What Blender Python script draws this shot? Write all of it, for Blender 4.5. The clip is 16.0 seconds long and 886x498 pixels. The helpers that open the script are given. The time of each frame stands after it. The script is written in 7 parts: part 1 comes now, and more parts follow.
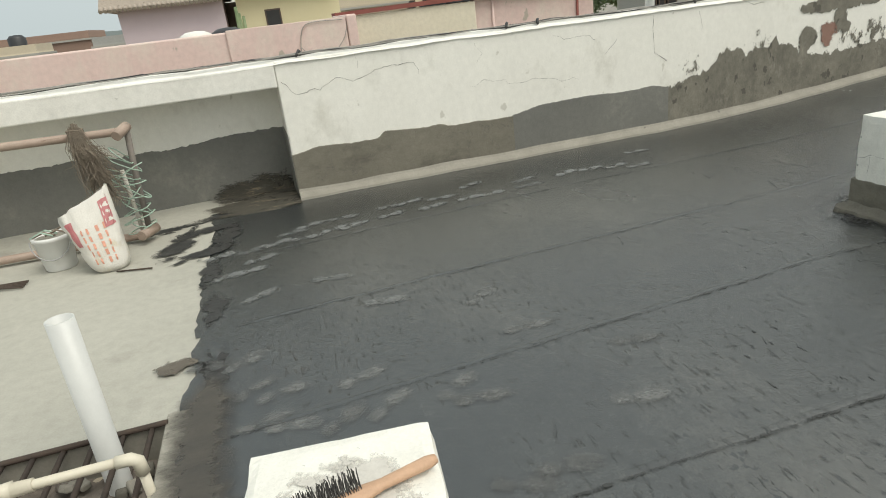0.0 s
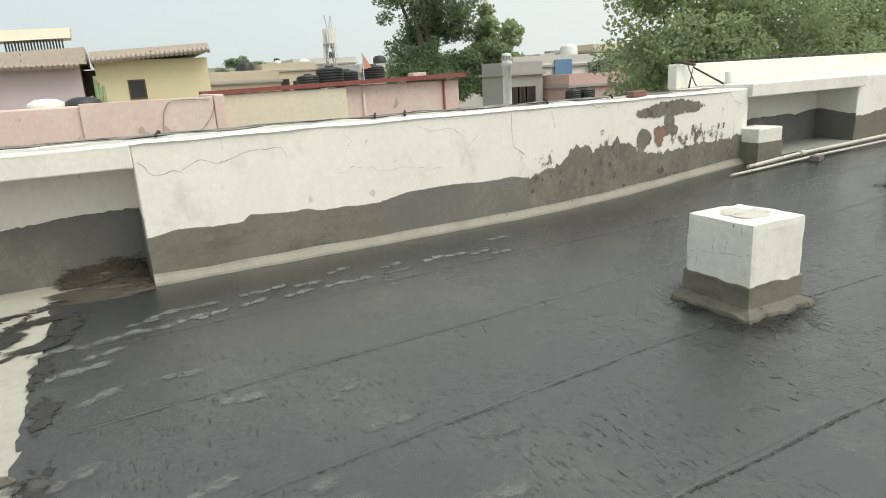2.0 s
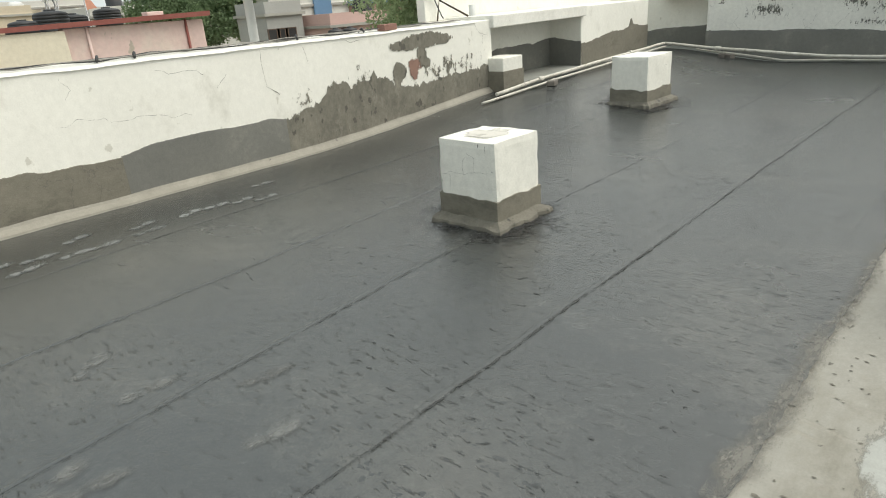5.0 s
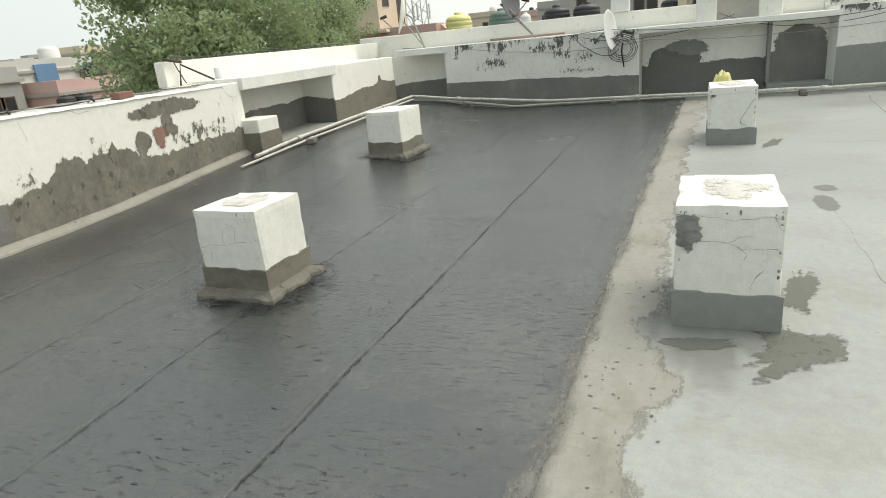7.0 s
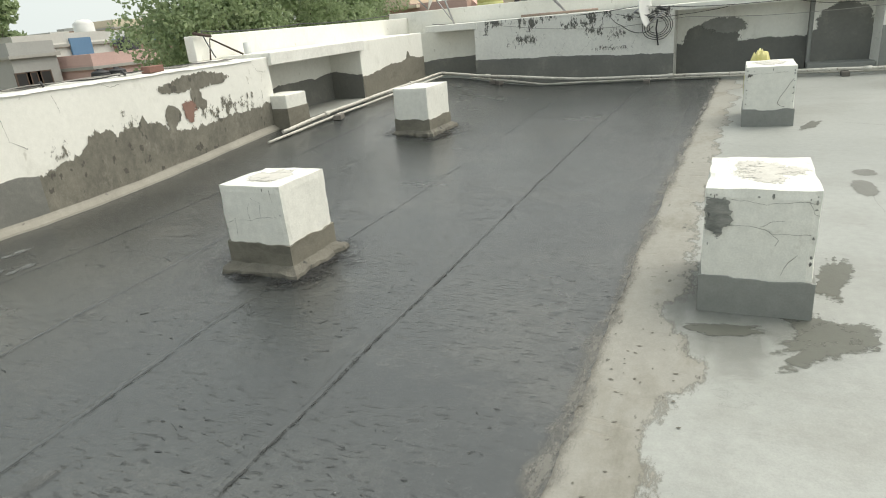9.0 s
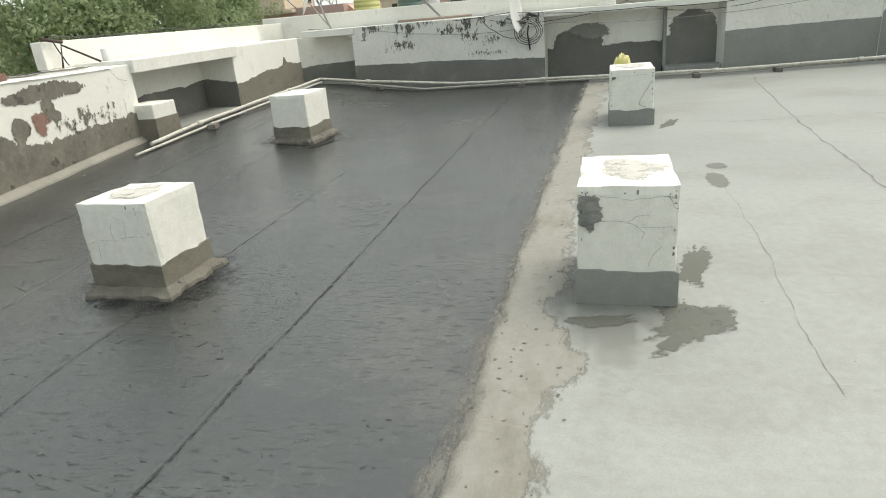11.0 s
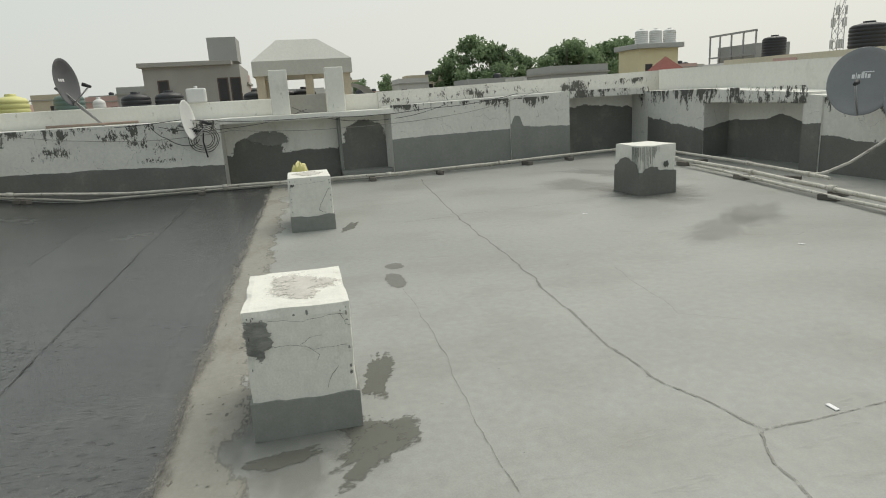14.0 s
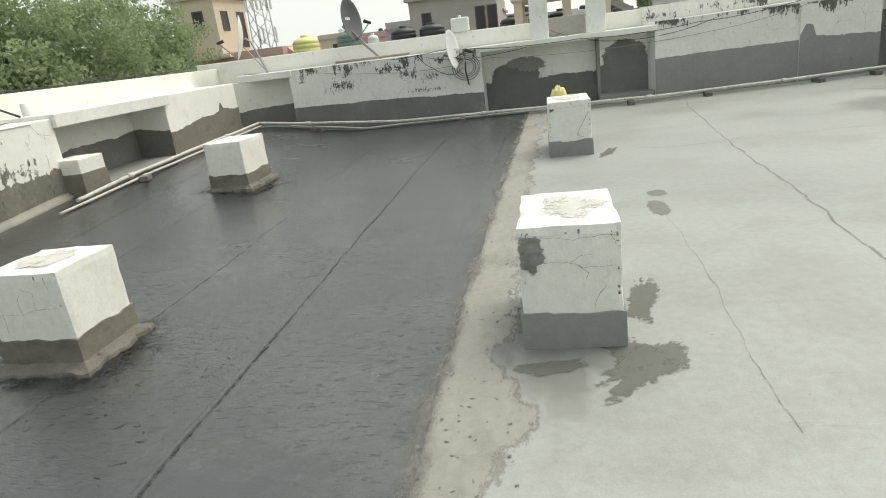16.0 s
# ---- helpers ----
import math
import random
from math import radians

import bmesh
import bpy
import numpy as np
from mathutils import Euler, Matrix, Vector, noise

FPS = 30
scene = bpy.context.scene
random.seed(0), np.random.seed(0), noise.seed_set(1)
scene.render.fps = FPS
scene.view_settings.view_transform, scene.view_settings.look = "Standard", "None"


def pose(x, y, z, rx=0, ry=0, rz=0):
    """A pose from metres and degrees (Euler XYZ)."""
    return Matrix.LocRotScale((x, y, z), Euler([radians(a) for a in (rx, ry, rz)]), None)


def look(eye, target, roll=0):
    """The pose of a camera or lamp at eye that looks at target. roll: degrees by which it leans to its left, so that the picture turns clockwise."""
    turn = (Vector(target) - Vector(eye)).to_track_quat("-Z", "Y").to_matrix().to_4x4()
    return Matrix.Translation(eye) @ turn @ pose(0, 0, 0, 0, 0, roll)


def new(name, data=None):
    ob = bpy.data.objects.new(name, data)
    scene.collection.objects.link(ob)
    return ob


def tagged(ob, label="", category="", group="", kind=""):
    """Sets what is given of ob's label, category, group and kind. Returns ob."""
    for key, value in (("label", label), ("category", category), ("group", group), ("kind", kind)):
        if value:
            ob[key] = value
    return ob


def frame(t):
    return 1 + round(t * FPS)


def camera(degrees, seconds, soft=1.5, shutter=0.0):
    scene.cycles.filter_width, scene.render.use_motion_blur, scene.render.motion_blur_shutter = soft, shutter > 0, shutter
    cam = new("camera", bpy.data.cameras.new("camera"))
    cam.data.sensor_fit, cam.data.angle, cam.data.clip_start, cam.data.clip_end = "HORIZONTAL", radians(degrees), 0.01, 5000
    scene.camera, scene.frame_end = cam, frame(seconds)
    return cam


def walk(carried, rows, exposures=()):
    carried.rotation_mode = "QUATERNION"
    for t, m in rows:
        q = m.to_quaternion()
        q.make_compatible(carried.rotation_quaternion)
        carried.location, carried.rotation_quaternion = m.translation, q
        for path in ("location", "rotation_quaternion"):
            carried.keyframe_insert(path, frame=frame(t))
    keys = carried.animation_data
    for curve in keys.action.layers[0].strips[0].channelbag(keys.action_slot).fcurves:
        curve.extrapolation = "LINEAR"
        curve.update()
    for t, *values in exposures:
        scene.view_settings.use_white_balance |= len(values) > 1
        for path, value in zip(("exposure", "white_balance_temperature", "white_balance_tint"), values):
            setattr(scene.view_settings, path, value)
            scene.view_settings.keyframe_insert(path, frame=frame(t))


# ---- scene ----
cam = camera(70.2, 16.0, 1.0)
PATH = [
    (0, (0.167, -1.36, 1.397), (0.615, 0.452, 0.679), -6.9),
    (0.5, (0.233, -1.371, 1.395), (0.898, 0.389, 0.715), -5.8),
    (1, (0.255, -1.373, 1.395), (1.088, 0.322, 0.735), -5.1),
    (1.5, (0.262, -1.383, 1.4), (1.231, 0.236, 0.738), -4.7),
    (2, (0.227, -1.357, 1.47), (1.086, 0.372, 0.945), -3.2),
    (2.5, (0.19, -1.36, 1.468), (0.959, 0.458, 1.147), -2.2),
    (3, (0.209, -1.34, 1.457), (0.954, 0.48, 1.093), -2.6),
    (3.5, (0.236, -1.354, 1.44), (1.082, 0.399, 0.98), -3.0),
    (4, (0.293, -1.389, 1.41), (1.332, 0.22, 0.834), -3.5),
    (4.5, (0.339, -1.407, 1.398), (1.566, 0.01, 0.7), -4.2),
    (5, (0.362, -1.43, 1.388), (1.702, -0.135, 0.661), -4.4),
    (5.2, (0.391, -1.465, 1.379), (1.789, -0.251, 0.622), -4.3),
    (7.3, (0.463, -1.464, 1.42), (2.218, -0.734, 0.798), -5.7),
    (7.5, (0.476, -1.486, 1.413), (2.202, -0.713, 0.761), -6.3),
    (8, (0.467, -1.47, 1.415), (2.155, -0.63, 0.748), -5.7),
    (10.3, (0.475, -1.486, 1.404), (2.21, -0.79, 0.694), -5.1),
    (10.5, (0.481, -1.496, 1.406), (2.237, -0.841, 0.706), -5.3),
    (11, (0.511, -1.499, 1.409), (2.317, -1.002, 0.707), -5.1),
    (11.5, (0.534, -1.516, 1.422), (2.378, -1.154, 0.739), -4.9),
    (11.7, (0.524, -1.527, 1.424), (2.4, -1.212, 0.809), -5.5),
    (12, (0.594, -1.557, 1.443), (2.495, -1.377, 0.847), -4.1),
    (12.5, (0.653, -1.56, 1.459), (2.615, -1.525, 1.072), -2.3),
    (13, (0.677, -1.566, 1.445), (2.644, -1.539, 1.086), -3.1),
    (13.5, (0.714, -1.627, 1.439), (2.657, -1.812, 1.002), -3.6),
    (14, (0.758, -1.671, 1.435), (2.656, -2.092, 0.966), -3.3),
    (14.5, (0.767, -1.679, 1.425), (2.651, -2.14, 0.939), -3.7),
    (15, (0.762, -1.637, 1.421), (2.679, -1.901, 0.913), -5.5),
    (15.5, (0.734, -1.576, 1.403), (2.635, -1.424, 0.801), -6.3),
    (16, (0.697, -1.545, 1.424), (2.566, -1.19, 0.806), -7.2),
]
walk(cam, [(t, look(eye, target, roll)) for t, eye, target, roll in PATH],
     [(0, 0.55), (1.5, 0.69), (2, 0.76), (2.5, 0.35), (3.5, 0.4), (5, 0.8), (7.5, 0.83), (11, 0.84), (12, 0.86), (12.5, 0.27), (13, 0.25), (14.5, 0.24), (15.3, 0.36), (16, 0.78)])

# ---- world, light ----
SUN_EL, SUN_AZ = 60.0, 140.0
world = bpy.data.worlds.new("overcast_sky")
scene.world = world
world.use_nodes = True
wn, wl = world.node_tree.nodes, world.node_tree.links
sky = wn.new("ShaderNodeTexSky")
sky.sky_type = "NISHITA"
sky.sun_disc = False
sky.sun_elevation, sky.sun_rotation = radians(SUN_EL), radians(SUN_AZ)
sky.air_density, sky.dust_density, sky.ozone_density = 1.0, 6.0, 1.0
cloud = wn.new("ShaderNodeMix")
cloud.data_type = "RGBA"
cloud.inputs["Factor"].default_value = 0.86
# the cloud is brighter and warmer on the sun's side, bluer away from it
aim = wn.new("ShaderNodeTexCoord")
side = wn.new("ShaderNodeVectorMath")
side.operation = "DOT_PRODUCT"
side.inputs[1].default_value = (0.643, -0.766, 0.0)
wl.new(aim.outputs["Generated"], side.inputs[0])
span = wn.new("ShaderNodeMapRange")
span.inputs[1].default_value, span.inputs[2].default_value = -1.0, 1.0
wl.new(side.outputs["Value"], span.inputs[0])
veil = wn.new("ShaderNodeMix")
veil.data_type = "RGBA"
veil.inputs["A"].default_value = (4.25, 4.85, 4.9, 1)
veil.inputs["B"].default_value = (7.1, 7.15, 6.5, 1)
wl.new(span.outputs[0], veil.inputs["Factor"])
wl.new(veil.outputs["Result"], cloud.inputs["B"])
wl.new(sky.outputs[0], cloud.inputs["A"])
wl.new(cloud.outputs["Result"], wn["Background"].inputs["Color"])
wn["Background"].inputs["Strength"].default_value = 0.1
sun_data = bpy.data.lights.new("sun", "SUN")
sun_data.energy, sun_data.angle, sun_data.color = 1.5, radians(40), (1.0, 0.97, 0.88)
sun = new("sun", sun_data)
sun.rotation_euler = (radians(90 - SUN_EL), 0, radians(180 - SUN_AZ))


# ---- materials ----
def mat(name, a, b, rough=0.85, big=1.2, fine=45.0, bump=0.25, spread=0.5, metal=0.0, cracks=0.0, dirt=None, dirt_scale=3.0,
        dirt_at=0.62, stretch=(1, 1, 1), var=0.0, crack_scale=2.2, spec=0.5, crack_col=(0.12, 0.11, 0.1), specks=None, speck_scale=9.0, speck_at=0.68, alpha=0.0, alpha_scale=9.0, wrinkle=None, wrinkle_col=None, wrinkle_by=0.85, dirt_soft=0.05, fade=0.0, grain=0.26, worn_by=1.0, fade_soft=0.3, opacity=1.0):
    """A procedural surface: two colours mixed at two scales, grain in the relief, optional hairline cracks and stains."""
    m = bpy.data.materials.new(name)
    m.use_nodes = True
    n, l = m.node_tree.nodes, m.node_tree.links
    p = n["Principled BSDF"]
    geo = n.new("ShaderNodeNewGeometry")
    mp = n.new("ShaderNodeMapping")
    mp.inputs["Scale"].default_value = stretch
    l.new(geo.outputs["Position"], mp.inputs["Vector"])

    def noise_tex(scale, detail=6, rough_=0.6):
        t = n.new("ShaderNodeTexNoise")
        t.inputs["Scale"].default_value, t.inputs["Detail"].default_value, t.inputs["Roughness"].default_value = scale, detail, rough_
        l.new(mp.outputs[0], t.inputs["Vector"])
        return t.outputs[0]

    def mth(op, x, y):
        t = n.new("ShaderNodeMath")
        t.operation = op
        for k, v in enumerate((x, y)):
            if isinstance(v, (int, float)):
                t.inputs[k].default_value = v
            else:
                l.new(v, t.inputs[k])
        return t.outputs[0]

    def ramp(x, lo, hi):
        t = n.new("ShaderNodeMapRange")
        t.inputs[1].default_value, t.inputs[2].default_value = lo, hi
        l.new(x, t.inputs[0])
        return t.outputs[0]

    def mix(f, x, y):
        t = n.new("ShaderNodeMix")
        t.data_type = "RGBA"
        l.new(f, t.inputs["Factor"])
        for k, v in (("A", x), ("B", y)):
            if isinstance(v, tuple):
                t.inputs[k].default_value = (*v[:3], 1)
            else:
                l.new(v, t.inputs[k])
        return t.outputs["Result"]

    large, small = noise_tex(big), noise_tex(fine, 8, 0.7)
    f = ramp(mth("ADD", mth("MULTIPLY", large, 0.7), mth("MULTIPLY", small, 0.3)), 0.5 - spread / 2.2, 0.5 + spread / 2.2)
    col = mix(f, a, b)
    if dirt:
        d = ramp(mth("ADD", mth("MULTIPLY", noise_tex(dirt_scale, 9, 0.68), 0.85), mth("MULTIPLY", small, 0.15)), dirt_at, dirt_at + dirt_soft)
        col = mix(d, col, dirt)
    if specks:
        sp = ramp(noise_tex(speck_scale, 4, 0.55), speck_at, speck_at + 0.03)
        col = mix(sp, col, specks)
    creases = None
    if wrinkle:
        mp2 = n.new("ShaderNodeMapping")
        mp2.inputs["Scale"].default_value = wrinkle
        warp = n.new("ShaderNodeVectorMath")
        warp.operation = "MULTIPLY_ADD"
        wt = n.new("ShaderNodeTexNoise")
        wt.inputs["Scale"].default_value = 2.0
        l.new(geo.outputs["Position"], wt.inputs["Vector"])
        l.new(wt.outputs[1], warp.inputs[0])
        warp.inputs[1].default_value = (0.08, 0.08, 0.08)
        l.new(geo.outputs["Position"], warp.inputs[2])
        l.new(warp.outputs[0], mp2.inputs["Vector"])
        t = n.new("ShaderNodeTexNoise")
        t.inputs["Scale"].default_value, t.inputs["Detail"].default_value, t.inputs["Roughness"].default_value = 1.0, 5, 0.55
        l.new(mp2.outputs[0], t.inputs["Vector"])
        creases = mth("MULTIPLY", ramp(t.outputs[0], 0.6, 0.68), ramp(noise_tex(0.8, 3), 0.38, 0.6))
        # tints the creases as well; on the bitumen this paints their shade
        if wrinkle_col:
            col = mix(mth("MULTIPLY", creases, wrinkle_by), col, wrinkle_col)
    if alpha:
        l.new(ramp(mth("ADD", mth("MULTIPLY", noise_tex(alpha_scale, 8, 0.7), 0.7), mth("MULTIPLY", small, 0.3)), alpha, alpha + 0.14), p.inputs["Alpha"])
    if fade:
        at = n.new("ShaderNodeAttribute")
        at.attribute_name = "fade"
        worn = mth("ADD", mth("MULTIPLY", noise_tex(alpha_scale, 9, 0.72), 3.4), mth("MULTIPLY", small, 1.6))
        l.new(mth("MULTIPLY", ramp(mth("ADD", at.outputs["Fac"], mth("MULTIPLY", mth("SUBTRACT", worn, 2.5), worn_by)), fade, fade + fade_soft), opacity), p.inputs["Alpha"])
    height = mth("ADD", mth("MULTIPLY", small, 0.6), mth("MULTIPLY", large, 0.6))
    if creases is not None:
        height = mth("SUBTRACT", height, mth("MULTIPLY", creases, 0.9))
    if cracks:
        v = n.new("ShaderNodeTexVoronoi")
        v.feature = "DISTANCE_TO_EDGE"
        v.inputs["Scale"].default_value = crack_scale
        w = n.new("ShaderNodeVectorMath")
        w.operation = "MULTIPLY_ADD"
        t = n.new("ShaderNodeTexNoise")
        t.inputs["Scale"].default_value, t.inputs["Detail"].default_value = 4.0, 5
        l.new(geo.outputs["Position"], t.inputs["Vector"])
        l.new(t.outputs[1], w.inputs[0])
        w.inputs[1].default_value = (0.35, 0.35, 0.35)
        l.new(geo.outputs["Position"], w.inputs[2])
        l.new(w.outputs[0], v.inputs["Vector"])
        line = mth("LESS_THAN", v.outputs["Distance"], 0.0022 * crack_scale)
        c = mth("MULTIPLY", line, mth("GREATER_THAN", noise_tex(1.7, 2), 1.0 - cracks))
        col = mix(mth("MULTIPLY", c, 0.42), col, crack_col)
        height = mth("SUBTRACT", height, mth("MULTIPLY", c, 0.8))
    if grain:
        g = n.new("ShaderNodeTexNoise")
        g.inputs["Scale"].default_value, g.inputs["Detail"].default_value, g.inputs["Roughness"].default_value = 110.0, 4, 0.75
        l.new(geo.outputs["Position"], g.inputs["Vector"])
        g2 = n.new("ShaderNodeTexNoise")
        g2.inputs["Scale"].default_value, g2.inputs["Detail"].default_value = 19.0, 5
        l.new(geo.outputs["Position"], g2.inputs["Vector"])
        sc = n.new("ShaderNodeVectorMath")
        sc.operation = "SCALE"
        l.new(col, sc.inputs[0])
        both = mth("ADD", mth("MULTIPLY", ramp(g.outputs[0], 0.3, 0.7), 0.6), mth("MULTIPLY", ramp(g2.outputs[0], 0.3, 0.7), 0.4))
        l.new(mth("ADD", mth("MULTIPLY", both, grain), 1 - grain / 2), sc.inputs["Scale"])
        col = sc.outputs[0]
    if var:
        info = n.new("ShaderNodeObjectInfo")
        hsv = n.new("ShaderNodeHueSaturation")
        l.new(mth("ADD", mth("MULTIPLY", info.outputs["Random"], 2 * var), 1 - var), hsv.inputs["Value"])
        l.new(col, hsv.inputs["Color"])
        col = hsv.outputs[0]
    l.new(col, p.inputs["Base Color"])
    p.inputs["Roughness"].default_value, p.inputs["Metallic"].default_value = rough, metal
    p.inputs["Specular IOR Level"].default_value = spec
    rr = n.new("ShaderNodeMapRange")
    rr.inputs[3].default_value, rr.inputs[4].default_value = max(0.04, rough - 0.12), min(1, rough + 0.12)
    l.new(large, rr.inputs[0])
    l.new(rr.outputs[0], p.inputs["Roughness"])
    bp = n.new("ShaderNodeBump")
    bp.inputs["Strength"].default_value, bp.inputs["Distance"].default_value = bump, 0.01
    l.new(height, bp.inputs["Height"])
    l.new(bp.outputs[0], p.inputs["Normal"])
    return m


M = {}
M["paint"] = mat("white_limewash", (0.7, 0.69, 0.63), (0.86, 0.85, 0.79), 0.9, 0.9, 30, 0.3, 0.6, dirt=(0.58, 0.565, 0.5), dirt_scale=2.6, dirt_at=0.55, dirt_soft=0.2, specks=(0.6, 0.585, 0.52), speck_scale=7, speck_at=0.68, stretch=(1, 1, 0.7), grain=0.14)
M["paint_worn"] = mat("peeling_limewash", (0.62, 0.61, 0.57), (0.78, 0.77, 0.71), 0.9, 1.5, 40, 0.4, 0.6, cracks=0.5, crack_scale=1.6, dirt=(0.13, 0.13, 0.12), dirt_scale=3.2, dirt_at=0.63)
M["column"] = mat("column_limewash", (0.66, 0.652, 0.595), (0.78, 0.772, 0.712), 0.88, 2.0, 50, 0.35, 0.6, cracks=0.3, crack_scale=3.0, dirt=(0.5, 0.48, 0.42), dirt_scale=6, dirt_at=0.6, dirt_soft=0.15)
M["coping"] = mat("coping_limewash", (0.64, 0.63, 0.58), (0.82, 0.81, 0.76), 0.9, 2.0, 30, 0.4, 0.6, dirt=(0.4, 0.38, 0.34), dirt_scale=6, dirt_at=0.64)
M["plaster"] = mat("wet_cement_plaster", (0.125, 0.126, 0.115), (0.2, 0.199, 0.179), 0.75, 1.6, 35, 0.4, 0.55, dirt=(0.23, 0.226, 0.198), dirt_scale=1.6, dirt_at=0.55, dirt_soft=0.12)
M["plaster_old"] = mat("dry_cement_plaster", (0.135, 0.126, 0.1), (0.225, 0.21, 0.168), 0.85, 2.0, 30, 0.6, 0.55, cracks=0.6, crack_scale=2.0, dirt=(0.1, 0.094, 0.074), dirt_scale=2.4, dirt_at=0.52, dirt_soft=0.15, stretch=(0.8, 0.8, 1.6), grain=0.36)
M["plaster_rough"] = mat("peeled_plaster", (0.1, 0.095, 0.078), (0.24, 0.226, 0.184), 0.9, 4.0, 22, 1.0, 0.5, dirt=(0.26, 0.247, 0.205), dirt_scale=5, dirt_at=0.57, dirt_soft=0.12, specks=(0.095, 0.09, 0.074), speck_scale=11, speck_at=0.62, stretch=(1, 1, 0.6), grain=0.5, fade=0.45, alpha_scale=12, worn_by=0.42, fade_soft=0.1)
M["skirt"] = mat("tarred_cement_skirt", (0.085, 0.08, 0.066), (0.19, 0.178, 0.145), 0.85, 6, 30, 1.0, 0.5, dirt=(0.04, 0.04, 0.036), dirt_scale=7, dirt_at=0.56, grain=0.45)
M["peel_grey"] = mat("bare_patch_under_paint", (0.1, 0.106, 0.098), (0.36, 0.36, 0.33), 0.9, 8, 30, 0.7, 0.4, stretch=(1, 1, 2.6), fade=0.35, alpha_scale=9, worn_by=0.5, fade_soft=0.15)
M["plaster_pale"] = mat("grey_cement_plaster", (0.2, 0.206, 0.193), (0.275, 0.28, 0.26), 0.8, 1.5, 35, 0.35, 0.6, dirt=(0.165, 0.165, 0.148), dirt_scale=2, dirt_at=0.6, dirt_soft=0.15)
M["plaster_edge"] = mat("trowelled_cement_plaster", (0.12, 0.121, 0.11), (0.19, 0.189, 0.17), 0.75, 1.6, 35, 0.4, 0.55, dirt=(0.23, 0.226, 0.198), dirt_scale=1.6, dirt_at=0.55, dirt_soft=0.12, fade=0.45, alpha_scale=5, worn_by=0.3, fade_soft=0.06)
M["plaster_edge_pale"] = mat("pale_trowelled_plaster", (0.2, 0.2, 0.185), (0.3, 0.298, 0.275), 0.8, 4, 35, 0.5, 0.5, fade=0.45, alpha_scale=7, worn_by=0.5, fade_soft=0.1)
M["chip"] = mat("chipped_bitumen", (0.012, 0.014, 0.015), (0.036, 0.039, 0.038), 0.42, 12, 60, 0.6, 0.6, spec=0.7, grain=0.3, alpha=0.36, alpha_scale=45)
M["fillet"] = mat("cement_fillet", (0.19, 0.18, 0.152), (0.34, 0.322, 0.275), 0.9, 4, 40, 0.5, 0.7, dirt=(0.12, 0.11, 0.1), dirt_scale=7, dirt_at=0.64)
M["membrane"] = mat("bitumen_coat", (0.021, 0.025, 0.027), (0.05, 0.053, 0.05), 0.24, 0.8, 34, 0.6, 0.5, dirt=(0.075, 0.075, 0.068), dirt_scale=0.9, dirt_at=0.5, dirt_soft=0.22, var=0.05, spec=0.95, stretch=(1.2, 0.7, 1), specks=(0.02, 0.023, 0.023), speck_scale=30, speck_at=0.64, wrinkle=(52, 11, 1), wrinkle_col=(0.015, 0.017, 0.018), wrinkle_by=0.8, grain=0.65)
M["membrane"].node_tree.nodes["Principled BSDF"].inputs["IOR"].default_value = 1.6
M["seam"] = mat("seam_shadow", (0.016, 0.018, 0.018), (0.05, 0.052, 0.05), 0.5, 9, 40, 0.8, 0.6, alpha=0.4, alpha_scale=18)
M["print"] = mat("dust_on_bitumen", (0.13, 0.136, 0.134), (0.22, 0.228, 0.222), 0.8, 9, 60, 0.2, 0.7, var=0.25, fade=0.12, alpha_scale=16, worn_by=0.75, fade_soft=0.8, opacity=0.62)
M["floor"] = mat("cement_coated_roof", (0.24, 0.248, 0.232), (0.345, 0.352, 0.328), 0.46, 0.45, 14, 0.3, 0.5, dirt=(0.225, 0.223, 0.2), dirt_scale=0.8, dirt_at=0.5, dirt_soft=0.22, spec=0.45, stretch=(1.2, 0.8, 1), specks=(0.12, 0.118, 0.1), speck_scale=15, speck_at=0.72, wrinkle=(9, 3, 1), wrinkle_col=(0.25, 0.25, 0.23), wrinkle_by=0.35, grain=0.3)
M["floor_west"] = mat("cream_cement_floor", (0.32, 0.312, 0.268), (0.43, 0.42, 0.365), 0.8, 1.2, 25, 0.35, 0.55, dirt=(0.25, 0.24, 0.205), dirt_scale=2.2, dirt_at=0.56, dirt_soft=0.2, specks=(0.14, 0.13, 0.11), speck_scale=14, speck_at=0.72)
M["border"] = mat("smeared_cement", (0.205, 0.197, 0.17), (0.32, 0.312, 0.278), 0.7, 1.3, 12, 0.4, 0.45, dirt=(0.165, 0.154, 0.122), dirt_scale=1.3, dirt_at=0.5, dirt_soft=0.16, specks=(0.09, 0.085, 0.07), speck_scale=10, speck_at=0.665, stretch=(0.8, 1.6, 1), wrinkle=(12, 4, 1), wrinkle_col=(0.25, 0.235, 0.195), wrinkle_by=0.5, fade=0.3, alpha_scale=3.5, worn_by=0.5, fade_soft=0.22)
M["kerb_dirt"] = mat("dirt_on_cement", (0.215, 0.203, 0.168), (0.335, 0.323, 0.278), 0.8, 3, 20, 0.7, 0.45, dirt=(0.12, 0.11, 0.09), dirt_scale=6, dirt_at=0.55)
M["stain"] = mat("damp_cement_patch", (0.1, 0.102, 0.086), (0.155, 0.158, 0.132), 0.65, 5, 35, 0.4, 0.7, fade=0.2, alpha_scale=6, stretch=(1.0, 0.6, 1), worn_by=0.75, fade_soft=0.3, opacity=0.85)
M["crack_shade"] = mat("crack_ridge_shade", (0.215, 0.213, 0.193), (0.285, 0.283, 0.26), 0.9, 4, 40, 0.4, 0.6, alpha=0.42, alpha_scale=14)
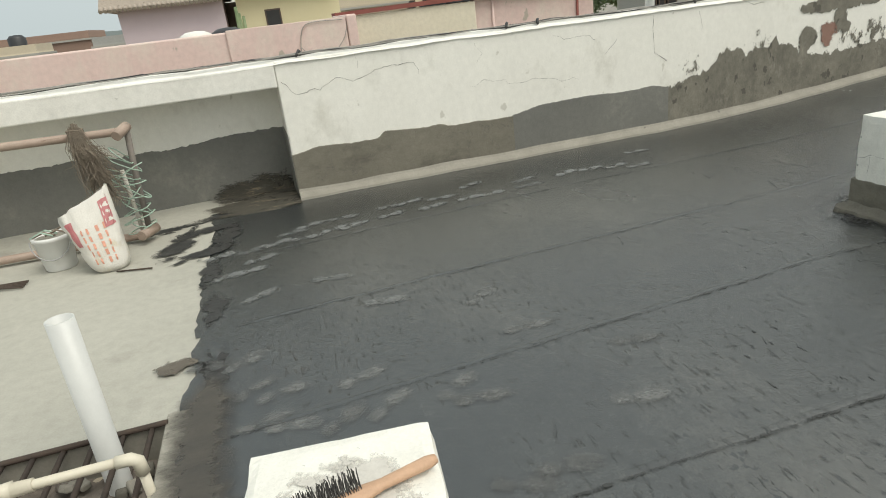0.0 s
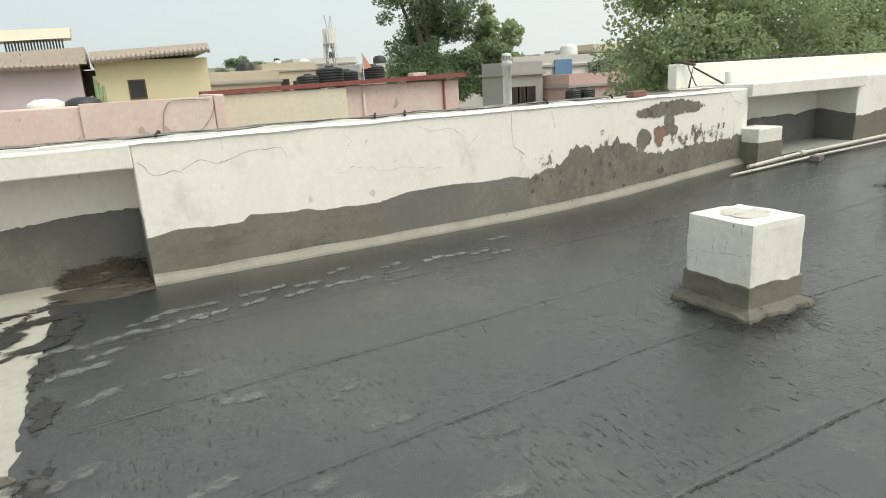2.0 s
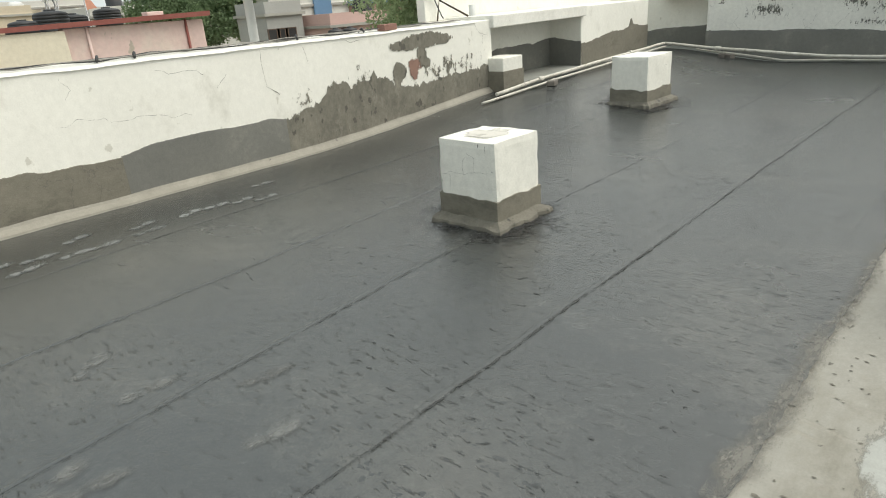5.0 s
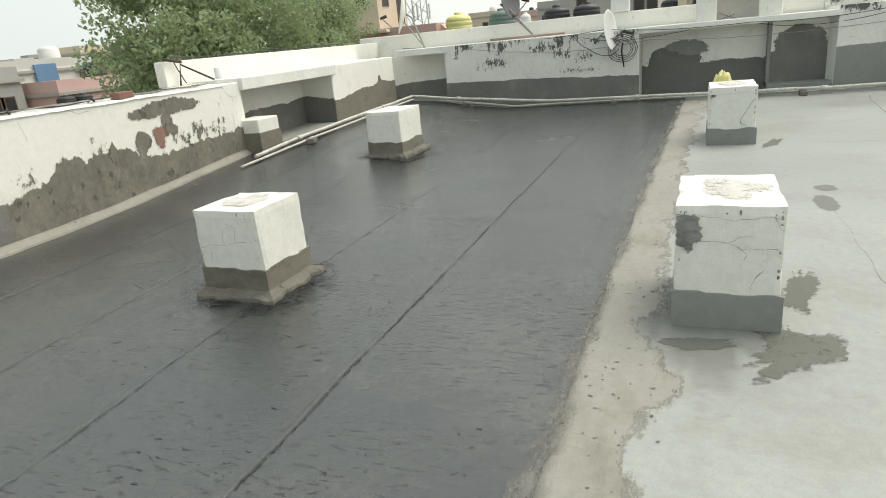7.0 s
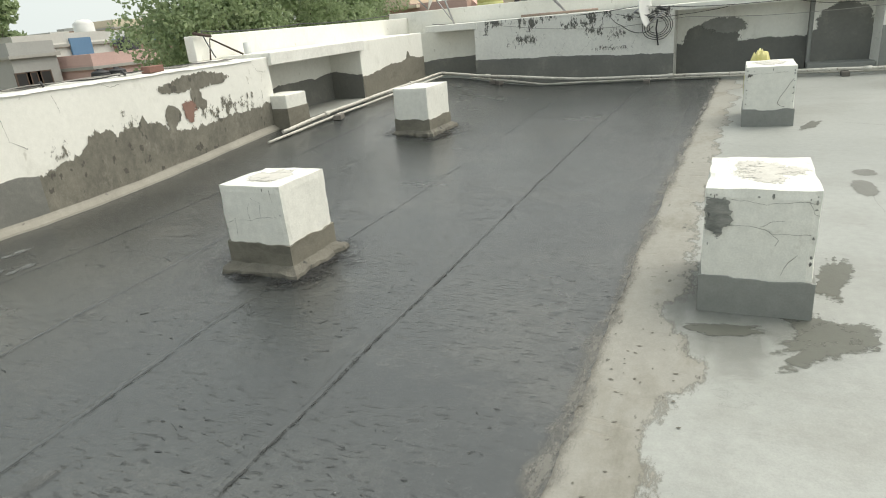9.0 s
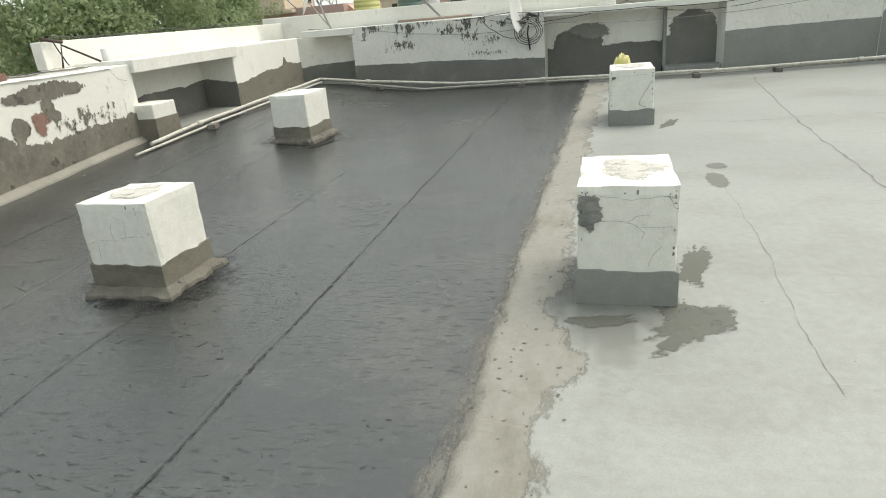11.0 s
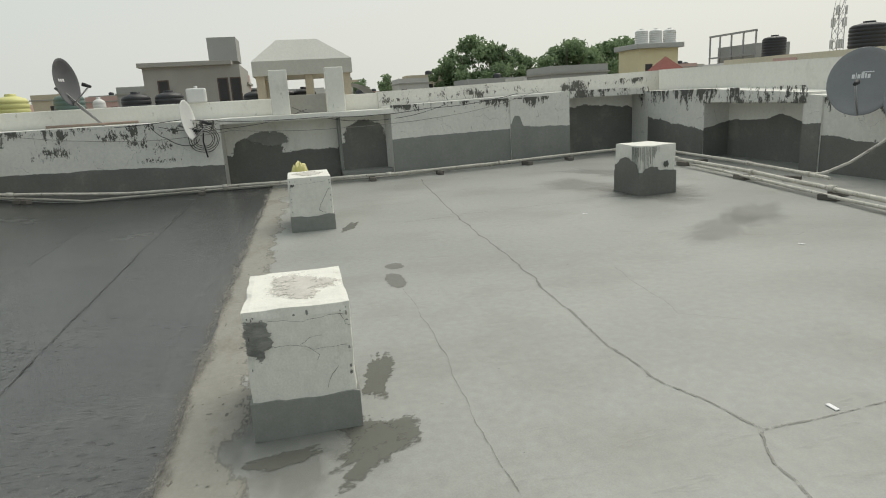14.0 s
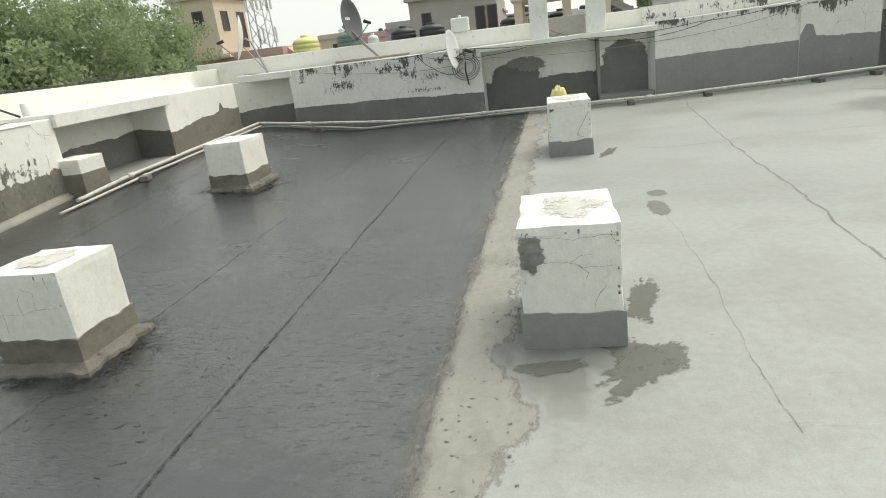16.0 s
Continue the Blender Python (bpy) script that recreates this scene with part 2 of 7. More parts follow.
M["pipe"] = mat("weathered_white_pipe", (0.4, 0.38, 0.33), (0.66, 0.64, 0.58), 0.6, 6, 40, 0.3, 0.5, dirt=(0.2, 0.165, 0.13), dirt_scale=22, dirt_at=0.57)
M["pvc"] = mat("white_pvc", (0.52, 0.53, 0.515), (0.6, 0.61, 0.59), 0.4, 3, 30, 0.06, 0.5, grain=0.06)
M["pvc_cream"] = mat("cream_cpvc", (0.55, 0.51, 0.41), (0.64, 0.6, 0.49), 0.45, 5, 30, 0.08, 0.5, grain=0.06)
M["brick"] = mat("old_brick", (0.1, 0.093, 0.085), (0.2, 0.18, 0.155), 0.9, 8, 50, 0.6, 0.6, var=0.2)
M["redbrick"] = mat("bare_red_brick", (0.2, 0.1, 0.078), (0.29, 0.165, 0.128), 0.9, 12, 60, 0.6, 0.6)
M["brick_scar"] = mat("bare_red_brick_scar", (0.2, 0.11, 0.085), (0.3, 0.19, 0.15), 0.9, 12, 60, 0.6, 0.6, fade=0.45, alpha_scale=14, worn_by=0.4, fade_soft=0.12)
M["rust"] = mat("rusty_iron", (0.045, 0.036, 0.031), (0.105, 0.076, 0.058), 0.8, 12, 60, 0.5, 0.6, metal=0.3)
M["black"] = mat("black_cable", (0.015, 0.015, 0.016), (0.04, 0.04, 0.04), 0.6, 6, 30, 0.1, 0.6)
M["greycable"] = mat("grey_cable", (0.2, 0.195, 0.175), (0.36, 0.35, 0.32), 0.7, 6, 30, 0.1, 0.6)
M["dish"] = mat("grey_dish_paint", (0.2, 0.205, 0.215), (0.27, 0.275, 0.285), 0.5, 3, 40, 0.08, 0.6, dirt=(0.14, 0.13, 0.12), dirt_scale=8, dirt_at=0.7, grain=0.06)
M["white_mark"] = mat("white_marking", (0.75, 0.75, 0.75), (0.8, 0.8, 0.8), 0.6, 5, 30, 0.02, 0.5, grain=0.06)
M["tank"] = mat("black_polythene_tank", (0.018, 0.019, 0.022), (0.04, 0.041, 0.045), 0.5, 2, 20, 0.1, 0.6, grain=0.06)
M["tank_yellow"] = mat("yellow_polythene_tank", (0.6, 0.58, 0.22), (0.7, 0.68, 0.3), 0.5, 2, 20, 0.1, 0.6, grain=0.06)
M["tank_white"] = mat("white_polythene_tank", (0.62, 0.62, 0.6), (0.74, 0.74, 0.72), 0.5, 2, 20, 0.1, 0.6, grain=0.06)
M["tank_green"] = mat("green_polythene_tank", (0.1, 0.16, 0.14), (0.14, 0.2, 0.18), 0.5, 2, 20, 0.1, 0.6, grain=0.06)
M["bamboo"] = mat("reddish_bamboo", (0.27, 0.2, 0.16), (0.42, 0.33, 0.265), 0.6, 5, 40, 0.2, 0.6, stretch=(0.4, 3, 3), dirt=(0.2, 0.13, 0.09), dirt_scale=10, dirt_at=0.62)
M["coir"] = mat("coir_fibre", (0.13, 0.105, 0.08), (0.28, 0.235, 0.18), 0.95, 14, 70, 0.6, 0.6)
M["greenrope"] = mat("green_nylon_rope", (0.26, 0.38, 0.3), (0.4, 0.5, 0.42), 0.7, 10, 60, 0.3, 0.6)
M["bag"] = mat("woven_white_sack", (0.52, 0.5, 0.45), (0.68, 0.66, 0.61), 0.6, 5, 90, 0.5, 0.6, dirt=(0.5, 0.4, 0.2), dirt_scale=4, dirt_at=0.56, dirt_soft=0.15, grain=0.15)
M["red_print"] = mat("red_ink", (0.34, 0.09, 0.1), (0.46, 0.2, 0.2), 0.6, 8, 60, 0.2, 0.6)
M["orange_print"] = mat("orange_ink", (0.55, 0.24, 0.16), (0.62, 0.33, 0.24), 0.6, 8, 60, 0.2, 0.6)
M["yellow_bag"] = mat("yellow_polythene_sack", (0.5, 0.45, 0.12), (0.66, 0.62, 0.3), 0.45, 8, 60, 0.4, 0.6, grain=0.06)
M["wood"] = mat("brush_wood", (0.42, 0.26, 0.16), (0.55, 0.36, 0.24), 0.6, 7, 60, 0.2, 0.6, stretch=(1, 6, 6))
M["bristle"] = mat("steel_bristle", (0.04, 0.04, 0.038), (0.12, 0.115, 0.11), 0.5, 30, 90, 0.2, 0.6, metal=0.6)
M["debris"] = mat("rubble", (0.08, 0.07, 0.06), (0.28, 0.24, 0.2), 0.95, 9, 40, 1.0, 0.5, dirt=(0.4, 0.37, 0.32), dirt_scale=10, dirt_at=0.63)
M["pink"] = mat("pink_distemper", (0.6, 0.445, 0.41), (0.72, 0.575, 0.53), 0.9, 0.8, 14, 0.3, 0.6, dirt=(0.66, 0.6, 0.52), dirt_scale=1.2, dirt_at=0.5, dirt_soft=0.2, specks=(0.42, 0.37, 0.31), speck_scale=5, speck_at=0.66, stretch=(1, 1, 0.5))
M["cream"] = mat("stained_cream_wall", (0.62, 0.575, 0.45), (0.72, 0.68, 0.56), 0.9, 1.2, 20, 0.3, 0.7, dirt=(0.45, 0.38, 0.3), dirt_scale=2.4, dirt_at=0.62)
M["redcap"] = mat("oxide_red_coping", (0.2, 0.06, 0.05), (0.28, 0.1, 0.08), 0.85, 3, 30, 0.2, 0.6)
M["lilac"] = mat("lilac_wall", (0.58, 0.48, 0.52), (0.66, 0.56, 0.6), 0.9, 1.0, 20, 0.15, 0.6, grain=0.06)
M["yellow"] = mat("pale_yellow_wall", (0.68, 0.6, 0.38), (0.75, 0.68, 0.46), 0.9, 1.0, 20, 0.15, 0.6, grain=0.06)
M["tile"] = mat("weathered_roof_edge", (0.3, 0.26, 0.22), (0.44, 0.38, 0.32), 0.9, 4, 30, 0.6, 0.6, dirt=(0.14, 0.12, 0.1), dirt_scale=4, dirt_at=0.58)
M["concrete"] = mat("raw_concrete", (0.31, 0.3, 0.275), (0.43, 0.42, 0.385), 0.9, 0.8, 12, 0.3, 0.7, dirt=(0.16, 0.15, 0.14), dirt_scale=1.2, dirt_at=0.66)
M["domeplaster"] = mat("pale_concrete_roof", (0.5, 0.5, 0.46), (0.62, 0.61, 0.57), 0.9, 0.6, 8, 0.2, 0.7, dirt=(0.3, 0.3, 0.27), dirt_scale=0.8, dirt_at=0.64)
M["wall_a"] = mat("far_wall_white", (0.55, 0.54, 0.5), (0.68, 0.67, 0.63), 0.9, 0.5, 6, 0.2, 0.7, var=0.12)
M["wall_b"] = mat("far_wall_cream", (0.52, 0.45, 0.34), (0.62, 0.55, 0.43), 0.9, 0.5, 6, 0.2, 0.7, var=0.12)
M["wall_c"] = mat("far_wall_brick", (0.27, 0.18, 0.14), (0.36, 0.25, 0.2), 0.9, 0.5, 6, 0.2, 0.7, var=0.12)
M["wall_d"] = mat("far_wall_pink", (0.52, 0.35, 0.32), (0.62, 0.45, 0.41), 0.9, 0.5, 6, 0.2, 0.7, var=0.12)
M["wall_e"] = mat("far_wall_grey", (0.33, 0.33, 0.32), (0.44, 0.44, 0.42), 0.9, 0.5, 6, 0.2, 0.7, var=0.12)
M["wall_f"] = mat("far_blue_sheet", (0.1, 0.2, 0.34), (0.16, 0.28, 0.44), 0.6, 0.5, 6, 0.2, 0.7)
M["dark"] = mat("dark_opening", (0.02, 0.02, 0.022), (0.045, 0.045, 0.045), 0.4, 2, 20, 0.1, 0.6)
M["frame"] = mat("brown_window_frame", (0.09, 0.06, 0.045), (0.14, 0.1, 0.075), 0.6, 4, 30, 0.1, 0.6)
M["bark"] = mat("bark", (0.1, 0.085, 0.07), (0.18, 0.155, 0.125), 0.95, 5, 30, 0.8, 0.6)
M["leaf"] = mat("broad_leaf", (0.18, 0.25, 0.12), (0.46, 0.54, 0.32), 0.5, 2.2, 9, 0.05, 0.5, grain=0.06)
M["leaf_dark"] = mat("dark_leaf", (0.13, 0.2, 0.1), (0.3, 0.39, 0.22), 0.6, 0.9, 5, 0.05, 0.5, grain=0.0)
M["ground"] = mat("dusty_ground", (0.16, 0.16, 0.1), (0.27, 0.24, 0.18), 0.95, 0.02, 0.4, 0.2, 0.6)
M["hill"] = mat("haze_blue_hill", (0.2, 0.24, 0.25), (0.25, 0.29, 0.3), 1.0, 0.01, 0.1, 0.0, 0.6)
M["mould"] = mat("black_mould", (0.07, 0.07, 0.064), (0.17, 0.166, 0.148), 0.9, 7, 40, 0.4, 0.6, fade=0.55, alpha_scale=8, stretch=(1, 1, 0.45), worn_by=1.0, fade_soft=0.2)
M["print_faint"] = mat("faint_dust", (0.11, 0.115, 0.113), (0.18, 0.185, 0.18), 0.8, 9, 60, 0.2, 0.7, var=0.2, fade=0.2, alpha_scale=11, worn_by=0.75, fade_soft=0.9, opacity=0.7, stretch=(0.7, 1.6, 1))
M["captop"] = mat("worn_column_top", (0.46, 0.44, 0.4), (0.62, 0.6, 0.55), 0.9, 8, 50, 0.5, 0.6, fade=0.45, alpha_scale=9)
M["foot_dark"] = mat("dark_foot_coat", (0.022, 0.023, 0.024), (0.045, 0.046, 0.047), 0.3, 6, 40, 0.5, 0.6, fade=0.3, alpha_scale=5, opacity=0.8, fade_soft=0.6)
M["mould_speckle"] = mat("speckled_mould", (0.08, 0.08, 0.072), (0.2, 0.195, 0.17), 0.9, 7, 40, 0.4, 0.6, fade=0.85, alpha_scale=10, stretch=(1, 1, 0.5), worn_by=0.8, fade_soft=0.25)
M["brownsmear"] = mat("brown_tar_smear", (0.045, 0.043, 0.039), (0.1, 0.091, 0.076), 0.7, 4, 30, 0.7, 0.6, stretch=(1.2, 3, 1), fade=0.25, alpha_scale=7, worn_by=0.35, fade_soft=0.6, opacity=0.85)
M["tar_chunk"] = mat("brown_tar_lump", (0.07, 0.062, 0.05), (0.15, 0.132, 0.105), 0.8, 8, 30, 0.9, 0.6, fade=0.4, alpha_scale=9, worn_by=0.3, fade_soft=0.12)
M["edge_dust"] = mat("cement_dust_on_bitumen", (0.13, 0.127, 0.115), (0.21, 0.203, 0.18), 0.8, 6, 40, 0.3, 0.6, fade=0.3, alpha_scale=5, worn_by=0.5, fade_soft=0.5, opacity=0.8, stretch=(0.6, 1.4, 1))
M["hairline"] = mat("hairline_crack", (0.16, 0.155, 0.14), (0.26, 0.25, 0.22), 0.9, 9, 50, 0.3, 0.6)
M["dish_dark"] = mat("dark_dish_paint", (0.075, 0.077, 0.082), (0.11, 0.112, 0.118), 0.5, 3, 40, 0.08, 0.6, grain=0.06)
M["corner_mould"] = mat("damp_brown_mould", (0.03, 0.029, 0.024), (0.085, 0.077, 0.058), 0.85, 4, 30, 0.9, 0.5, dirt=(0.15, 0.125, 0.085), dirt_scale=5, dirt_at=0.56, stretch=(1.0, 3.5, 3.5), fade=0.25, alpha_scale=4, worn_by=0.6, fade_soft=0.35)
M["tar_streak"] = mat("smeared_tar", (0.02, 0.021, 0.021), (0.05, 0.05, 0.047), 0.5, 5, 40, 0.6, 0.6, stretch=(1.0, 2.2, 2.2), fade=0.35, alpha_scale=6, worn_by=1.0, fade_soft=0.3)
M["post"] = mat("grey_weathered_timber", (0.13, 0.115, 0.1), (0.25, 0.225, 0.2), 0.85, 7, 50, 0.4, 0.6, stretch=(3, 3, 0.5))
M["damp_shade"] = mat("damp_and_shade_film", (0.13, 0.128, 0.112), (0.2, 0.197, 0.175), 0.4, 4, 30, 0.2, 0.6, stretch=(1.0, 0.6, 1), fade=0.1, alpha_scale=3, worn_by=0.5, fade_soft=0.7, opacity=0.24)
M["damp_mid"] = mat("half_dry_cement", (0.17, 0.17, 0.15), (0.23, 0.228, 0.205), 0.6, 4, 30, 0.3, 0.6, fade=0.2, alpha_scale=8, worn_by=0.4, fade_soft=0.3, opacity=0.65)
M["steel"] = mat("galvanised_steel", (0.3, 0.3, 0.3), (0.42, 0.42, 0.42), 0.5, 4, 30, 0.1, 0.6, metal=0.5)

for key in ("leaf", "leaf_dark"):
    tree_nodes, tree_links = M[key].node_tree.nodes, M[key].node_tree.links
    thin = tree_nodes.new("ShaderNodeBsdfTranslucent")
    tree_links.new(tree_nodes["Principled BSDF"].inputs["Base Color"].links[0].from_socket, thin.inputs["Color"])
    both = tree_nodes.new("ShaderNodeMixShader")
    both.inputs[0].default_value = 0.5
    tree_links.new(tree_nodes["Principled BSDF"].outputs[0], both.inputs[1])
    tree_links.new(thin.outputs[0], both.inputs[2])
    tree_links.new(both.outputs[0], tree_nodes["Material Output"].inputs[0])


# ---- builders ----
def part(name, bm, material, parent=None, label="", smooth=False):
    """One bmesh as one mesh object, under a thing or part where one is given."""
    me = bpy.data.meshes.new(name)
    if smooth:
        for f in bm.faces:
            f.smooth = True
    bm.to_mesh(me)
    bm.free()
    me.materials.append(material)
    ob = new(name, me)
    if parent is not None:
        ob.parent = parent
    if label:
        ob["label"] = label
    return ob


def thing(name, label, category, m=None, group="", kind=""):
    ob = new(name)
    ob.empty_display_size = 0.1
    if m is not None:
        ob.matrix_basis = m
    return tagged(ob, label, category, group, kind)


def box(bm, x0, x1, y0, y1, z0, z1, bevel=0.0):
    r = bmesh.ops.create_cube(bm, size=1.0, matrix=Matrix.Translation(((x0 + x1) / 2, (y0 + y1) / 2, (z0 + z1) / 2)) @ Matrix.Diagonal((x1 - x0, y1 - y0, z1 - z0, 1)))
    if bevel:
        es = list({e for v in r["verts"] for e in v.link_edges})
        bmesh.ops.bevel(bm, geom=es, offset=bevel, segments=2, affect="EDGES", profile=0.5)
    return bm


def hexa(bm, lower, upper):
    """A block from four lower and four upper corners, in the same turning order."""
    vs = [bm.verts.new(c) for c in (*lower, *upper)]
    for f in ((3, 2, 1, 0), (4, 5, 6, 7), (0, 1, 5, 4), (1, 2, 6, 5), (2, 3, 7, 6), (3, 0, 4, 7)):
        bm.faces.new([vs[k] for k in f])
    return bm


def tube(bm, pts, radius, seg=8, cap=True):
    """A round bar along points; radius is one number or one for each point."""
    pts = [Vector(p) for p in pts]
    rs = [radius] * len(pts) if isinstance(radius, (int, float)) else list(radius)
    rings, side = [], None
    for k, p in enumerate(pts):
        d = (pts[min(k + 1, len(pts) - 1)] - pts[max(k - 1, 0)]).normalized()
        if side is None:
            side = d.orthogonal().normalized()
        side = (side - d * side.dot(d)).normalized()
        up = d.cross(side)
        rings.append([bm.verts.new(p + (side * math.cos(a) + up * math.sin(a)) * rs[k]) for a in (2 * math.pi * i / seg for i in range(seg))])
    for a, b in zip(rings, rings[1:]):
        for i in range(seg):
            f = bm.faces.new((a[i], a[(i + 1) % seg], b[(i + 1) % seg], b[i]))
            f.smooth = True
    if cap:
        bm.faces.new(rings[0][::-1])
        bm.faces.new(rings[-1])
    return bm


def lathe(bm, profile, seg=24, centre=(0, 0, 0)):
    """A turned body from (radius, height) pairs."""
    rings = [[bm.verts.new((centre[0] + r * math.cos(2 * math.pi * i / seg), centre[1] + r * math.sin(2 * math.pi * i / seg), centre[2] + z)) for i in range(seg)] for r, z in profile]
    for a, b in zip(rings, rings[1:]):
        for i in range(seg):
            f = bm.faces.new((a[i], a[(i + 1) % seg], b[(i + 1) % seg], b[i]))
            f.smooth = True
    return bm


def nz(x, y=0.0, z=0.0):
    return noise.noise(Vector((x, y, z)))


def smooth_step(a, b, x):
    t = min(1, max(0, (x - a) / (b - a)))
    return t * t * (3 - 2 * t)


def floor_z(x, y):
    """The roof's screed rises gently towards its far north-east corner."""
    return 0.25 * smooth_step(3.8, 9.0, x) * smooth_step(1.9, 4.1, y) + 0.006 * nz(x * 0.7, y * 0.7)


def between(controls, u):
    for (a, p), (b, q) in zip(controls, controls[1:]):
        if u <= b:
            t = max(0, (u - a) / (b - a))
            return p + (q - p) * t * t * (3 - 2 * t)
    return controls[-1][1]


def band(name, start, end, controls, material, parent, thick=0.008, base=None, rough=0.03, step=0.018, seed=0.0, label=""):
    """A coat of plaster on an upright face from start to end (its front to the right-hand side), with a wavering upper edge.
    controls: (distance along, height) pairs."""
    a, b = Vector((*start, 0)), Vector((*end, 0))
    d = (b - a)
    length = d.length
    d.normalize()
    out = Vector((d.y, -d.x, 0))
    n = max(2, int(length / step))
    bm = bmesh.new()
    rows = []
    for k in range(n + 1):
        u = length * k / n
        p = a + d * u
        top = between(controls, u) + rough * (nz(u * 2.3, seed) + 0.6 * nz(u * 7, seed, 3) + 0.45 * nz(u * 23, seed, 5) + 0.25 * nz(u * 61, seed, 7))
        low = (floor_z(p.x, p.y) - 0.02) if base is None else base
        top = max(top, low + 0.01)
        f = p + out * (thick + 0.002 * nz(u * 5, seed))
        rows.append([bm.verts.new((*f.xy, low)), bm.verts.new((*f.xy, (low + top) / 2)), bm.verts.new((*f.xy, top - 0.004)), bm.verts.new((*(p - out * 0.002).xy, top))])
    for r, s in zip(rows, rows[1:]):
        for j in range(3):
            bm.faces.new((r[j], s[j], s[j + 1], r[j + 1]))
    bm.faces.new([rows[0][j] for j in (0, 1, 2, 3)])
    bm.faces.new([rows[-1][j] for j in (3, 2, 1, 0)])
    return part(name, bm, material, parent, label)


def ragged(bm, place, k, ragged_by=0.35, n=60, streak=0.0):
    """A thin irregular patch of three rings; place(cos, sin) gives its points. Its 'fade' falls to nothing at the rim."""
    lay = bm.verts.layers.float.new("fade") if "fade" not in bm.verts.layers.float else bm.verts.layers.float["fade"]
    mid = bm.verts.new(place(0.0, 0.0))
    mid[lay] = 1.0
    rings = []
    for f, v in ((0.5, 0.95), (0.8, 0.62), (1.0, 0.3), (1.25, 0.0)):
        ring = []
        for i in range(n):
            a = 2 * math.pi * i / n
            c, s = math.cos(a), math.sin(a)
            q = 1 + ragged_by * (nz(c * 1.6 + k * 3.7, s * 1.6) + 0.5 * nz(c * 5 + k * 3.7, s * 5)) + streak * abs(nz(a * 9, k))
            vt = bm.verts.new(place(f * q * c, f * q * s))
            vt[lay] = v
            ring.append(vt)
        rings.append(ring)
    for i in range(n):
        j = (i + 1) % n
        bm.faces.new((mid, rings[0][i], rings[0][j]))
        for r0, r1 in zip(rings, rings[1:]):
            bm.faces.new((r0[i], r1[i], r1[j], r0[j]))
    return bm


def coat(name, place, u0, u1, v0, v1, step, field, material, parent, label=""):
    """A thin layer over a stretch of wall or floor. field(u, v) is above 0.5 where the layer lies whole; its edge frays below that."""
    bm = bmesh.new()
    lay = bm.verts.layers.float.new("fade")
    nu, nv = max(1, round((u1 - u0) / step)), max(1, round((v1 - v0) / step))
    grid = []
    for i in range(nu + 1):
        row = []
        for j in range(nv + 1):
            u, v = u0 + (u1 - u0) * i / nu, v0 + (v1 - v0) * j / nv
            row.append((u, v, max(-1.5, min(2.0, field(u, v)))))
        grid.append(row)
    made = {}

    def vert(i, j):
        if (i, j) not in made:
            u, v, f = grid[i][j]
            made[i, j] = bm.verts.new(place(u, v))
            made[i, j][lay] = f
        return made[i, j]

    for i in range(nu):
        for j in range(nv):
            if max(grid[a][b][2] for a in (i, i + 1) for b in (j, j + 1)) > -0.9:
                bm.faces.new((vert(i, j), vert(i + 1, j), vert(i + 1, j + 1), vert(i, j + 1))).smooth = True
    return part(name, bm, material, parent, label)


def oval(u, v, cu, cv, ru, rv):
    """1 in the middle of an oval, 0.5 on its rim, falling on outside."""
    return 1 - 0.5 * math.hypot((u - cu) / ru, (v - cv) / rv)


def ribbon(name, place, pts, width, material, parent, label="", seed=0.0, n=7):
    """A crack through (u, v) points, of uneven width."""
    fine = []
    for (a, b), (c, d) in zip(pts, pts[1:]):
        for i in range(n):
            q = i / n
            u, v = a + (c - a) * q, b + (d - b) * q
            fine.append((u + 0.03 * nz(u * 8, v * 8, seed) + 0.008 * nz(u * 40, v * 40, seed), v + 0.03 * nz(u * 8, v * 8, seed + 4) + 0.008 * nz(u * 40, v * 40, seed + 7)))
    fine.append(pts[-1])
    bm = bmesh.new()
    for (a, b), (c, d) in zip(fine, fine[1:]):
        e = Vector((c - a, d - b))
        if e.length < 1e-5:
            continue
        w = Vector((-e.y, e.x)).normalized() * width * (0.3 + 1.1 * abs(nz(a * 11, b * 11, seed)))
        bm.faces.new([bm.verts.new(place(*q)) for q in (Vector((a, b)) - w, Vector((c, d)) - w, Vector((c, d)) + w, Vector((a, b)) + w)])
    return part(name, bm, material, parent, label)


def blob(name, cx, cy, rx, ry, turn, material, parent=None, seed=0.0, by=0.35, z=0.003, label="", streak=0.0):
    """A thin irregular smear lying on the floor."""
    c, s = math.cos(radians(turn)), math.sin(radians(turn))

    def place(a, b):
        X, Y = cx + c * rx * a - s * ry * b, cy + s * rx * a + c * ry * b
        return (X, Y, floor_z(X, Y) + z)

    return part(name, ragged(bmesh.new(), place, seed, by, 60, streak), material, parent, label)


# ---- floor ----
EDGE_S, EDGE_W = -1.0, -0.4
SHAFT = (-2.6, -0.44, -0.9, 0.97)


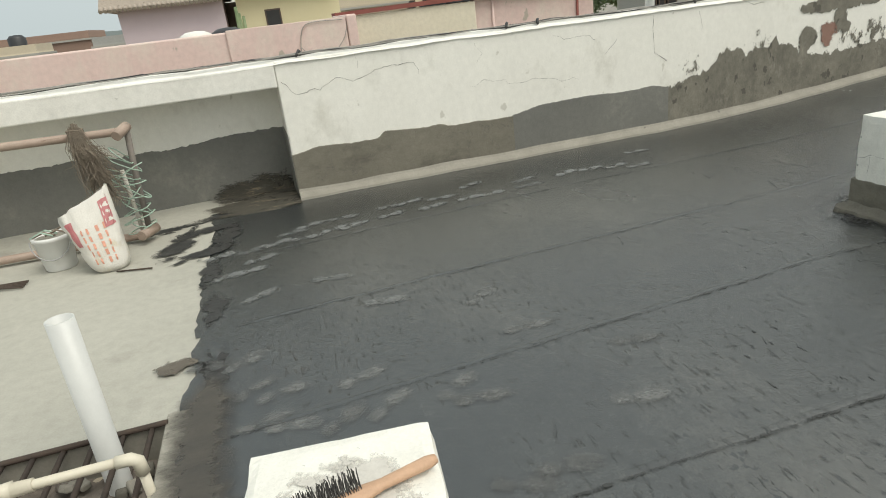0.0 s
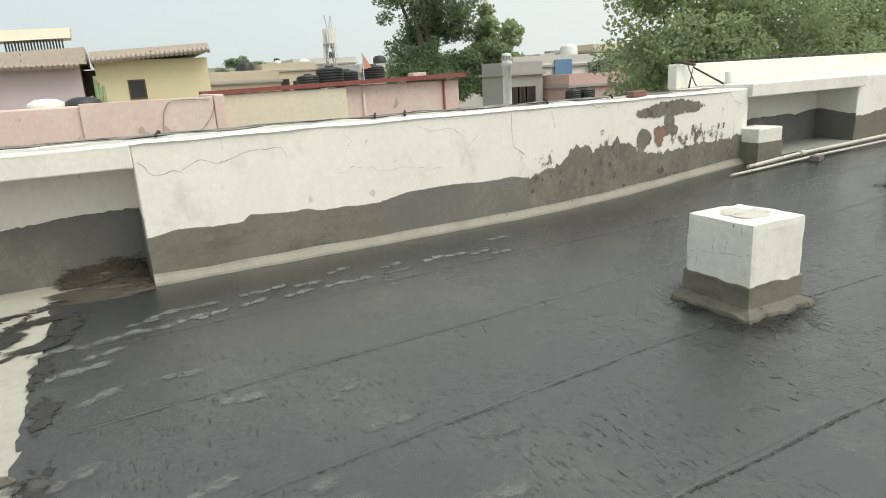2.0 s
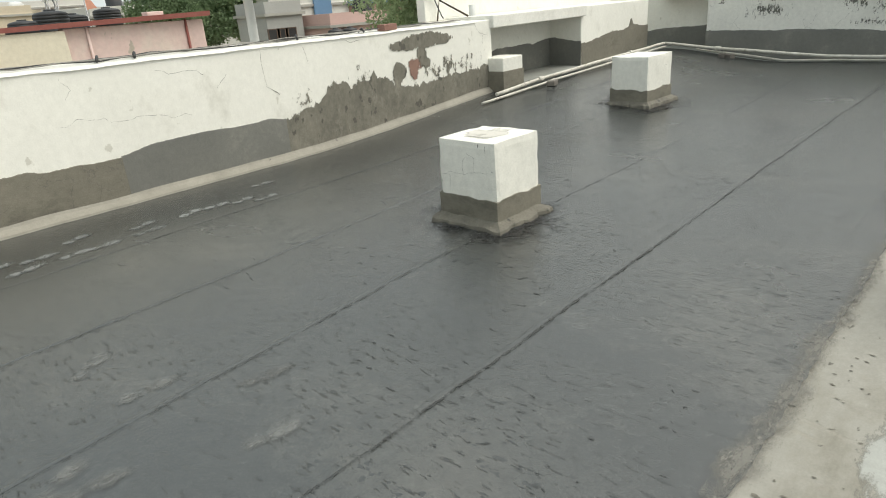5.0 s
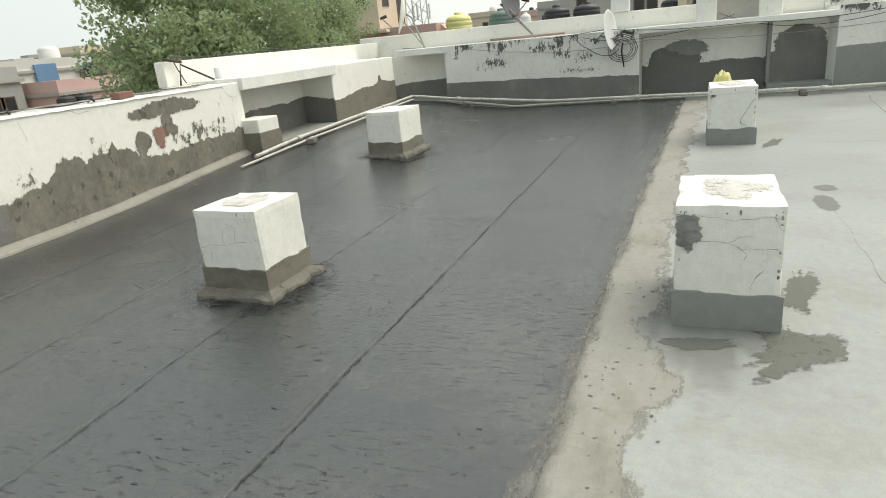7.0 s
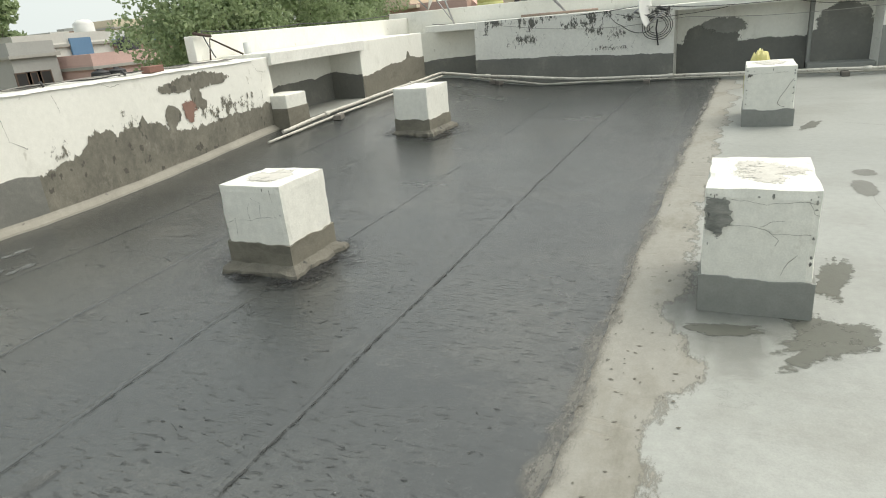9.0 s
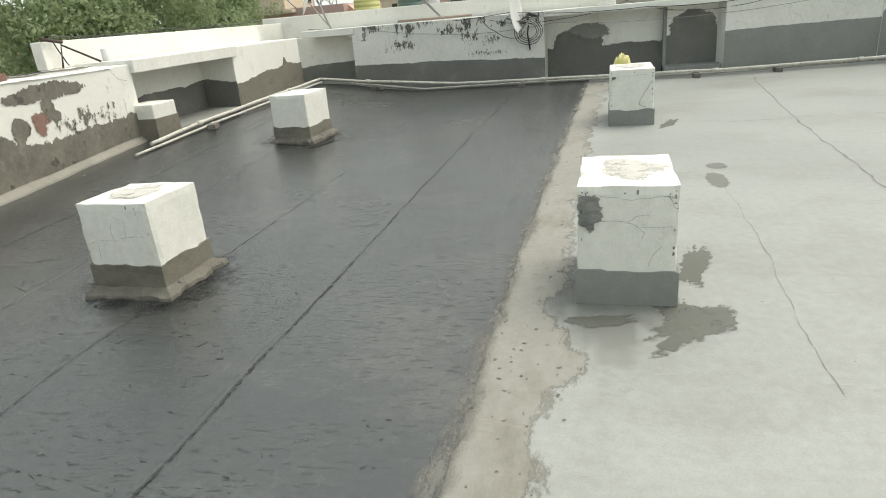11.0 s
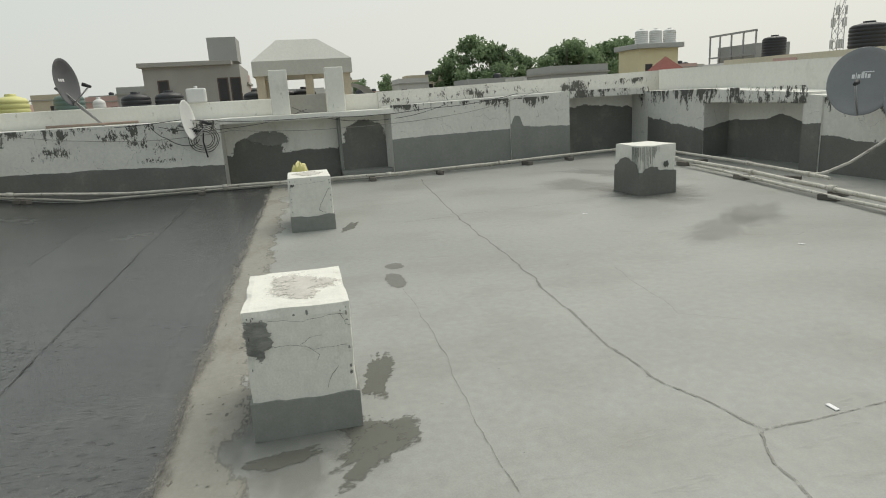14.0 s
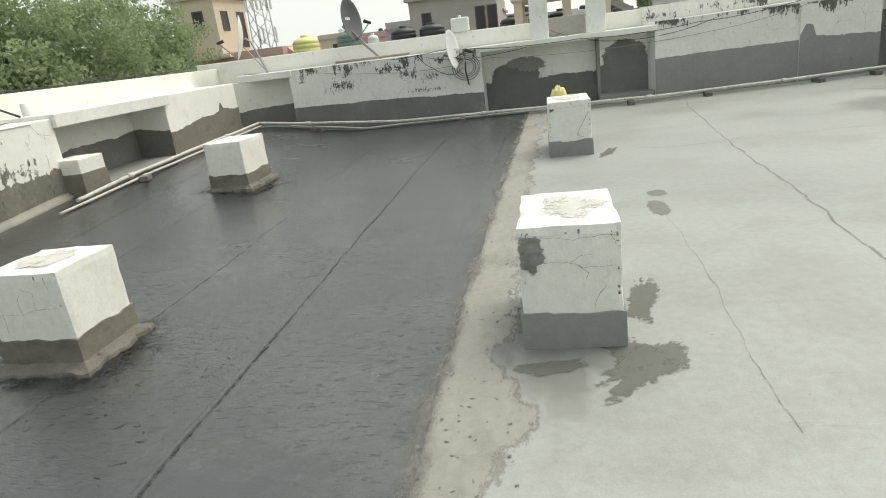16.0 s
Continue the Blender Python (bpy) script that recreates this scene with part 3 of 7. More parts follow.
def sheet(x0, x1, y0, y1, step, lift=0.0, ragged=(0, 0, 0, 0), seed=0.0, relief=0.0):
    """A floor patch that follows the screed; ragged: how far the west, east, south and north edges waver."""
    bm = bmesh.new()
    nx, ny = max(1, round((x1 - x0) / step)), max(1, round((y1 - y0) / step))
    g = []
    for i in range(nx + 1):
        row = []
        for j in range(ny + 1):
            x, y = x0 + (x1 - x0) * i / nx, y0 + (y1 - y0) * j / ny
            w, e, s, n_ = ragged
            wob = lambda t, o: nz(t * 1.1, o + seed) + 0.5 * nz(t * 5.1, o + seed) + 0.35 * nz(t * 17, o + seed)
            if i == 0 and w:
                x += w * wob(y, 1)
            if i == nx and e:
                x += e * wob(y, 2)
            if j == 0 and s:
                y += s * wob(x, 3)
            if j == ny and n_:
                y += n_ * wob(x, 4)
            z = floor_z(x, y) + lift
            if relief:
                z += relief * (nz(x * 3.1, y * 9, seed) + 0.6 * nz(x * 8, y * 17, seed))
            row.append(bm.verts.new((x, y, z)))
        g.append(row)
    for i in range(nx):
        for j in range(ny):
            f = bm.faces.new((g[i][j], g[i + 1][j], g[i + 1][j + 1], g[i][j + 1]))
            f.smooth = True
    return bm


floor = thing("floor", "grey cement-coated flat roof floor", "floor", kind="structure")
sx0, sx1, sy0, sy1 = SHAFT
part("cement_floor", sheet(sx1, 14.6, -10.2, 5.2, 0.1), M["floor"], floor)
part("cement_apron", sheet(-5.2, sx1, sy1, 5.2, 0.12), M["floor_west"], floor, "cream cement floor patch")
part("cement_apron", sheet(-5.2, sx0, -10.2, sy1, 0.3), M["floor_west"], floor)
part("cement_apron", sheet(sx0, sx1, -10.2, sy0, 0.3), M["floor_west"], floor)
part("cement_apron", sheet(sx1, EDGE_W + 0.3, sy1 - 0.02, 4.6, 0.06, 0.0015), M["floor_west"], floor)
# membrane strips laid along the long wall, each lapping over the next
def strip_lift(k):
    return 0.004 + 0.0025 * (4 - k)


LAPS = (((0, EDGE_S), (5, EDGE_S - 0.01), (9, EDGE_S - 0.1), (12.7, EDGE_S - 0.2)),
        ((0, -0.03), (3, 0.0), (8, 0.04), (12.7, 0.0)),
        ((0, 0.74), (2.6, 0.95), (5, 0.96), (9, 1.1), (12.7, 1.2)),
        ((0, 1.69), (3.5, 1.92), (5.8, 2.2), (7.2, 2.33), (12.7, 2.6)),
        ((0, 2.75), (2.5, 2.92), (5, 3.02), (12.7, 3.3)),
        ((0, 3.98), (12.7, 4.0)))


def lap(k, x):
    return float(np.interp(x, [a for a, _ in LAPS[k]], [b for _, b in LAPS[k]]))


for k in range(5):
    bm = bmesh.new()
    nx, ny = 260, 22
    rows = []
    for i in range(nx + 1):
        row = []
        for j in range(ny + 1):
            x = EDGE_W + (12.68 - EDGE_W) * i / nx
            lo, hi = lap(k, x) - (0.03 if k else 0), lap(k + 1, x) + (0.06 if k < 4 else 0.12)
            y = lo + (hi - lo) * j / ny
            if i == 0:
                x += 0.06 * (nz(y * 1.1, k) + 0.5 * nz(y * 5.1, 7) + 0.45 * nz(y * 17, 3) + 0.4 * nz(y * 41, 5))
            if j == 0:
                y += (0.03 if k == 0 else 0.008) * (nz(x * 1.1, 3 + k) + 0.5 * nz(x * 5.1, 3 + k) + 0.35 * nz(x * 17, 3 + k))
            row.append(bm.verts.new((x, y, floor_z(x, y) + strip_lift(k) + 0.0006 * nz(x * 3.1, y * 9, k))))
        rows.append(row)
    for r, q in zip(rows, rows[1:]):
        for j in range(ny):
            bm.faces.new((r[j], q[j], q[j + 1], r[j + 1])).smooth = True
    part("membrane_strip", bm, M["membrane"], floor, "black bitumen waterproofing strip")
# dark lap joints; the shadow line of each lap is drawn in their colour
for k in range(1, 5):
    bm = bmesh.new()

    def seam_y(u):
        return lap(k, u) + 0.014 * nz(u * 1.7, k * 5) + 0.007 * nz(u * 11, k) + 0.004 * nz(u * 31, k)

    for i in range(640):
        u = EDGE_W + 0.2 + i * 0.02
        w = (0.0025 + 0.008 * abs(nz(u * 9, k)) + (0.003 + 0.007 * abs(nz(u * 23, k)) if k == 1 else 0)) * (0.35 + 0.65 * smooth_step(-0.35, 0.25, nz(u * 1.3, k * 3.0) + 0.5 * nz(u * 6, k * 4.0)))
        ya, yb = seam_y(u), seam_y(u + 0.02)
        z = strip_lift(k - 1) + 0.004
        bm.faces.new([bm.verts.new((a, b, floor_z(a, b) + z)) for a, b in ((u, ya - w), (u + 0.0203, yb - w), (u + 0.0203, yb + w), (u, ya + w))])
    part("lap_seam", bm, M["seam"], floor, "dark seam with its painted shadow line between two strips")
    # a thin ridge of squeezed-out bitumen beside the lap
    bm = bmesh.new()
    line = [(EDGE_W + 0.3 + 0.05 * i, 0) for i in range(250)]
    prev = None
    for x, _ in line:
        y = seam_y(x) + 0.022 + 0.006 * nz(x * 5, k)
        h = strip_lift(k - 1) + 0.0025 + 0.004 * max(0, nz(x * 3.7, k) + 0.3)
        cur = [bm.verts.new((x, yy, floor_z(x, yy) + zz)) for yy, zz in ((y - 0.014, strip_lift(k - 1) + 0.0005), (y, h), (y + 0.016, strip_lift(k - 1) + 0.0005))]
        if prev:
            for j in range(2):
                bm.faces.new((prev[j], cur[j], cur[j + 1], prev[j + 1])).smooth = True
        prev = cur
    part("lap_ridge", bm, M["membrane"], floor)
# smeared border along the membrane
def on_floor(lift):
    return lambda x, y: (x, y, floor_z(x, y) + lift)


def border_edge(x):
    return lap(0, x) - 0.27 - 0.05 * nz(x * 0.8, 3) - 0.17 * nz(x * 1.6, 5) - 0.1 * nz(x * 4, 8)


coat("cement_border", on_floor(0.002), 0.6, 12.5, -1.75, -0.96, 0.04,
     lambda x, y: min(0.5 + (y - border_edge(x)) * 4.5, (x - 0.7) * 3 + 0.5), M["border"], floor, "brownish smeared cement border")
coat("cement_border", on_floor(strip_lift(0) + 0.003), -0.3, 12.6, -1.35, -0.8, 0.03,
     lambda x, y: 0.75 - abs(y - lap(0, x) - 0.015 + 0.03 * nz(x * 2.3, 9)) * (9 + 4 * nz(x * 1.2, 2)), M["edge_dust"], floor, "cement dust along the membrane edge")
coat("cement_border", on_floor(strip_lift(1) + 0.006), EDGE_W - 0.12, EDGE_W + 0.4, -0.9, 1.45, 0.03,
     lambda x, y: 1.2 - abs(x - EDGE_W - 0.1 - 0.03 * nz(y * 2, 1)) * 7 - max(0, y - 1.05) * 4, M["brownsmear"], floor, "brown tar smear strip")
for cx, cy, rx, ry in ((-0.47, 1.4, 0.07, 0.06), (-0.42, 1.41, 0.06, 0.035)):
    coat("tar_smear", on_floor(0.014), cx - 0.2, cx + 0.2, cy - 0.2, cy + 0.2, 0.02, lambda x, y: oval(x, y, cx, cy, rx, ry), M["tar_chunk"], floor, "brown tar lump on the cement")
for k, (cx, cy, rx, ry, tn) in enumerate(((3.22, -1.47, 0.055, 0.14, 10), (3.92, -1.97, 0.25, 0.075, -12), (3.24, -1.9, 0.24, 0.1, -38), (8.15, -2.2, 0.25, 0.06, -20),
                                        (3.3, -1.86, 0.14, 0.1, 0))):
    blob("damp_patch", cx, cy, rx, ry, tn, M["stain"], floor, k * 3.7, 0.4, 0.0025, "damp dark patch on the cement", 0.3)
# wide damp zones, and shade painted on the floor beside the stubs
for k, (cx, cy, rx, ry, tn) in enumerate(((9.6, -5.9, 1.0, 0.4, 20), (8.6, -6.35, 0.75, 0.6, 0), (6.6, -6.5, 0.7, 0.3, -35), (10.6, -6.9, 0.9, 0.35, 30), (3.45, -1.55, 0.55, 0.36, 0), (3.65, -1.27, 0.4, 0.1, 0), (5.6, -1.3, 0.6, 0.14, 0), (8.3, -6.3, 0.7, 0.5, 10), (6.3, -5.9, 0.8, 0.25, -50))):
    blob("damp_film", cx, cy, rx, ry, tn, M["damp_shade"], floor, k * 2.9, 0.5, 0.0016, "thin film of damp and painted column shade on the cement", 0.05)
for k, (cx, cy, rx, ry) in enumerate(((5.68, -2.35, 0.24, 0.075), (6.13, -2.41, 0.1, 0.08))):
    blob("damp_patch", cx, cy, rx, ry, 0, M["damp_mid"], floor, k * 1.9, 0.15, 0.0022, "half-dry cement patch", 0.02)
# flat lines for hairline cracks and ridges across the cement; ridge shade is in their colour
for k, pts in enumerate((((12.0, -3.85), (11.3, -3.74), (8.0, -3.5), (6.5, -3.45), (5.7, -3.43), (4.67, -3.34), (3.94, -3.31), (3.41, -3.3), (3.08, -3.39), (2.8, -3.45), (2.58, -3.3), (2.2, -3.28)), ((2.8, -3.45), (2.8, -3.62), (2.83, -4.19), (3.0, -5.0)), ((5.5, -2.37), (4.85, -2.38), (4.15, -2.38), (3.54, -2.35), (3.05, -2.33), (2.7, -2.33)),
                         ((8.25, -3.59), (8.31, -4.9), (8.59, -5.9)), ((8.2, -3.6), (8.1, -2.9), (8.3, -2.5)), ((5.31, -4.1), (4.15, -3.96), (3.89, -4.27)), ((5.95, -5.5), (5.6, -6.1), (5.83, -6.7)))):
    bm = bmesh.new()
    fine = []
    for (ax, ay), (bx, by) in zip(pts, pts[1:]):
        for i in range(16):
            t = i / 16
            x, y = ax + (bx - ax) * t, ay + (by - ay) * t
            fine.append((x + 0.02 * nz(x * 4, y * 4, k), y + 0.03 * nz(x * 3.5, y * 3.5, k + 9) + 0.008 * nz(x * 15, y * 15, k)))
    for (ax, ay), (bx, by) in zip(fine, fine[1:]):
        d = Vector((bx - ax, by - ay)).normalized()
        s = Vector((-d.y, d.x)) * (0.003 + 0.008 * abs(nz(ax * 3, ay * 3, k))) * (0.35 if k in (2, 5, 6) else 1.6 if k == 0 else 0.75)
        bm.faces.new([bm.verts.new((q.x, q.y, floor_z(q.x, q.y) + 0.003)) for q in (Vector((ax, ay)) - s, Vector((bx, by)) - s, Vector((bx, by)) + s, Vector((ax, ay)) + s)])
    part("crack_line", bm, M["crack_shade"], floor, "crack line with painted ridge shade on the cement")
# torn flecks and chips in the bitumen, drawn out across the strips
def flecks(name, n, seed, where, length, width, material, label, lift=0.0016):
    rnd = random.Random(seed)
    bm = bmesh.new()
    made = 0
    while made < n:
        spot = where(rnd)
        if spot is None:
            continue
        made += 1
        x, y, z0 = spot
        a = radians(rnd.gauss(92, 16) if rnd.random() < 0.8 else rnd.uniform(0, 180))
        ln, wd = length[0] + (length[1] - length[0]) * rnd.random() ** 2.2, rnd.uniform(*width)
        c, q = math.cos(a), math.sin(a)
        ring = []
        for i in range(9):
            t = 2 * math.pi * i / 9
            r = rnd.uniform(0.3, 1.35)
            u, v = ln * math.cos(t) * r, wd * math.sin(t) * r
            X, Y = x + c * u - q * v, y + q * u + c * v
            ring.append(bm.verts.new((X, Y, floor_z(X, Y) + z0 + lift)))
        bm.faces.new(ring)
    return tagged(part(name, bm, material, floor, label), kind="stuff")


def membrane_spot(rnd):
    x, y = 1.2 + 11.0 * rnd.random() ** 1.05, rnd.uniform(-0.95, 3.6)
    if nz(x * 0.9, y * 0.9, 4) + 0.6 * nz(x * 3, y * 3, 8) + 0.5 * nz(x * 9, y * 6, 2) < rnd.uniform(-0.1, 0.65) or rnd.random() < 0.5 * (3.4 - x):
        return None
    k = max(j for j in range(5) if j == 0 or y >= lap(j, x))
    over = k + 1 < 5 and y > lap(k + 1, x) - 0.05
    return (x, y, strip_lift(k) + (0.003 if over else 0.001))


def border_spot(rnd):
    x, y = 1.2 + 4.5 * rnd.random() ** 1.6, -1.0 - abs(rnd.gauss(0, 0.16))
    return (x, y, 0.003) if nz(x * 2, y * 2, 3) > -0.1 else None


flecks("bitumen_chips", 7000, 41, membrane_spot, (0.003, 0.034), (0.001, 0.0045), M["chip"], "torn dark flecks in the bitumen")
flecks("bitumen_chips", 60, 42, membrane_spot, (0.05, 0.18), (0.001, 0.003), M["chip"], "long torn creases in the bitumen")
flecks("tar_spatter", 90, 43, border_spot, (0.004, 0.016), (0.003, 0.008), M["skirt"], "tar spatter on the cement border")
# dusty shoe prints on the membrane
rnd = random.Random(5)
ROW = ((-0.25, 2.43), (-0.13, 2.44), (-0.32, 2.84), (-0.11, 2.85), (-0.06, 2.63), (0.06, 2.9), (0.25, 2.9), (0.18, 3.08), (0.31, 3.17), (0.46, 2.97), (0.6, 2.97), (0.55, 3.2), (0.89, 3.04), (0.93, 3.25), (1.09, 3.27),
       (1.21, 3.05), (1.33, 3.22), (1.52, 3.08), (1.7, 3.08), (1.63, 3.41), (2.05, 3.28), (2.02, 3.1), (2.41, 3.24), (2.63, 3.23), (2.83, 3.18), (2.98, 3.07), (3.21, 3.48))
LOOSE = ((-0.07, 2.02), (0.33, 2.06), (0.55, 1.59), (1.01, 1.4), (-0.15, 1.3), (-0.31, 1.33), (-0.11, 1.04), (0.0, 0.96), (-0.08, 0.78), (0.03, 0.71), (0.21, 0.66), (0.32, 0.92), (0.39, 0.67), (0.66, 0.68), (0.72, 0.57),
         (1.09, 1.0), (1.44, 0.69), (1.24, 0.33), (0.69, 0.08), (0.85, 0.1))
for k, (x, y) in enumerate(ROW + LOOSE):
    turn = 12 + rnd.uniform(-12, 14) if k < len(ROW) else rnd.uniform(-25, 40)
    c, s = math.cos(radians(turn)), math.sin(radians(turn))
    lift = strip_lift(max(j for j in range(5) if y >= lap(j, x) + 0.1 or j == 0)) + 0.0034
    bm = bmesh.new()
    for ox, rx, ry in ((0.05, 0.075, 0.046), (-0.065, 0.048, 0.04)):
        def place(a, b, ox=ox, rx=rx, ry=ry):
            px, py = ox + rx * a, ry * b
            X, Y = x + c * px - s * py, y + s * px + c * py
            return (X, Y, floor_z(X, Y) + lift)

        ragged(bm, place, k + ox, 0.2, 16)
    part("shoe_print", bm, M["print" if k < len(ROW) + 3 else "print_faint"], floor, "pale dusty shoe print")

# ---- walls ----
N_TURN = 1.7
wall_n = thing("wall_north", "white limewashed parapet wall with cement plaster base", "wall", pose(0, 3.97, 0, 0, 0, N_TURN), kind="structure")
bm = bmesh.new()
box(bm, 0.3, 7.44, 0, 0.52, -0.1, 1.13, 0.012)
part("wall_body", bm, M["paint"], wall_n)
bm = bmesh.new()
box(bm, -5.3, 0.3, 0.42, 0.54, -0.1, 0.93)
part("recess_back", bm, M["paint"], wall_n)
bm = bmesh.new()
box(bm, -5.3, 0.298, -0.012, 0.52, 0.93, 1.11, 0.012)
part("shelf_slab", bm, M["coping"], wall_n)
bm = bmesh.new()
box(bm, 7.0, 7.44, 0.522, 0.9, -0.1, 1.148, 0.01)
part("wall_body", bm, M["paint"], wall_n)
bm = bmesh.new()
box(bm, 9.88, 12.42, 0, 0.9, -0.1, 1.17, 0.012)
part("wall_body", bm, M["paint"], wall_n)
bm = bmesh.new()
box(bm, 7.44, 9.88, 0.6, 0.9, -0.1, 1.02)
part("recess_back", bm, M["paint"], wall_n)
bm = bmesh.new()
box(bm, 7.42, 9.95, -0.06, 0.76, 1.02, 1.18, 0.01)
part("shelf_slab", bm, M["coping"], wall_n)
bm = bmesh.new()
box(bm, 7.0, 13.6, 0.78, 0.93, 1.15, 1.47, 0.012)
part("upper_parapet", bm, M["paint"], wall_n)
# uneven lime coping over the long stretch
bm = bmesh.new()
prev = None
for k in range(170):
    u = -5.2 + k * 12.3 / 169
    h = 1.115 + 0.016 * smooth_step(0.2, 0.5, u) + 0.012 * nz(u * 2) + 0.006 * nz(u * 9)
    f = -0.014 + 0.008 * nz(u * 3, 4)
    cur = [bm.verts.new(c) for c in ((u, f, h - 0.02), (u, f + 0.03, h), (u, 0.27, h + 0.02), (u, 0.5, h + 0.012), (u, 0.54, h - 0.03))]
    if prev:
        for j in range(4):
            bm.faces.new((prev[j], cur[j], cur[j + 1], prev[j + 1]))
    prev = cur
part("coping", bm, M["coping"], wall_n, "rough whitewashed coping")


def nw(u, v):
    q = pose(0, 3.97, 0, 0, 0, N_TURN) @ Vector((u, v, 0))
    return (q.x, q.y)


free = thing("plaster_coats", "grey cement plaster coats on the parapet bases", "plaster", kind="structure")
band("plaster_coat", nw(0.3, 0), nw(2.3, 0), ((0, 0.38), (0.25, 0.41), (0.72, 0.4), (0.82, 0.45), (1.15, 0.42), (1.3, 0.43), (1.42, 0.4), (2.0, 0.39)), M["plaster_old"], free, 0.008, seed=1, rough=0.011)
band("plaster_coat", nw(2.3, 0), nw(3.95, 0), ((0, 0.4), (0.3, 0.45), (0.75, 0.455), (1.3, 0.44), (1.45, 0.45), (1.65, 0.42)), M["plaster"], free, 0.009, seed=2, rough=0.009)
PEEL = ((3.7, 0.44), (4.0, 0.41), (4.19, 0.47), (4.4, 0.5), (4.5, 0.58), (4.53, 0.65), (4.64, 0.68), (4.82, 0.65), (4.85, 0.57), (4.9, 0.63), (5.02, 0.64), (5.14, 0.62), (5.21, 0.76), (5.25, 0.65), (5.34, 0.65), (5.48, 0.57), (5.56, 0.51), (5.83, 0.47), (6.1, 0.49), (6.54, 0.53), (6.88, 0.52), (7.14, 0.54), (7.25, 0.57), (7.44, 0.55))


def peeled(u, z):
    """Where the lime coat has come away from the long wall."""
    f = 0.5 + (float(np.interp(u, [a for a, _ in PEEL], [b for _, b in PEEL])) - z) * 8
    for cu, cz, ru, rz in ((5.8, 0.955, 0.3, 0.06), (6.1, 0.985, 0.4, 0.085), (6.4, 0.97, 0.2, 0.06), (6.02, 0.8, 0.09, 0.12), (6.1, 0.72, 0.07, 0.06), (5.62, 0.67, 0.11, 0.1), (5.58, 0.57, 0.06, 0.08)):
        f = max(f, 0.5 + (oval(u, z, cu, cz, ru, rz) - 0.5) * 2)
    for cu, cz, ru, rz in ((6.53, 0.64, 0.2, 0.15), (6.2, 0.62, 0.2, 0.11), (6.85, 0.62, 0.22, 0.1), (4.24, 0.54, 0.14, 0.1), (5.0, 0.71, 0.14, 0.09), (7.0, 0.68, 0.1, 0.1)):
        f = max(f, 0.4 * (oval(u, z, cu, cz, ru, rz) + 0.35))
    return f


def on_north(lift):
    return lambda u, z: (*nw(u, -lift), z)


coat("plaster_coat", on_north(0.006), 3.95, 7.44, 0.0, 1.15, 0.02, peeled, M["plaster_rough"], free, "bare plaster where the lime has peeled")
coat("peeled_scar", on_north(0.0075), 5.6, 6.15, 0.45, 0.95, 0.02, lambda u, z: max(oval(u, z, 5.88, 0.715, 0.1, 0.07), oval(u, z, 5.86, 0.64, 0.07, 0.09)), M["brick_scar"], free, "bare red brick showing")
for k, (pts, w) in enumerate(((((0.32, 0.96), (0.39, 0.89), (0.5, 0.86), (0.62, 0.86), (0.68, 0.91), (0.78, 0.93), (0.92, 0.9), (1.05, 0.94), (1.18, 0.98), (1.42, 0.98), (1.47, 0.88)), 0.0025),
                              (((1.91, 0.71), (2.09, 0.73), (2.24, 0.73), (2.3, 0.68), (2.59, 0.67), (2.98, 0.62)), 0.0015), (((3.78, 1.1), (3.78, 0.97), (3.8, 0.75), (3.93, 0.67)), 0.003), 
                              (((3.27, 0.82), (3.39, 0.93)), 0.0015), (((2.75, 1.03), (2.9, 0.99), (3.1, 1.0), (3.16, 0.95)), 0.002), (((4.3, 1.08), (4.32, 0.9)), 0.003), (((4.77, 1.12), (4.91, 1.07), (5.03, 1.07)), 0.003),
                              (((7.08, 1.1), (7.17, 0.98), (7.33, 0.95)), 0.003), (((7.24, 0.94), (7.23, 0.83)), 0.002), (((7.17, 0.77), (7.2, 0.55)), 0.003), (((0.95, 1.1), (0.96, 1.0)), 0.002), (((2.0, 1.08), (2.04, 0.95), (2.0, 0.9)), 0.0015))):
    ribbon("wall_crack", on_north(0.0025), pts, w, M["hairline"], free, "hairline crack in the lime coat", k * 3.1)
# a groove of broken plaster above the fillet
ribbon("wall_crack", on_north(0.0115), ((0.5, 0.13), (1.2, 0.12), (1.75, 0.135), (2.25, 0.13)), 0.004, M["mould"], free, "dark groove above the fillet", 2.0)
band("plaster_coat", nw(-5.2, 0.42), nw(0.3, 0.42), ((0, 0.5), (3.4, 0.55), (4.4, 0.53), (5.5, 0.57)), M["plaster"], free, seed=4)
band("plaster_coat", nw(0.3, 0.42), nw(0.3, 0), ((0, 0.57), (0.42, 0.55)), M["plaster"], free, seed=5, rough=0.01)
band("plaster_coat", nw(7.44, 0.6), nw(9.88, 0.6), ((0, 0.55), (1, 0.66), (2.4, 0.68)), M["plaster"], free, seed=6)
band("plaster_coat", nw(9.88, 0.6), nw(9.88, 0), ((0, 0.7), (0.6, 0.64)), M["plaster"], free, seed=7)
band("plaster_coat", nw(9.88, 0), nw(12.42, 0), ((0, 0.6), (1.2, 0.7), (1.72, 0.74), (1.82, 0.87), (1.93, 0.75), (2.5, 0.72)), M["plaster_old"], free, seed=8)
# cement fillet along the foot of the long wall
bm = bmesh.new()
prev = None
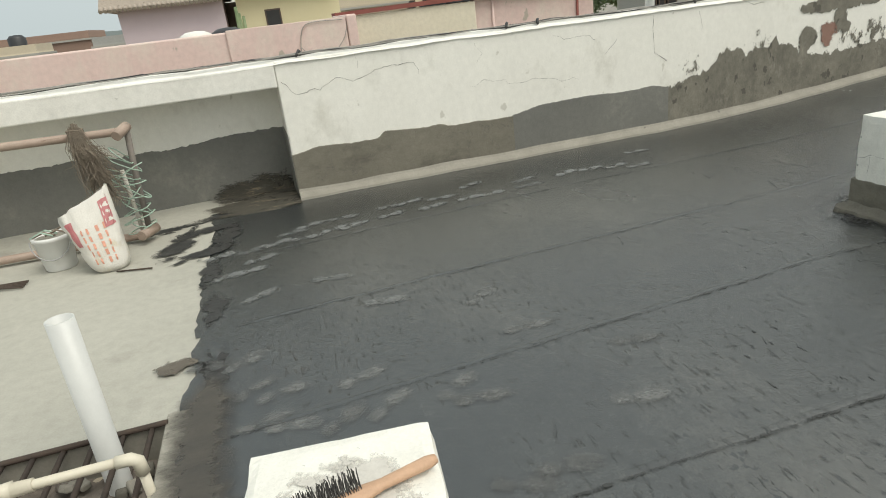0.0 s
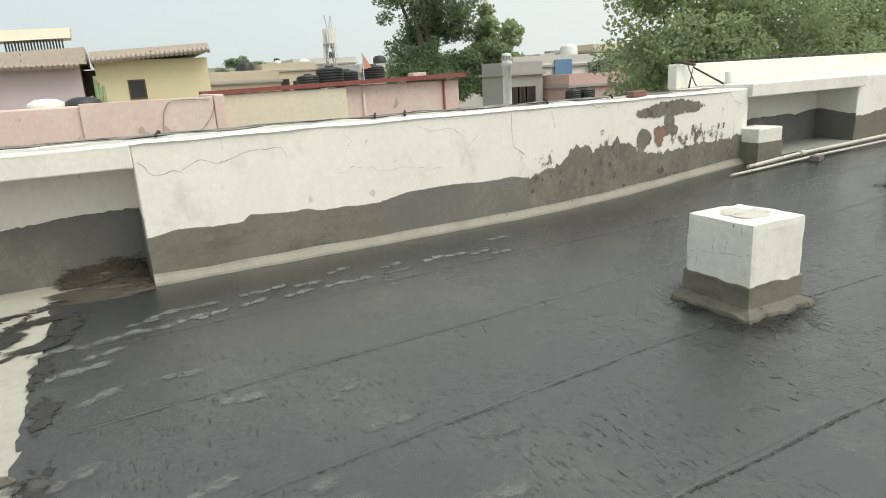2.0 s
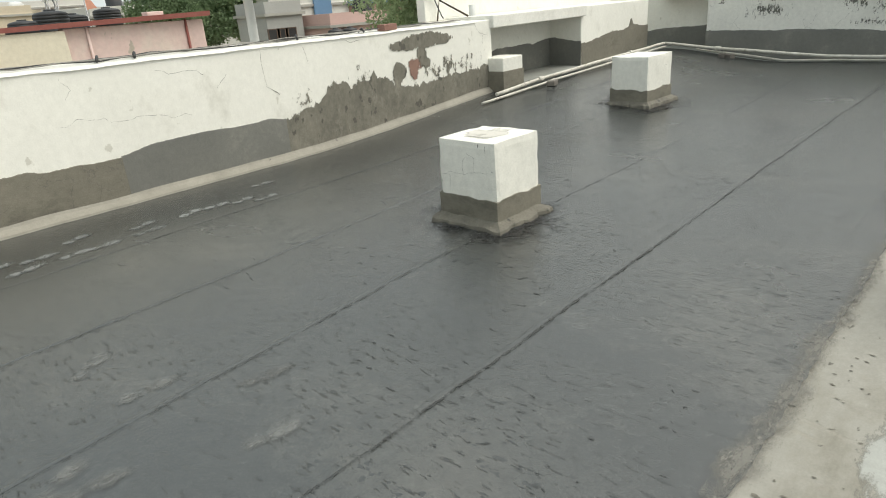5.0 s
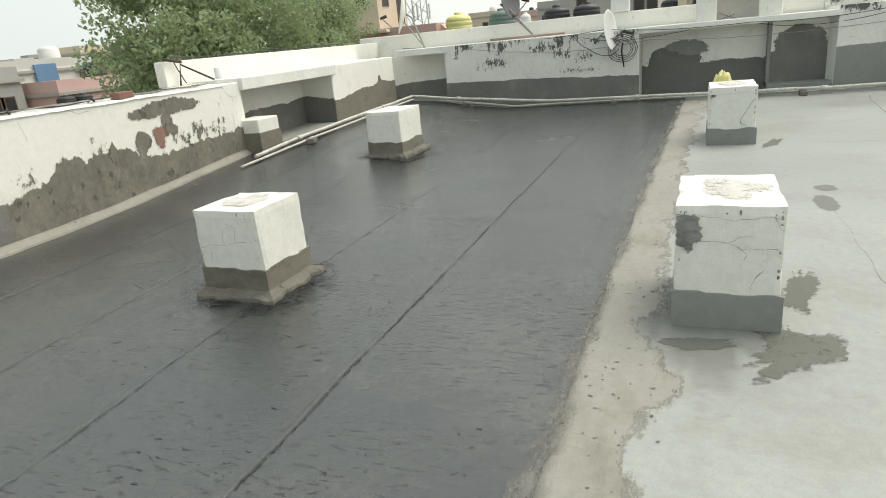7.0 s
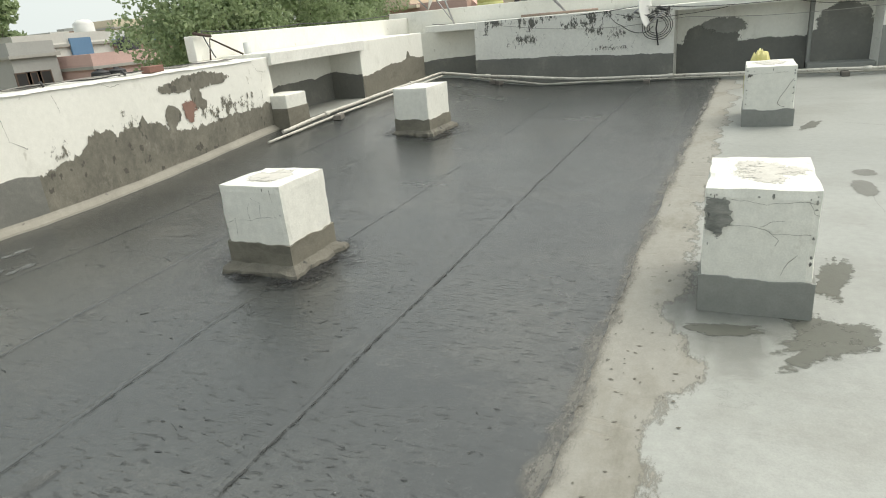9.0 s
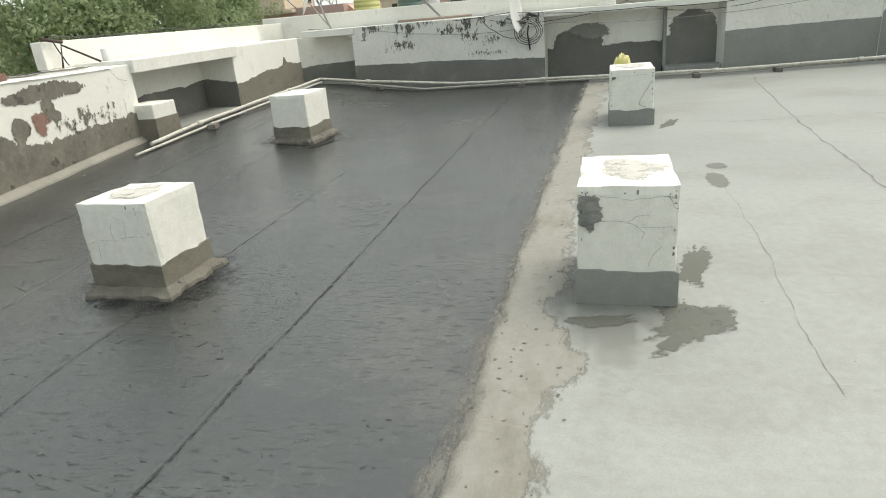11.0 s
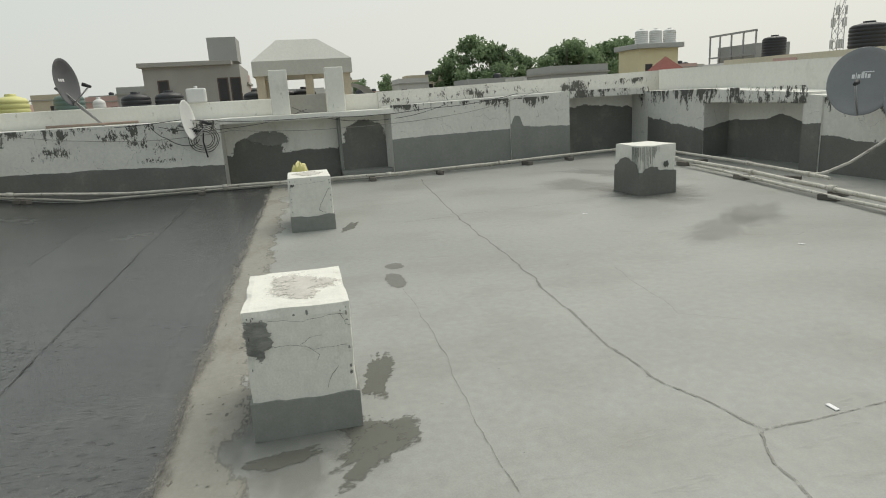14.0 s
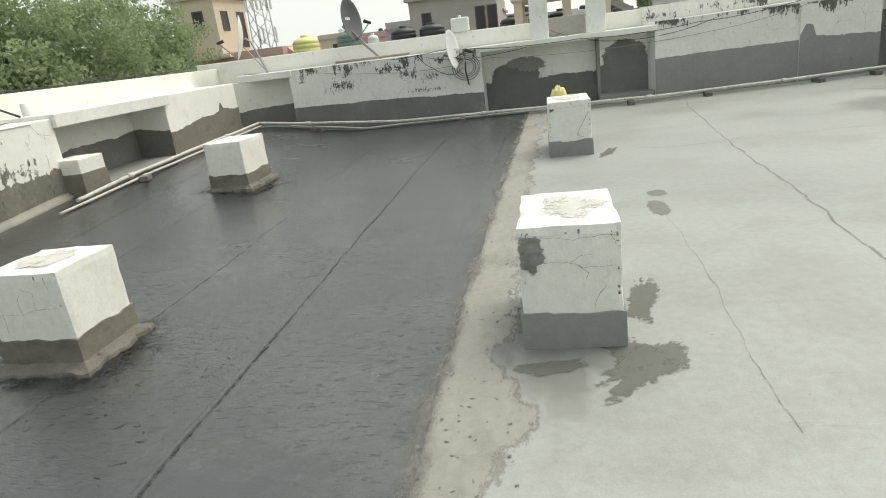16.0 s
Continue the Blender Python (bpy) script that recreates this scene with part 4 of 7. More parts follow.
for k in range(140):
    u = 0.3 + k * 7.1 / 139
    x, y = nw(u, 0)
    z = floor_z(x, y)
    h, w = 0.06 + 0.014 * nz(u * 2.1), 0.075 + 0.02 * nz(u * 3.3, 2)
    (ax, ay), (bx, by) = nw(u, -0.012), nw(u, -w)
    cur = [bm.verts.new(c) for c in ((ax, ay, z + h + 0.02), (ax, ay - 0.012, z + h), (bx, by, z + 0.022), (bx, by - 0.01, z - 0.01))]
    if prev:
        for j in range(3):
            bm.faces.new((prev[j], cur[j], cur[j + 1], prev[j + 1]))
    prev = cur
part("cement_fillet", bm, M["fillet"], free, "pale cement fillet along the wall foot")
bm = bmesh.new()
prev = None
for k in range(60):
    u = -5.2 + k * 5.5 / 59
    cur = []
    for v, h in ((0.43, 0.06), (0.36, 0.045), (0.15, 0.03), (-0.1, 0.02), (-0.3, 0.004)):
        x, y = nw(u, v + 0.03 * nz(u * 2, v))
        cur.append(bm.verts.new((x, y, floor_z(x, y) + h * (0.75 + 0.3 * nz(u * 1.4, v * 2)) - 0.012)))
    if prev:
        for j in range(4):
            f = bm.faces.new((prev[j], cur[j], cur[j + 1], prev[j + 1]))
            f.smooth = True
    prev = cur
part("recess_fillet", bm, M["floor_west"], free, "sloped cement in the recess")
# dark mould in the recess corner, and tar smeared past the membrane's end
def drape(u, v):
    """A point on the sloped cement of the recess; past its back wall it climbs."""
    h = between(((-0.3, 0.004), (-0.1, 0.02), (0.15, 0.03), (0.36, 0.045), (0.43, 0.06)), min(0.43, max(-0.3, v)))
    up = max(0.0, v - 0.395)
    x, y = nw(u, min(v, 0.395 + 0.02 * up))
    return (x, y, floor_z(x, y) + h * (0.76 + 0.3 * nz(u * 1.4, v * 2)) - 0.012 * (v > -0.28) + 0.007 + up)


def smear(name, u, v, ru, rv, key, k, label, by=0.4, turn=0):
    c, s = math.cos(radians(turn)), math.sin(radians(turn))
    bm = ragged(bmesh.new(), lambda a, b: drape(min(0.3, u + c * ru * a - s * rv * b), v + s * ru * a + c * rv * b), k, by, 60, 0.3)
    part(name, bm, M[key], free, label)


for k, (u, v, ru, rv) in enumerate(((-0.02, 0.08, 0.4, 0.2), (0.0, 0.36, 0.38, 0.16), (0.2, 0.22, 0.18, 0.25), (0.0, -0.1, 0.42, 0.09))):
    smear("mould_patch", u, v, ru, rv, "corner_mould", k, "damp brown-black mould in the corner", 0.3)
for k, (u, v, ru, rv, turn) in enumerate(((-0.72, -0.2, 0.14, 0.08, 10), (-0.62, -0.62, 0.1, 0.34, -12), (-0.4, -0.42, 0.22, 0.07, 5), (-0.46, -0.98, 0.22, 0.09, 24), (-0.36, -0.1, 0.24, 0.06, 12), (-0.3, -0.7, 0.08, 0.3, -8), (-0.4, -1.4, 0.07, 0.18, 0), (-0.37, -2.0, 0.06, 0.2, 0), (-0.36, -2.7, 0.06, 0.2, 0))):
    smear("tar_smear", u, v, ru, rv, "tar_streak", k + 9, "dark tar smear", 0.5, turn)

# east wall: straight stretch, then a stretch that bends away
wall_e = thing("wall_east", "whitewashed parapet wall with dark plaster base", "wall", kind="structure")
EX = 12.8


def slab(name, x0, x1, y0, y1, z0, z1, material, parent, bevel=0.01, label=""):
    return part(name, box(bmesh.new(), x0, x1, y0, y1, z0, z1, bevel), material, parent, label)


slab("recess_back", EX + 0.5, EX + 0.66, 3.36, 5.1, -0.1, 1.14, M["paint"], wall_e)
slab("shelf_slab", EX - 0.02, EX + 0.66, 3.3, 4.42, 1.14, 1.27, M["coping"], wall_e)
slab("wall_body", EX, EX + 0.6, -0.4, 3.36, -0.1, 1.27, M["paint_worn"], wall_e)
slab("recess_back", EX + 0.6, EX + 0.75, -3.48, -0.4, -0.1, 1.17, M["paint"], wall_e)
slab("shelf_slab", EX - 0.02, EX + 0.6, -3.52, -0.402, 1.17, 1.275, M["paint"], wall_e)
slab("recess_jamb", EX + 0.38, EX + 0.6, -2.56, -2.5, -0.1, 1.17, M["plaster_pale"], wall_e)
slab("upper_parapet", EX + 0.67, EX + 0.8, -3.5, 5.6, 0.9, 1.58, M["paint"], wall_e, 0.014)
slab("recess_sill", EX + 0.02, EX + 0.6, -3.46, -2.5, -0.05, 0.16, M["plaster_pale"], wall_e)
band("plaster_coat", (EX, 3.36), (EX, -0.4), ((0, 0.55), (1.5, 0.53), (3.7, 0.47)), M["plaster"], free, seed=11, rough=0.02)
band("plaster_coat", (EX + 0.5, 4.9), (EX + 0.5, 3.36), ((0, 0.52), (0.7, 0.6), (1.5, 0.62)), M["plaster"], free, seed=12)
band("plaster_coat", (EX + 0.5, 3.36), (EX, 3.36), ((0, 0.62), (0.5, 0.6)), M["plaster"], free, seed=13, rough=0.01)
coat("plaster_coat", lambda y, z: (EX + 0.592, -y, z), 0.4, 2.5, -0.05, 1.1, 0.03,
     lambda y, z: max(0.5 + (0.58 + 0.02 * nz(y * 3) - z) * 6, 0.5 + (oval(y, z, 0.98, 0.45, 0.5, 0.4) - 0.5) * 2, 0.5 + (oval(y, z, 0.75, 0.7, 0.2, 0.17) - 0.5) * 2), M["plaster_edge"], free, "dark cement plaster in the recess")
coat("plaster_coat", lambda y, z: (EX + 0.382, -y, z), 2.56, 3.46, 0.16, 1.16, 0.03,
     lambda y, z: max(0.5 + (oval(y, z, 3.0, 0.72, 0.4, 0.37) - 0.5) * 2.5, 0.5 + (0.66 - z) * 6), M["plaster_edge"], free, "arched cement plaster patch")
slab("recess_panel", EX + 0.39, EX + 0.6, -3.46, -2.56, 0.16, 1.17, M["paint"], wall_e, 0.004)
band("plaster_coat", (EX + 0.6, -0.4), (EX, -0.4), ((0, 0.5), (0.6, 0.45)), M["plaster"], free, seed=19)
coat("plaster_coat", lambda y, z: (EX + 0.588, -y, z), 0.6, 1.8, 0.4, 1.15, 0.03,
     lambda y, z: 0.5 + (max(oval(y, z, 1.25, 0.83, 0.3, 0.13), oval(y, z, 1.05, 0.88, 0.2, 0.1)) - 0.5) * 2, M["plaster_edge_pale"], free, "pale cement smear in the recess")


def skew(name, p, q, depth, z0, zp, zq, material, parent, label=""):
    """A wall from p to q, its front to the right-hand side, with a top that may fall along it."""
    a, b = Vector((*p, 0)), Vector((*q, 0))
    d = (b - a).normalized()
    back = Vector((-d.y, d.x, 0)) * depth
    c = [a, b, b + back, a + back]
    zs = (zp, zq, zq, zp)
    return part(name, hexa(bmesh.new(), [(v.x, v.y, z0) for v in c], [(v.x, v.y, z) for v, z in zip(c, zs)]), material, parent, label)


E2A, E2B = (EX, -3.482), (13.85, -9.4)


def ew(u, v=0.0):
    a, b = Vector(E2A), Vector(E2B)
    d = (b - a).normalized()
    q = a + d * u + Vector((-d.y, d.x)) * v
    return (q.x, q.y)


skew("wall_body", ew(0), ew(4.0), 0.6, -0.1, 1.32, 1.4, M["paint_worn"], wall_e)
skew("recess_back", ew(4.0, 0.55), ew(6.6, 0.55), 0.15, -0.1, 1.25, 1.25, M["paint"], wall_e)
skew("shelf_slab", ew(4.0, -0.02), ew(6.1, -0.02), 0.7, 1.25, 1.4, 1.38, M["paint_worn"], wall_e)
skew("upper_parapet", ew(-0.02, 0.62), ew(7.2, 0.62), 0.15, 1.2, 1.6, 1.76, M["paint_worn"], wall_e)
skew("pilaster", ew(2.55, -0.03), ew(2.85, -0.03), 0.03, -0.1, 1.3, 1.3, M["paint_worn"], wall_e)
band("plaster_coat", ew(2.55, -0.03), ew(2.85, -0.03), ((0, 0.8), (0.1, 0.97), (0.2, 0.95), (0.3, 0.76)), M["plaster_pale"], free, seed=25, rough=0.03)
band("plaster_coat", ew(0), ew(2.55), ((0, 0.7), (1.2, 0.72), (2.5, 0.72)), M["plaster_pale"], free, seed=21, rough=0.02)
band("plaster_coat", ew(2.85), ew(4.0), ((0, 0.76), (0.4, 0.72), (1.15, 0.7)), M["plaster_pale"], free, seed=22)
band("plaster_coat", ew(4.0, 0.55), ew(6.5, 0.55), ((0, 1.0), (0.8, 1.08), (2.0, 0.98), (2.5, 0.95)), M["plaster"], free, seed=23, rough=0.06)
band("plaster_coat", ew(4.0, 0.0), ew(4.0, 0.55), ((0, 0.8), (0.5, 0.95)), M["plaster"], free, seed=24)

wall_s = thing("wall_south", "whitewashed parapet wall with drips and dark plaster", "wall", kind="structure")
SY = -9.4
skew("wall_body", (14.4, SY), (11.7, SY), 0.6, -0.1, 1.3, 1.3, M["paint_worn"], wall_s)
skew("recess_back", (11.7, SY - 0.55), (9.2, SY - 0.55), 0.15, -0.1, 1.05, 1.02, M["paint"], wall_s)
skew("shelf_slab", (11.7, SY + 0.04), (9.12, SY + 0.04), 0.75, 1.05, 1.3, 1.19, M["coping"], wall_s)
skew("pilaster", (9.2, SY + 0.03), (8.84, SY + 0.03), 0.62, -0.1, 1.16, 1.14, M["paint_worn"], wall_s)
skew("wall_body", (8.84, SY), (-5.3, SY), 0.6, -0.1, 1.12, 1.08, M["paint_worn"], wall_s)
skew("upper_parapet", (14.3, SY - 0.62), (-5.3, SY - 0.62), 0.15, 0.9, 1.76, 1.5, M["paint"], wall_s)
band("plaster_coat", (13.7, SY), (11.7, SY), ((0, 0.75), (1.0, 0.62), (2.0, 0.55)), M["plaster"], free, seed=31, rough=0.05)
band("plaster_coat", (11.7, SY - 0.55), (9.2, SY - 0.55), ((0, 0.68), (1.0, 0.72), (1.4, 0.82), (1.9, 0.7), (2.5, 0.78)), M["plaster"], free, seed=32)
band("plaster_coat", (11.7, SY), (11.7, SY - 0.55), ((0, 0.56), (0.55, 0.66)), M["plaster"], free, seed=33)
band("plaster_coat", (9.2, SY + 0.03), (8.84, SY + 0.03), ((0, 0.72), (0.36, 0.74)), M["plaster"], free, seed=34)
band("plaster_coat", (8.84, SY), (4.0, SY), ((0, 0.55), (1, 0.5), (2.0, 0.6), (4.8, 0.6)), M["plaster"], free, seed=35)
wall_w = thing("wall_west", "plain whitewashed parapet wall", "wall", kind="structure")
slab("wall_body", -5.6, -5.3, -10.1, 4.6, -0.1, 1.15, M["paint"], wall_w)
# the building below the roof
below = thing("building_below", "plain plastered building under the roof", "building", kind="structure")
slab("building_wall", -5.6, 14.6, -10.3, 5.4, -9.0, -0.16, M["wall_b"], below)

# mould and peeled marks on the east and south parapets
def on_east(y, z):
    return (EX - 0.004, y, z)


def blotches(*spots):
    """A field that is strongest in the middle of each (u, z, ru, rz)."""
    return lambda u, z: max(1.15 * oval(u, z, *q) - 0.1 for q in spots)


coat("mould_patch", on_east, -0.38, 3.34, 0.45, 1.26, 0.03, blotches((1.0, 0.95, 0.26, 0.24), (0.62, 0.85, 0.22, 0.2), (1.25, 1.08, 0.3, 0.12), (0.4, 1.12, 0.3, 0.1), (2.3, 0.85, 0.5, 0.16), (0.7, 0.62, 0.5, 0.08)), M["mould_speckle"], free, "speckled dark mould on the whitewash")
coat("mould_patch", lambda y, z: (EX - 0.006, y, z), -0.38, 3.34, 1.0, 1.26, 0.02, lambda y, z: 0.1 + 0.7 * nz(y * 2.4, z * 3, 2) + (z - 1.0) * 1.2, M["mould"], free, "peeled paint under the parapet edge")


def hanging(seed, top, reach, bias=0.0):
    """Peeling that hangs down from an upper edge in uneven tongues."""
    return lambda u, z: bias + 0.45 + 0.75 * nz(u * 1.5, seed) + 0.45 * nz(u * 4.2, seed + 3, z * 2) - (top - z) / reach


def facing(spot, v=0.0):
    return lambda u, z: (*spot(u, v), z)


coat("mould_patch", facing(ew, -0.005), 0.0, 4.0, 0.75, 1.33, 0.025, hanging(3, 1.32, 0.3, 0.22), M["mould"], free, "peeled paint under the parapet edge")
coat("mould_patch", facing(ew, 0.615), -0.02, 7.1, 1.3, 1.62, 0.03, lambda u, z: 0.48 + 0.9 * nz(u * 1.2, 9) + 0.4 * nz(u * 3.7, z * 6, 4) - abs(z - 1.42 - 0.02 * u) * 3, M["mould"], free, "peeled paint on the upper parapet")
coat("mould_patch", facing(ew, -0.025), 4.0, 6.1, 1.25, 1.4, 0.025, lambda u, z: 0.5 + 0.8 * nz(u * 2.2, 5) + 0.3 * nz(u * 6, z * 9, 2), M["mould"], free, "peeled paint on the shelf edge")
coat("mould_patch", lambda x, z: (x, SY + 0.005, z), 11.7, 14.1, 0.55, 1.3, 0.025, lambda x, z: hanging(12, 1.3, 0.5, 0.35)(x, z), M["mould"], free, "peeled paint under the parapet edge")
coat("mould_patch", lambda x, z: (x, SY + 0.045, z), 9.12, 11.7, 1.03, 1.3, 0.025, lambda x, z: 0.55 + 0.8 * nz(x * 2.2, 6) + 0.3 * nz(x * 6, z * 9, 2), M["mould"], free, "peeled paint on the shelf edge")
coat("mould_patch", lambda x, z: (x, SY + 0.005, z), 4.5, 8.83, 0.5, 1.12, 0.03, lambda x, z: hanging(17, 1.1, 0.45, 0.3)(x, z), M["mould"], free, "peeled paint on the south parapet")

# ---- column stubs ----
def column(x0, y0, w, d, h, plaster, turn=0.0, label="", foot="plaster", skirt=0.1, seed=0, cap=True):
    cx, cy = x0 + w / 2, y0 + d / 2
    z0 = floor_z(cx, cy)
    col = thing("column_stub", label, "column", pose(cx, cy, z0, 0, 0, turn), "column stubs on the roof")
    bm = bmesh.new()
    bmesh.ops.create_cube(bm, size=1.0)
    bmesh.ops.subdivide_edges(bm, edges=bm.edges[:], cuts=13, use_grid_fill=True)
    for v in bm.verts:
        on = sum(abs(abs(c) - 0.5) < 1e-4 for c in v.co)
        p = Vector((v.co.x * w, v.co.y * d, (v.co.z + 0.5) * (h + 0.03) - 0.03))
        wear = 0.0
        if on >= 2:
            wear = 0.006 + 0.016 * max(0, nz(p.x * 9 + seed, p.y * 9, p.z * 9))
        inward = Vector((-v.co.x, -v.co.y, -v.co.z)).normalized()
        p += inward * wear + Vector((nz(p.x * 6, p.y * 6, p.z * 6 + seed), nz(p.y * 6, p.z * 6, p.x * 6 + seed), nz(p.z * 6, p.x * 6, p.y * 6 + seed))) * 0.005
        v.co = p
    part("painted_body", bm, M["column"], col)
    # plaster coat round the foot, with a wavering top
    ring = []
    hw, hd = w / 2 + 0.008, d / 2 + 0.008
    for (ax, ay), (bx, by) in zip(((-hw, -hd), (hw, -hd), (hw, hd), (-hw, hd)), ((hw, -hd), (hw, hd), (-hw, hd), (-hw, -hd))):
        for i in range(16):
            t = i / 16
            ring.append((ax + (bx - ax) * t, ay + (by - ay) * t))
    bm = bmesh.new()
    low, up, inn = [], [], []
    for i, (x, y) in enumerate(ring):
        top = plaster + 0.035 * nz(x * 4 + seed, y * 4) + 0.012 * nz(x * 19 + seed, y * 19)
        low.append(bm.verts.new((x, y, -0.03)))
        up.append(bm.verts.new((x, y, top)))
        inn.append(bm.verts.new((x * 0.95, y * 0.95, top + 0.002)))
    n = len(ring)
    for i in range(n):
        j = (i + 1) % n
        bm.faces.new((low[i], low[j], up[j], up[i]))
        bm.faces.new((up[i], up[j], inn[j], inn[i]))
    part("plaster_foot", bm, M[foot], col, "dark cement plaster round the foot")
    if skirt:
        bm = bmesh.new()
        rows = []
        for f, z in ((0.0, 0.07), (0.45, 0.052), (0.9, 0.036), (1.0, 0.012), (1.1, -0.02)):
            row = []
            for i, (x, y) in enumerate(ring):
                g = skirt * f * (1 + 0.3 * nz(x * 7 + seed, y * 7) + 0.3 * nz(x * 23 + seed, y * 23) + 0.3 * nz(x * 51 + seed, y * 51))
                q = Vector((x / hw, y / hd))
                q = Vector((max(-1, min(1, q.x * 1.0)), max(-1, min(1, q.y))))
                ox = (1 if x > hw * 0.98 else -1 if x < -hw * 0.98 else x / hw)
                oy = (1 if y > hd * 0.98 else -1 if y < -hd * 0.98 else y / hd)
                row.append(bm.verts.new((x + ox * g, y + oy * g, z + 0.012 * nz(x * 14, y * 14, f + seed) * (f < 1))))
            rows.append(row)
        for r, s in zip(rows, rows[1:]):
            for i in range(n):
                j = (i + 1) % n
                bm.faces.new((s[i], s[j], r[j], r[i]))
        part("cement_skirt", bm, M["skirt"] if foot != "plaster_pale" else M["plaster_pale"], col, "rough cement fillet at the base")
    if cap:
        bm = ragged(bmesh.new(), lambda a, b: (w * 0.36 * a, d * 0.34 * b, h + 0.0035), seed, 0.35, 40)
        part("bare_top", bm, M["captop"], col, "bare cement on top")
    return col


col_a = column(3.32, 0.93, 0.46, 0.47, 0.57, 0.2, 0, "short white column stub with dark plaster foot, on the black membrane", "plaster_old", 0.06, 1)
column(7.70, 2.05, 0.66, 0.48, 0.6, 0.2, 0, "white column stub with tidy plaster foot, on the black membrane", "plaster_old", 0.06, 2, False)
col_c = column(3.40, -1.83, 0.63, 0.46, 0.6, 0.19, 0, "cracked white column stub with grey plaster foot, beside the membrane edge", "plaster_pale", 0.0, 3)
col_d = column(8.12, -2.03, 0.75, 0.49, 0.63, 0.17, 0, "chipped white column stub with a cracked corner", "plaster_pale", 0.0, 4)
col_e = column(8.31, -6.60, 0.62, 0.55, 0.66, 0.3, 2, "column stub streaked with white drips over dark plaster", "plaster", 0.0, 5, False)
col_n = column(-0.057, -0.56, 0.42, 0.45, 0.5, 0.15, -7, "white column stub with flaking top, near a wire brush", "plaster_old", 0.06, 6)



def face_line(col, x, pts, width=0.0012):
    """A hairline crack on the west face of a stub, through (y, z) points."""
    bm = bmesh.new()
    fine = []
    for (a, b), (c, d) in zip(pts, pts[1:]):
        for i in range(8):
            q = i / 8
            y, z = a + (c - a) * q, b + (d - b) * q
            fine.append((y + 0.006 * nz(y * 30, z * 30), z + 0.01 * nz(y * 25, z * 25, 4)))
    for (a, b), (c, d) in zip(fine, fine[1:]):
        e = Vector((c - a, d - b))
        if e.length < 1e-5:
            continue
        s = Vector((-e.y, e.x)).normalized() * width * (0.4 + abs(nz(a * 20, b * 20)))
        bm.faces.new([bm.verts.new((x, *q)) for q in (Vector((a, b)) - s, Vector((c, d)) - s, Vector((c, d)) + s, Vector((a, b)) + s)])
    part("crack", bm, M["hairline"], col, "hairline crack")


def face_patch(col, x, y, z, ry, rz, key, seed, label):
    bm = ragged(bmesh.new(), lambda a, b: (x, y + ry * a, z + rz * b), seed, 0.3, 36)
    part("peeled_patch", bm, M[key], col, label)


face_line(col_a, -0.238, ((0.21, 0.33), (0.14, 0.36), (0.05, 0.345), (-0.06, 0.37), (-0.2, 0.38)))
face_line(col_a, -0.238, ((0.14, 0.36), (0.145, 0.24)))
face_line(col_a, -0.238, ((0.02, 0.35), (0.03, 0.42), (0.0, 0.47)))
face_line(col_c, -0.323, ((0.21, 0.42), (0.08, 0.435), (-0.02, 0.42), (-0.05, 0.4), (-0.22, 0.405)))
face_line(col_c, -0.323, ((0.12, 0.55), (-0.02, 0.535), (-0.13, 0.55), (-0.22, 0.545)))
face_line(col_c, -0.323, ((-0.1, 0.21), (-0.12, 0.27), (-0.16, 0.31)))
face_line(col_c, -0.323, ((-0.18, 0.55), (-0.2, 0.5), (-0.225, 0.49)))
face_patch(col_c, -0.324, 0.17, 0.48, 0.06, 0.1, "peel_grey", 3, "dark peeled corner patch")
face_line(col_d, -0.383, ((0.22, 0.55), (0.0, 0.56), (-0.2, 0.57)))
face_line(col_d, -0.383, ((-0.22, 0.5), (-0.17, 0.42), (-0.1, 0.3), (-0.08, 0.24), (-0.16, 0.2)), 0.004)
face_patch(col_d, -0.384, 0.2, 0.54, 0.04, 0.025, "mould", 6, "dark peeled corner patch")
rnd = random.Random(31)
for col, x, d, h in ((col_c, -0.324, 0.208, 0.575), (col_d, -0.384, 0.222, 0.6), (col_a, -0.239, 0.212, 0.55)):
    for k in range(16 if col is not col_a else 5):
        side = rnd.choice((-1, 1, 0))
        y, z = (side * d, rnd.uniform(0.22, h)) if side else (rnd.uniform(-d, d), h + rnd.uniform(-0.015, 0.0))
        face_patch(col, x, y, z, rnd.uniform(0.002, 0.007), rnd.uniform(0.003, 0.014), "peel_grey", k, "chipped edge")
face_line(col_c, -0.3235, ((0.0, 0.43), (-0.04, 0.455), (-0.1, 0.46)))
face_line(col_c, -0.3235, ((-0.04, 0.41), (-0.08, 0.37), (-0.06, 0.345)))
face_line(col_a, -0.238, ((-0.06, 0.37), (-0.07, 0.46), (0.0, 0.5)))
face_line(col_a, -0.238, ((-0.16, 0.54), (-0.17, 0.46)))
face_patch(col_e, -0.32, -0.12, 0.4, 0.05, 0.04, "mould", 8, "dark smudge")
bm = bmesh.new()
rnd = random.Random(14)
for i in range(17):
    y = 0.27 - 0.017 * i - rnd.uniform(0, 0.01)
    w, l = rnd.uniform(0.002, 0.006), rnd.uniform(0.1, 0.4) * (1 if i < 13 else 0.4)
    bm.faces.new([bm.verts.new((-0.319, a, b)) for a, b in ((y - w, 0.64), (y + w, 0.64), (y + w * 0.8, 0.64 - l), (y - w * 0.8, 0.64 - l))])
for i in range(14):
    x = -0.3 + 0.012 * i + rnd.uniform(0, 0.008)
    w, l = rnd.uniform(0.003, 0.008), rnd.uniform(0.1, 0.3)
    bm.faces.new([bm.verts.new((a, 0.284, b)) for a, b in ((x + w, 0.64), (x - w, 0.64), (x - w * 0.8, 0.64 - l), (x + w * 0.8, 0.64 - l))])
